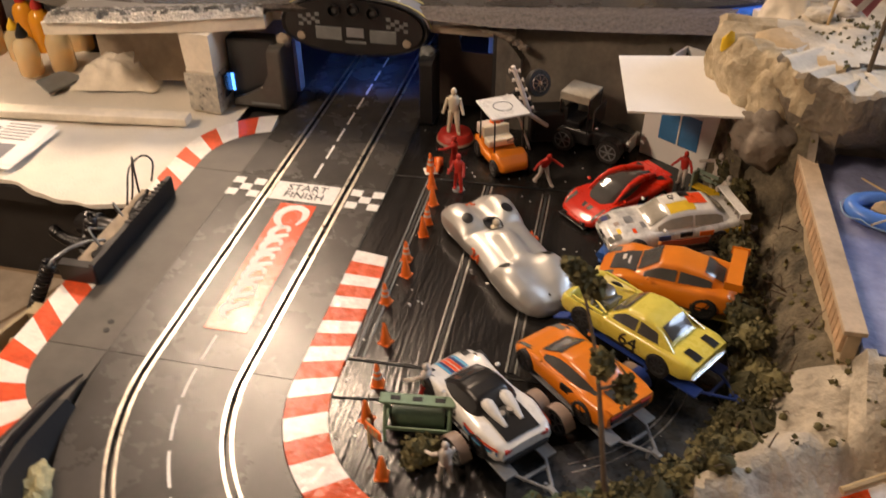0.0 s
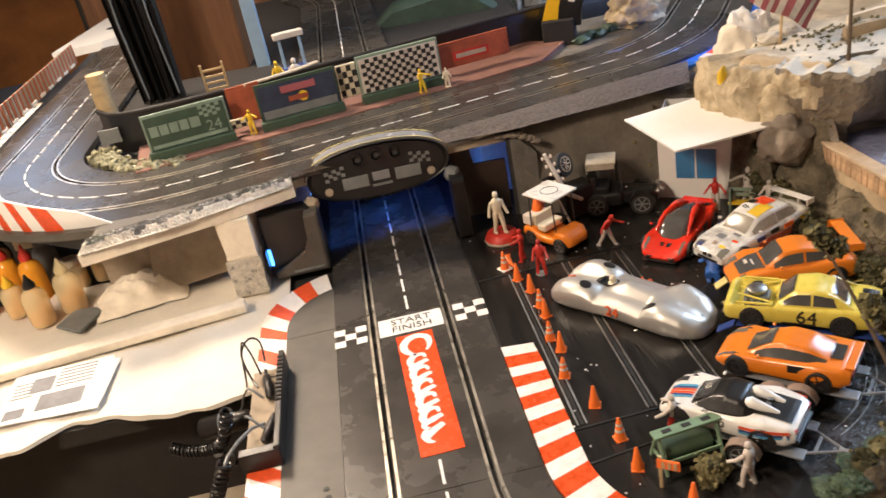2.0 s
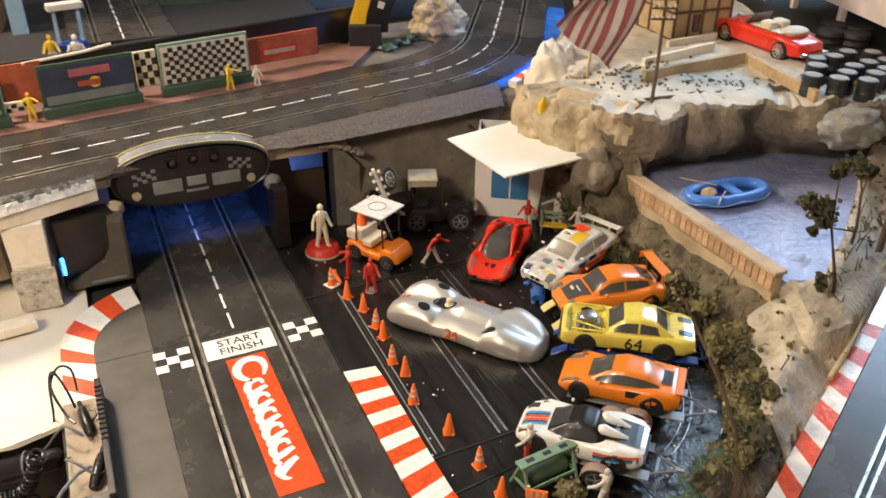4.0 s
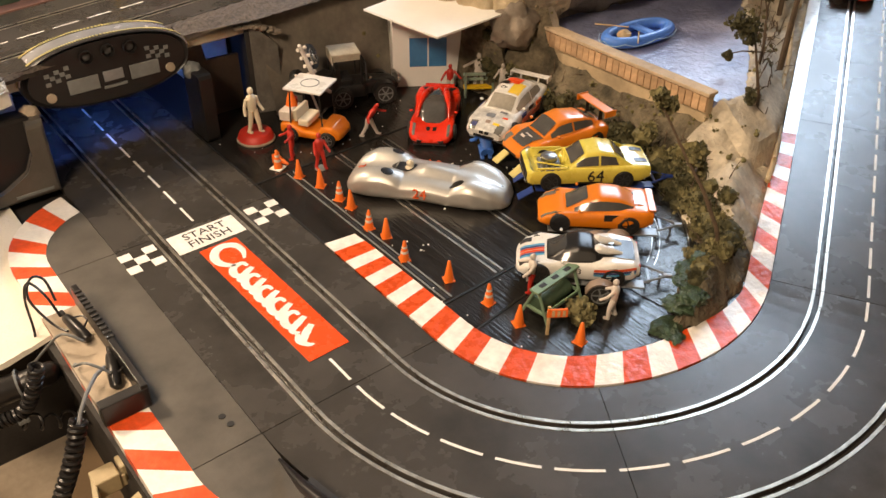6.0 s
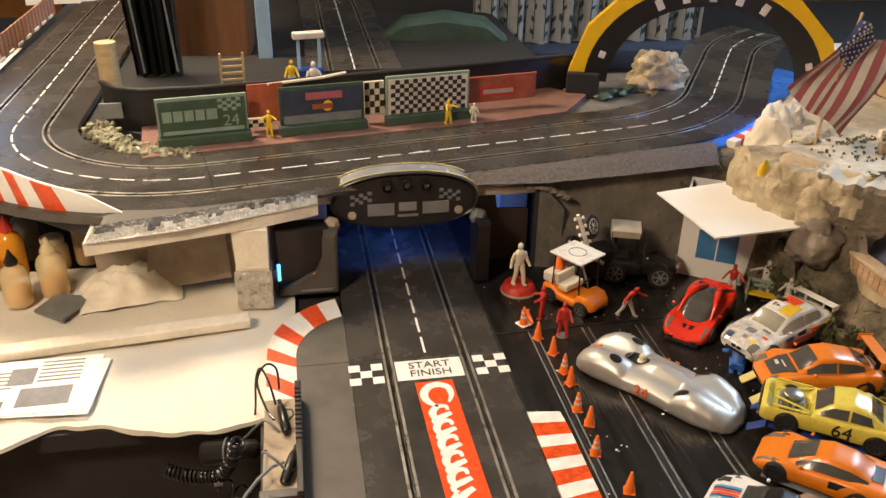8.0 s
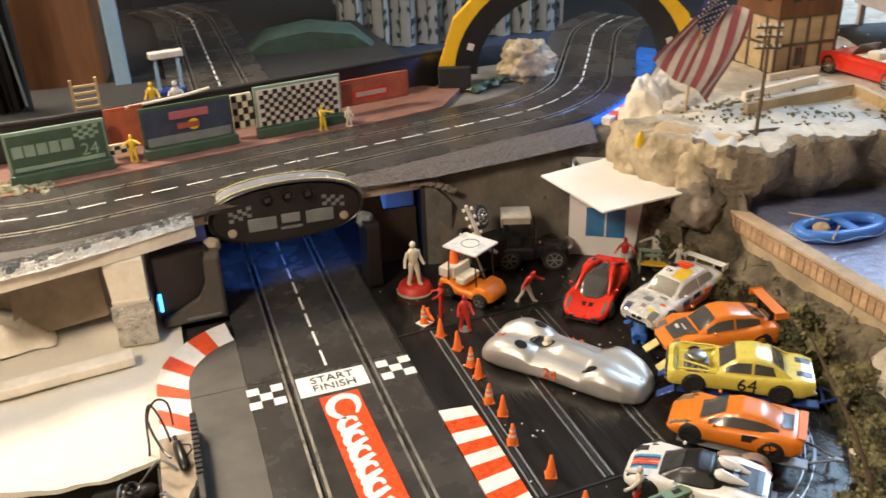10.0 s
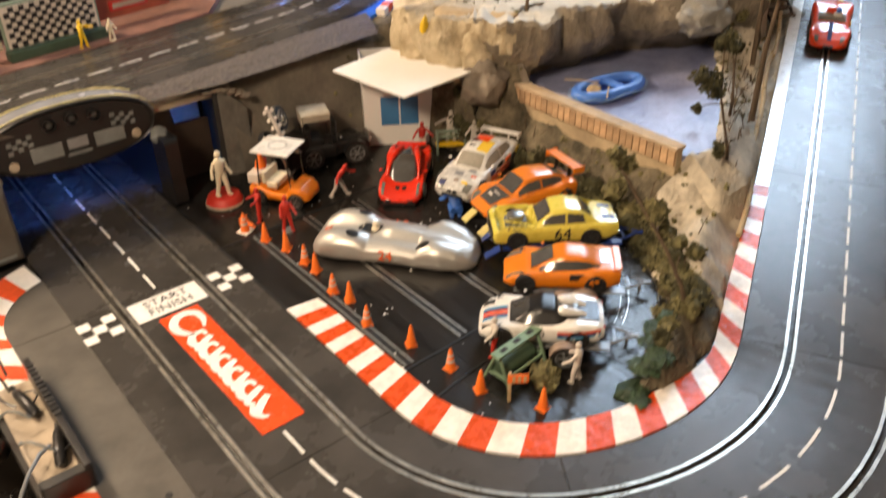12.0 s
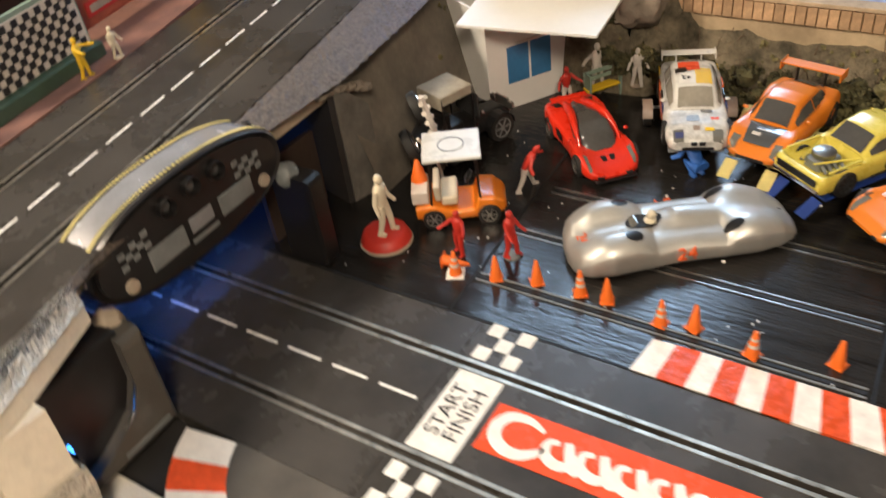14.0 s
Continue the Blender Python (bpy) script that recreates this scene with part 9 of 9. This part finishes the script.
for i in range(17):
    for j in range(8):
        if (i + j) % 2 == 0:
            part("check", boxed((0.0075 + (l - 0.015) * (i + 0.5) / 17, -0.0026, 0.0215 + 0.0072 * j), ((l - 0.015) / 17, 0.001, 0.0072)), M_BLACK_MATT, t)
for (a, b, h, lab, fm, dyy) in (((-0.222, 0.455), (-0.165, 0.465), 0.078, "red brick-patterned board between the adverts", M_REDBRICK, 0), ((0.15, 0.515), (0.285, 0.54), 0.06, "red board with a pale worn panel", M_REDBRICK, 0)):
    t, l = board(a, b, h, 0.156, lab, fm, fm, False)
    if h < 0.07:
        part("bar", boxed((l * 0.45, -0.0028, 0.033), (l * 0.5, 0.0012, 0.016)), M_FIGRED, t)
        part("bar", boxed((l * 0.45, -0.0036, 0.033), (l * 0.42, 0.0008, 0.008)), M_PLASTER, t)
for x0 in (-0.225, -0.032):
    t, l = board((x0, 0.43 if x0 < -0.1 else 0.472), (x0 + 0.035 if x0 < -0.1 else x0 + 0.034, 0.437 if x0 < -0.1 else 0.478), 0.03 if x0 < -0.1 else 0.072, 0.156, "small cream and black checkered board between the adverts", M_CREAM, M_CREAM, False)
    rows_n = 2 if x0 < -0.1 else 5
    for i in range(4):
        for j in range(rows_n):
            if (i + j) % 2 == 0:
                part("check", boxed((l * (i + 0.5) / 4, -0.0028, 0.018 + 0.0105 * (j + 0.5) if rows_n > 2 else 0.016 + 0.006 * (j + 0.5)), (l / 4.4, 0.001, 0.0105 if rows_n > 2 else 0.006)), M_BLACK_MATT, t)
single("pale_strip", tube(bmesh.new(), [(-0.19, 0.462, 0.232), (-0.1, 0.49, 0.233), (-0.06, 0.505, 0.236)], 0.0028, 6), M_FOAM, "pale bent strip lying on top of the boards", "strip")
doll("photographer_doll", "yellow toy photographer standing between the boards", -0.19, 0.428, 0.157, 0.043, M_FIGYELLOW, M_FIGYELLOW, -90, ((40, 70), (40, 70)), "photographer figures", M_WOOD)
doll("photographer_doll", "yellow toy photographer standing before the checkered board", 0.108, 0.452, 0.157, 0.043, M_FIGYELLOW, M_FIGYELLOW, -60, ((40, 70), (40, 70)), "photographer figures")
doll("spectator_doll", "small cream toy figure at the end of the board", 0.153, 0.455, 0.157, 0.034, M_CREAM, None, -90, ((20, 20), (20, 20)), "spectator figures", M_CREAM)
single("wood_dowel", lathe(bmesh.new(), [(0.017, -0.03), (0.0175, 0.1), (0.0172, 0.1105), (0.001, 0.111)], 24), M_WOOD, "upright round wooden dowel behind the barrier", "dowel", at(-0.452, 0.575, 0.17), smooth=True)
chair = thing("toy_ladder_rack", "small pale wooden rack standing on the barrier", "rack", at(-0.25, 0.57, 0.2, 8))
for s in (-1, 1):
    part("upright", boxed((s * 0.019, 0, 0.03), (0.004, 0.004, 0.062), 0.0005, at(0, 0, 0, 0, 10)), M_WOOD, chair)
for z in (0.012, 0.024, 0.036, 0.048):
    part("rung", boxed((0, -z * 0.17, z), (0.04, 0.0035, 0.004), 0.0005), M_WOOD, chair)

# arch over the track
arch = thing("track_arch", "yellow and black bridge arch spanning the upper track", "arch", at(0.395, 0.6, 0.15, -20))
span, hh = 0.43, 0.185


def arch_band(r0, r1, y0, y1, a0=0, a1=180, n=28):
    loops = []
    for k in range(n + 1):
        a = radians(180 - (a0 + (a1 - a0) * k / n))
        c, s = math.cos(a), math.sin(a)
        p = lambda r: (span / 2 + span / 2 * r * c, hh * r * s + 0.03)
        loops.append([(p(r0)[0], y0, p(r0)[1]), (p(r1)[0], y0, p(r1)[1]), (p(r1)[0], y1, p(r1)[1]), (p(r0)[0], y1, p(r0)[1])])
    return rings(bmesh.new(), loops)


part("outer_band", arch_band(0.97, 1.14, 0.0, 0.03, 4, 176, 7), M_ARCHYEL, arch)
part("inner_band", arch_band(0.8, 1.0, -0.001, 0.031), M_BLACK, arch, smooth=True)
for a in (18, 62, 76, 90, 104, 118, 162):
    c, s = math.cos(radians(180 - a)), math.sin(radians(180 - a))
    part("mark", boxed((0, 0, 0), (0.013, 0.002, 0.02 if 50 < a < 130 else 0.012), 0.001, Matrix.Translation((span / 2 + span / 2 * 0.9 * c, -0.002, hh * 0.9 * s + 0.03)) @ Matrix.Rotation(radians(a - 90), 4, "Y")), M_FIGWHITE, arch)
for x in (0.0, span):
    part("plinth", boxed((x, 0.015, 0.02), (0.062, 0.05, 0.052), 0.003), M_BLACK_MATT, arch)
part("ramp", boxed((-0.05, 0.012, 0.022), (0.06, 0.03, 0.004), 0.0005, at(0, 0, 0, 0, 0, -38)), M_PLASTER, arch, "pale sloping plank")
single("foil_lump", blob(bmesh.new(), (0, 0, 0.02), (0.056, 0.045, 0.05), 7, 0.3, 2.2, 5), M_OCHRE, "crumpled ochre plaster lump beside the arch", "plaster lump", at(0.56, 0.64, 0.15), smooth=True)
for k in range(9):
    single("green_lump", blob(bmesh.new(), (0, 0, 0), (0.016, 0.012, 0.009), k, 0.5, 2.5, 2), M_GREEN, "dark green sponge lump near the arch", "sponge", at(0.43 + 0.022 * k, 0.575 + 0.012 * k + 0.01 * (k % 2), 0.154, 40 * k), "green lumps near the arch", smooth=True)
# striped wall outside the left bend, red picket fence further on
cx, cy = -0.325, 0.545
wall2 = thing("striped_wall", "white wall with slanting red stripes round the left bend", "barrier", kind="structure")


def ring_band(prof, a0, a1):
    return rings(bmesh.new(), [[(cx + r * math.cos(radians(a)), cy + r * math.sin(radians(a)), z) for r, z in prof] for a in range(a0, a1, 3)])


part("apron", ring_band(((0.3805, 0.142), (0.3805, 0.1535), (0.4, 0.1535), (0.4, 0.142)), 172, 278), M_BORDER, wall2)
def wall_top(a):
    return 0.203 if a < 237 else (0.203 - 0.0013 * (a - 237) if a < 255 else 0.18 - 0.0037 * (a - 255))


part("band", rings(bmesh.new(), [[(cx + r * math.cos(radians(a)), cy + r * math.sin(radians(a)), z) for r, z in ((0.3835, 0.14), (0.3835, wall_top(a)), (0.3875, wall_top(a) + 0.0005), (0.3875, 0.14))] for a in [172 + 3 * k for k in range(31)]]), M_CARD, wall2)
for a in [176 + 6.2 * k for k in range(12)] + [246.5]:
    part("stripe", rings(bmesh.new(), [[(cx + r * math.cos(radians(a + b)), cy + r * math.sin(radians(a + b)), z) for b, z in ((0, wall_top(a) - 0.001), (2.2, wall_top(a + 2.2) - 0.001), (5.0, 0.146), (2.6, 0.146))] for r in (0.3876, 0.389)]), M_KRED, wall2)
picket = thing("picket_fence", "red-brown picket fence with white marks along the far straight", "fence")
part("rail", boxed((-0.742, 0.99, 0.165), (0.004, 0.86, 0.006)), M_REDBRICK, picket)
part("rail", boxed((-0.742, 0.99, 0.195), (0.004, 0.86, 0.004)), M_REDBRICK, picket)
for k in range(60):
    part("slat", boxed((-0.739, 0.565 + 0.0145 * k, 0.181), (0.004, 0.0105, 0.05)), M_TERRACOTTA if k % 2 else M_PLASTER, picket)
for k in range(12):
    part("white_mark", boxed((-0.7355, 0.6 + 0.07 * k, 0.16), (0.002, 0.035, 0.006)), M_CARD, picket)

# ---------------------------------------------------------------- room behind the layout
single("wood_post", boxed((0, 0, 0.6), (0.2, 0.12, 2.5), 0.006), M_DARKWOOD, "broad brown wooden post behind the layout", "post", at(-0.335, 1.08, 0.0, -4))
single("blue_board", boxed((0, 0, 0.27), (0.03, 0.03, 0.82), 0.002), M_LTBLUE, "narrow light blue board standing beside the wooden post", "board", at(-0.205, 1.0, -0.001))
drape = thing("black_drape", "black cloth hanging in folds beside the wooden post", "drape", at(-0.43, 0.87, 0.14))
bm = bmesh.new()
loops = []
for k in range(60):
    x = -0.055 + 0.115 * k / 59
    y = 0.012 * math.sin(k * 0.42) + 0.004 * math.sin(k * 1.1)
    loops.append([(x * 0.8 + 0.012, y, 0.0), (x, y, 0.4), (x, y, 1.2), (x, y + 0.003, 1.2), (x, y + 0.003, 0.4), (x * 0.8 + 0.012, y + 0.003, 0.0)])
part("cloth", rings(bm, loops), M_BLACK, drape, smooth=True)
for k, x in enumerate((-0.452, -0.388)):
    part("cord", tube(bmesh.new(), [(x + 0.43 + a, -0.022 + b, 0.015 + c) for a, b, c in ((0, 0, 0.9), (0.004, 0.0, 0.5), (0.0, -0.004, 0.16), (0.012, -0.01, 0.0))], 0.0022, 8), M_GREYPL, drape, "thin grey cord", smooth=True)
crate = thing("cardboard_box", "low cardboard box covered with printed newspaper", "box", at(-0.98, 1.02, -0.012))
part("body", boxed((0, 0, 0.05), (0.42, 0.66, 0.1), 0.002), M_NEWS, crate)
part("newspaper", boxed((0.02, -0.02, 0.102), (0.4, 0.6, 0.002), 0, at(0, 0, 0, 4)), M_PAPER, crate)
for k in range(22):
    part("print_line", boxed((-0.05 + 0.14 * (k % 2), -0.25 + 0.023 * k, 0.1035), (0.12, 0.007, 0.0006), 0, at(0, 0, 0, 4)), M_GREYPL, crate)
part("headline", boxed((0.03, 0.27, 0.1035), (0.26, 0.028, 0.0006), 0, at(0, 0, 0, 4)), M_INK, crate)
white_board = thing("white_board", "white board with a dark hole at the far track end", "board", at(0, 0, 0.139))
part("panel", prism(bmesh.new(), [(-0.86, 1.62), (-0.72, 1.64), (-0.5, 1.86), (-0.42, 2.05), (-0.8, 2.1)], 0.0, 0.024), M_CARD, white_board)
part("hole", lathe(bmesh.new(), [(0.03, 0.0242), (0.029, 0.0248), (0.001, 0.0249)], 16, at(-0.72, 1.86, 0)), M_BLACK_MATT, white_board)
couch = thing("sofa", "old orange-brown cloth sofa behind the layout", "sofa", at(-1.15, 2.45, -0.81))
part("seat", boxed((0, 0, 0.25), (1.2, 0.6, 0.5), 0.06), M_ORANGECLOTH, couch, smooth=True)
part("backrest", boxed((0, 0.25, 0.65), (1.2, 0.2, 0.9), 0.08), M_ORANGECLOTH, couch, smooth=True)
part("armrest", boxed((0.55, 0, 0.6), (0.2, 0.6, 0.7), 0.08), M_ORANGECLOTH, couch, smooth=True)
stool = thing("covered_chest", "low chest under a dark navy cloth behind the layout", "chest", at(0.68, 1.4, -0.012))
part("cloth", boxed((0, 0, 0.034), (0.72, 0.2, 0.062), 0.014), M_NAVY, stool, smooth=True)
part("base", boxed((0, 0, 0.004), (0.7, 0.18, 0.008)), M_DARKWOOD, stool)
seat = thing("armchair", "dark green vinyl armchair back behind the barrier", "armchair", at(0.2, 1.12, 0.045, -8))
part("back", rings(bmesh.new(), [[(x, y, z * k) for x, z in ((-0.17, 0.02), (-0.15, 0.09), (-0.08, 0.14), (0.02, 0.155), (0.12, 0.14), (0.19, 0.08), (0.21, 0.02))] for y, k in ((-0.02, 0.9), (0.0, 1.0), (0.05, 1.0), (0.07, 0.9))]), M_TEAL, seat, smooth=True)
part("foot", boxed((0.02, 0.025, -0.37), (0.25, 0.04, 0.97), 0.01), M_BLACK_MATT, seat)
curtain = thing("curtain", "grey curtain printed with dark leafy stems in folds", "curtain", at(0.79, 1.4, 0.053))
bm = bmesh.new()
loops = []
for k in range(80):
    x = -0.44 + 0.68 * k / 79
    y = 0.016 * math.sin(k * 0.75) + 0.005 * math.sin(k * 1.9)
    loops.append([(x, y, 0.0), (x, y, 1.15), (x, y + 0.004, 1.15), (x, y + 0.004, 0.0)])
rings(bm, loops)
part("cloth", bm, M_CURTAIN, curtain, smooth=True)
bm, bs = bmesh.new(), bmesh.new()
random.seed(11)
for k in range(26):
    x = -0.42 + 0.026 * k
    kk = (x + 0.44) / 0.68 * 79
    y = 0.016 * math.sin(kk * 0.75) + 0.005 * math.sin(kk * 1.9) - 0.004
    tube(bs, [(x, y, 0.01), (x + random.uniform(-0.006, 0.006), y, 0.5), (x, y, 1.1)], 0.0012, 5)
    for j in range(30):
        z, s = 0.02 + 0.036 * j, random.choice((-1, 1))
        p = Vector((x, y - 0.003, z))
        d = Vector((s * random.uniform(0.006, 0.013), 0, random.uniform(0.014, 0.03)))
        n2 = Vector((d.z, 0, -d.x)) * 0.22
        bm.faces.new([bm.verts.new(p), bm.verts.new(p + d * 0.5 + n2), bm.verts.new(p + d), bm.verts.new(p + d * 0.5 - n2)])
part("stems", bs, M_BLACK_MATT, curtain)
part("leaves", bm, M_TEAL, curtain)
truck = thing("pit_lift", "small blue toy pit lift beside the far track", "toy lift", at(-0.115, 0.72, 0.15, 10))
part("frame", boxed((0, 0, 0.03), (0.05, 0.03, 0.014), 0.002), M_BLUE, truck)
for s in (-1, 1):
    part("mast", boxed((s * 0.02, 0, 0.05), (0.006, 0.006, 0.1), 0.001), M_LTBLUE, truck)
    part("foot", boxed((s * 0.02, -0.004, 0.012), (0.012, 0.04, 0.024), 0.002), M_BLUE, truck)
part("top", boxed((0, 0, 0.1), (0.06, 0.02, 0.012), 0.002), M_FIGWHITE, truck)
doll("marshal_doll", "yellow and white toy figure beside the blue lift", -0.15, 0.7, 0.15, 0.06, M_FIGYELLOW, M_FIGWHITE, -90, ((20, 20), (20, 20)), "marshal figures")
doll("spectator_doll", "white toy figure behind the barrier", -0.11, 0.63, 0.15, 0.075, M_FIGWHITE, None, -90, ((20, 20), (20, 20)), "spectator figures")
cupboard = thing("rear_cupboard", "dark cupboard behind the far track", "cupboard", at(-0.2, 2.3, -0.81))
part("body", boxed((0, 0, 0.9), (1.4, 0.3, 1.8), 0.01), M_BLACK_MATT, cupboard)
part("door", boxed((-0.35, -0.155, 0.9), (0.66, 0.02, 1.7), 0.006), M_DARKWOOD, cupboard)
part("door", boxed((0.35, -0.155, 0.9), (0.66, 0.02, 1.7), 0.006), M_BLACK_MATT, cupboard)
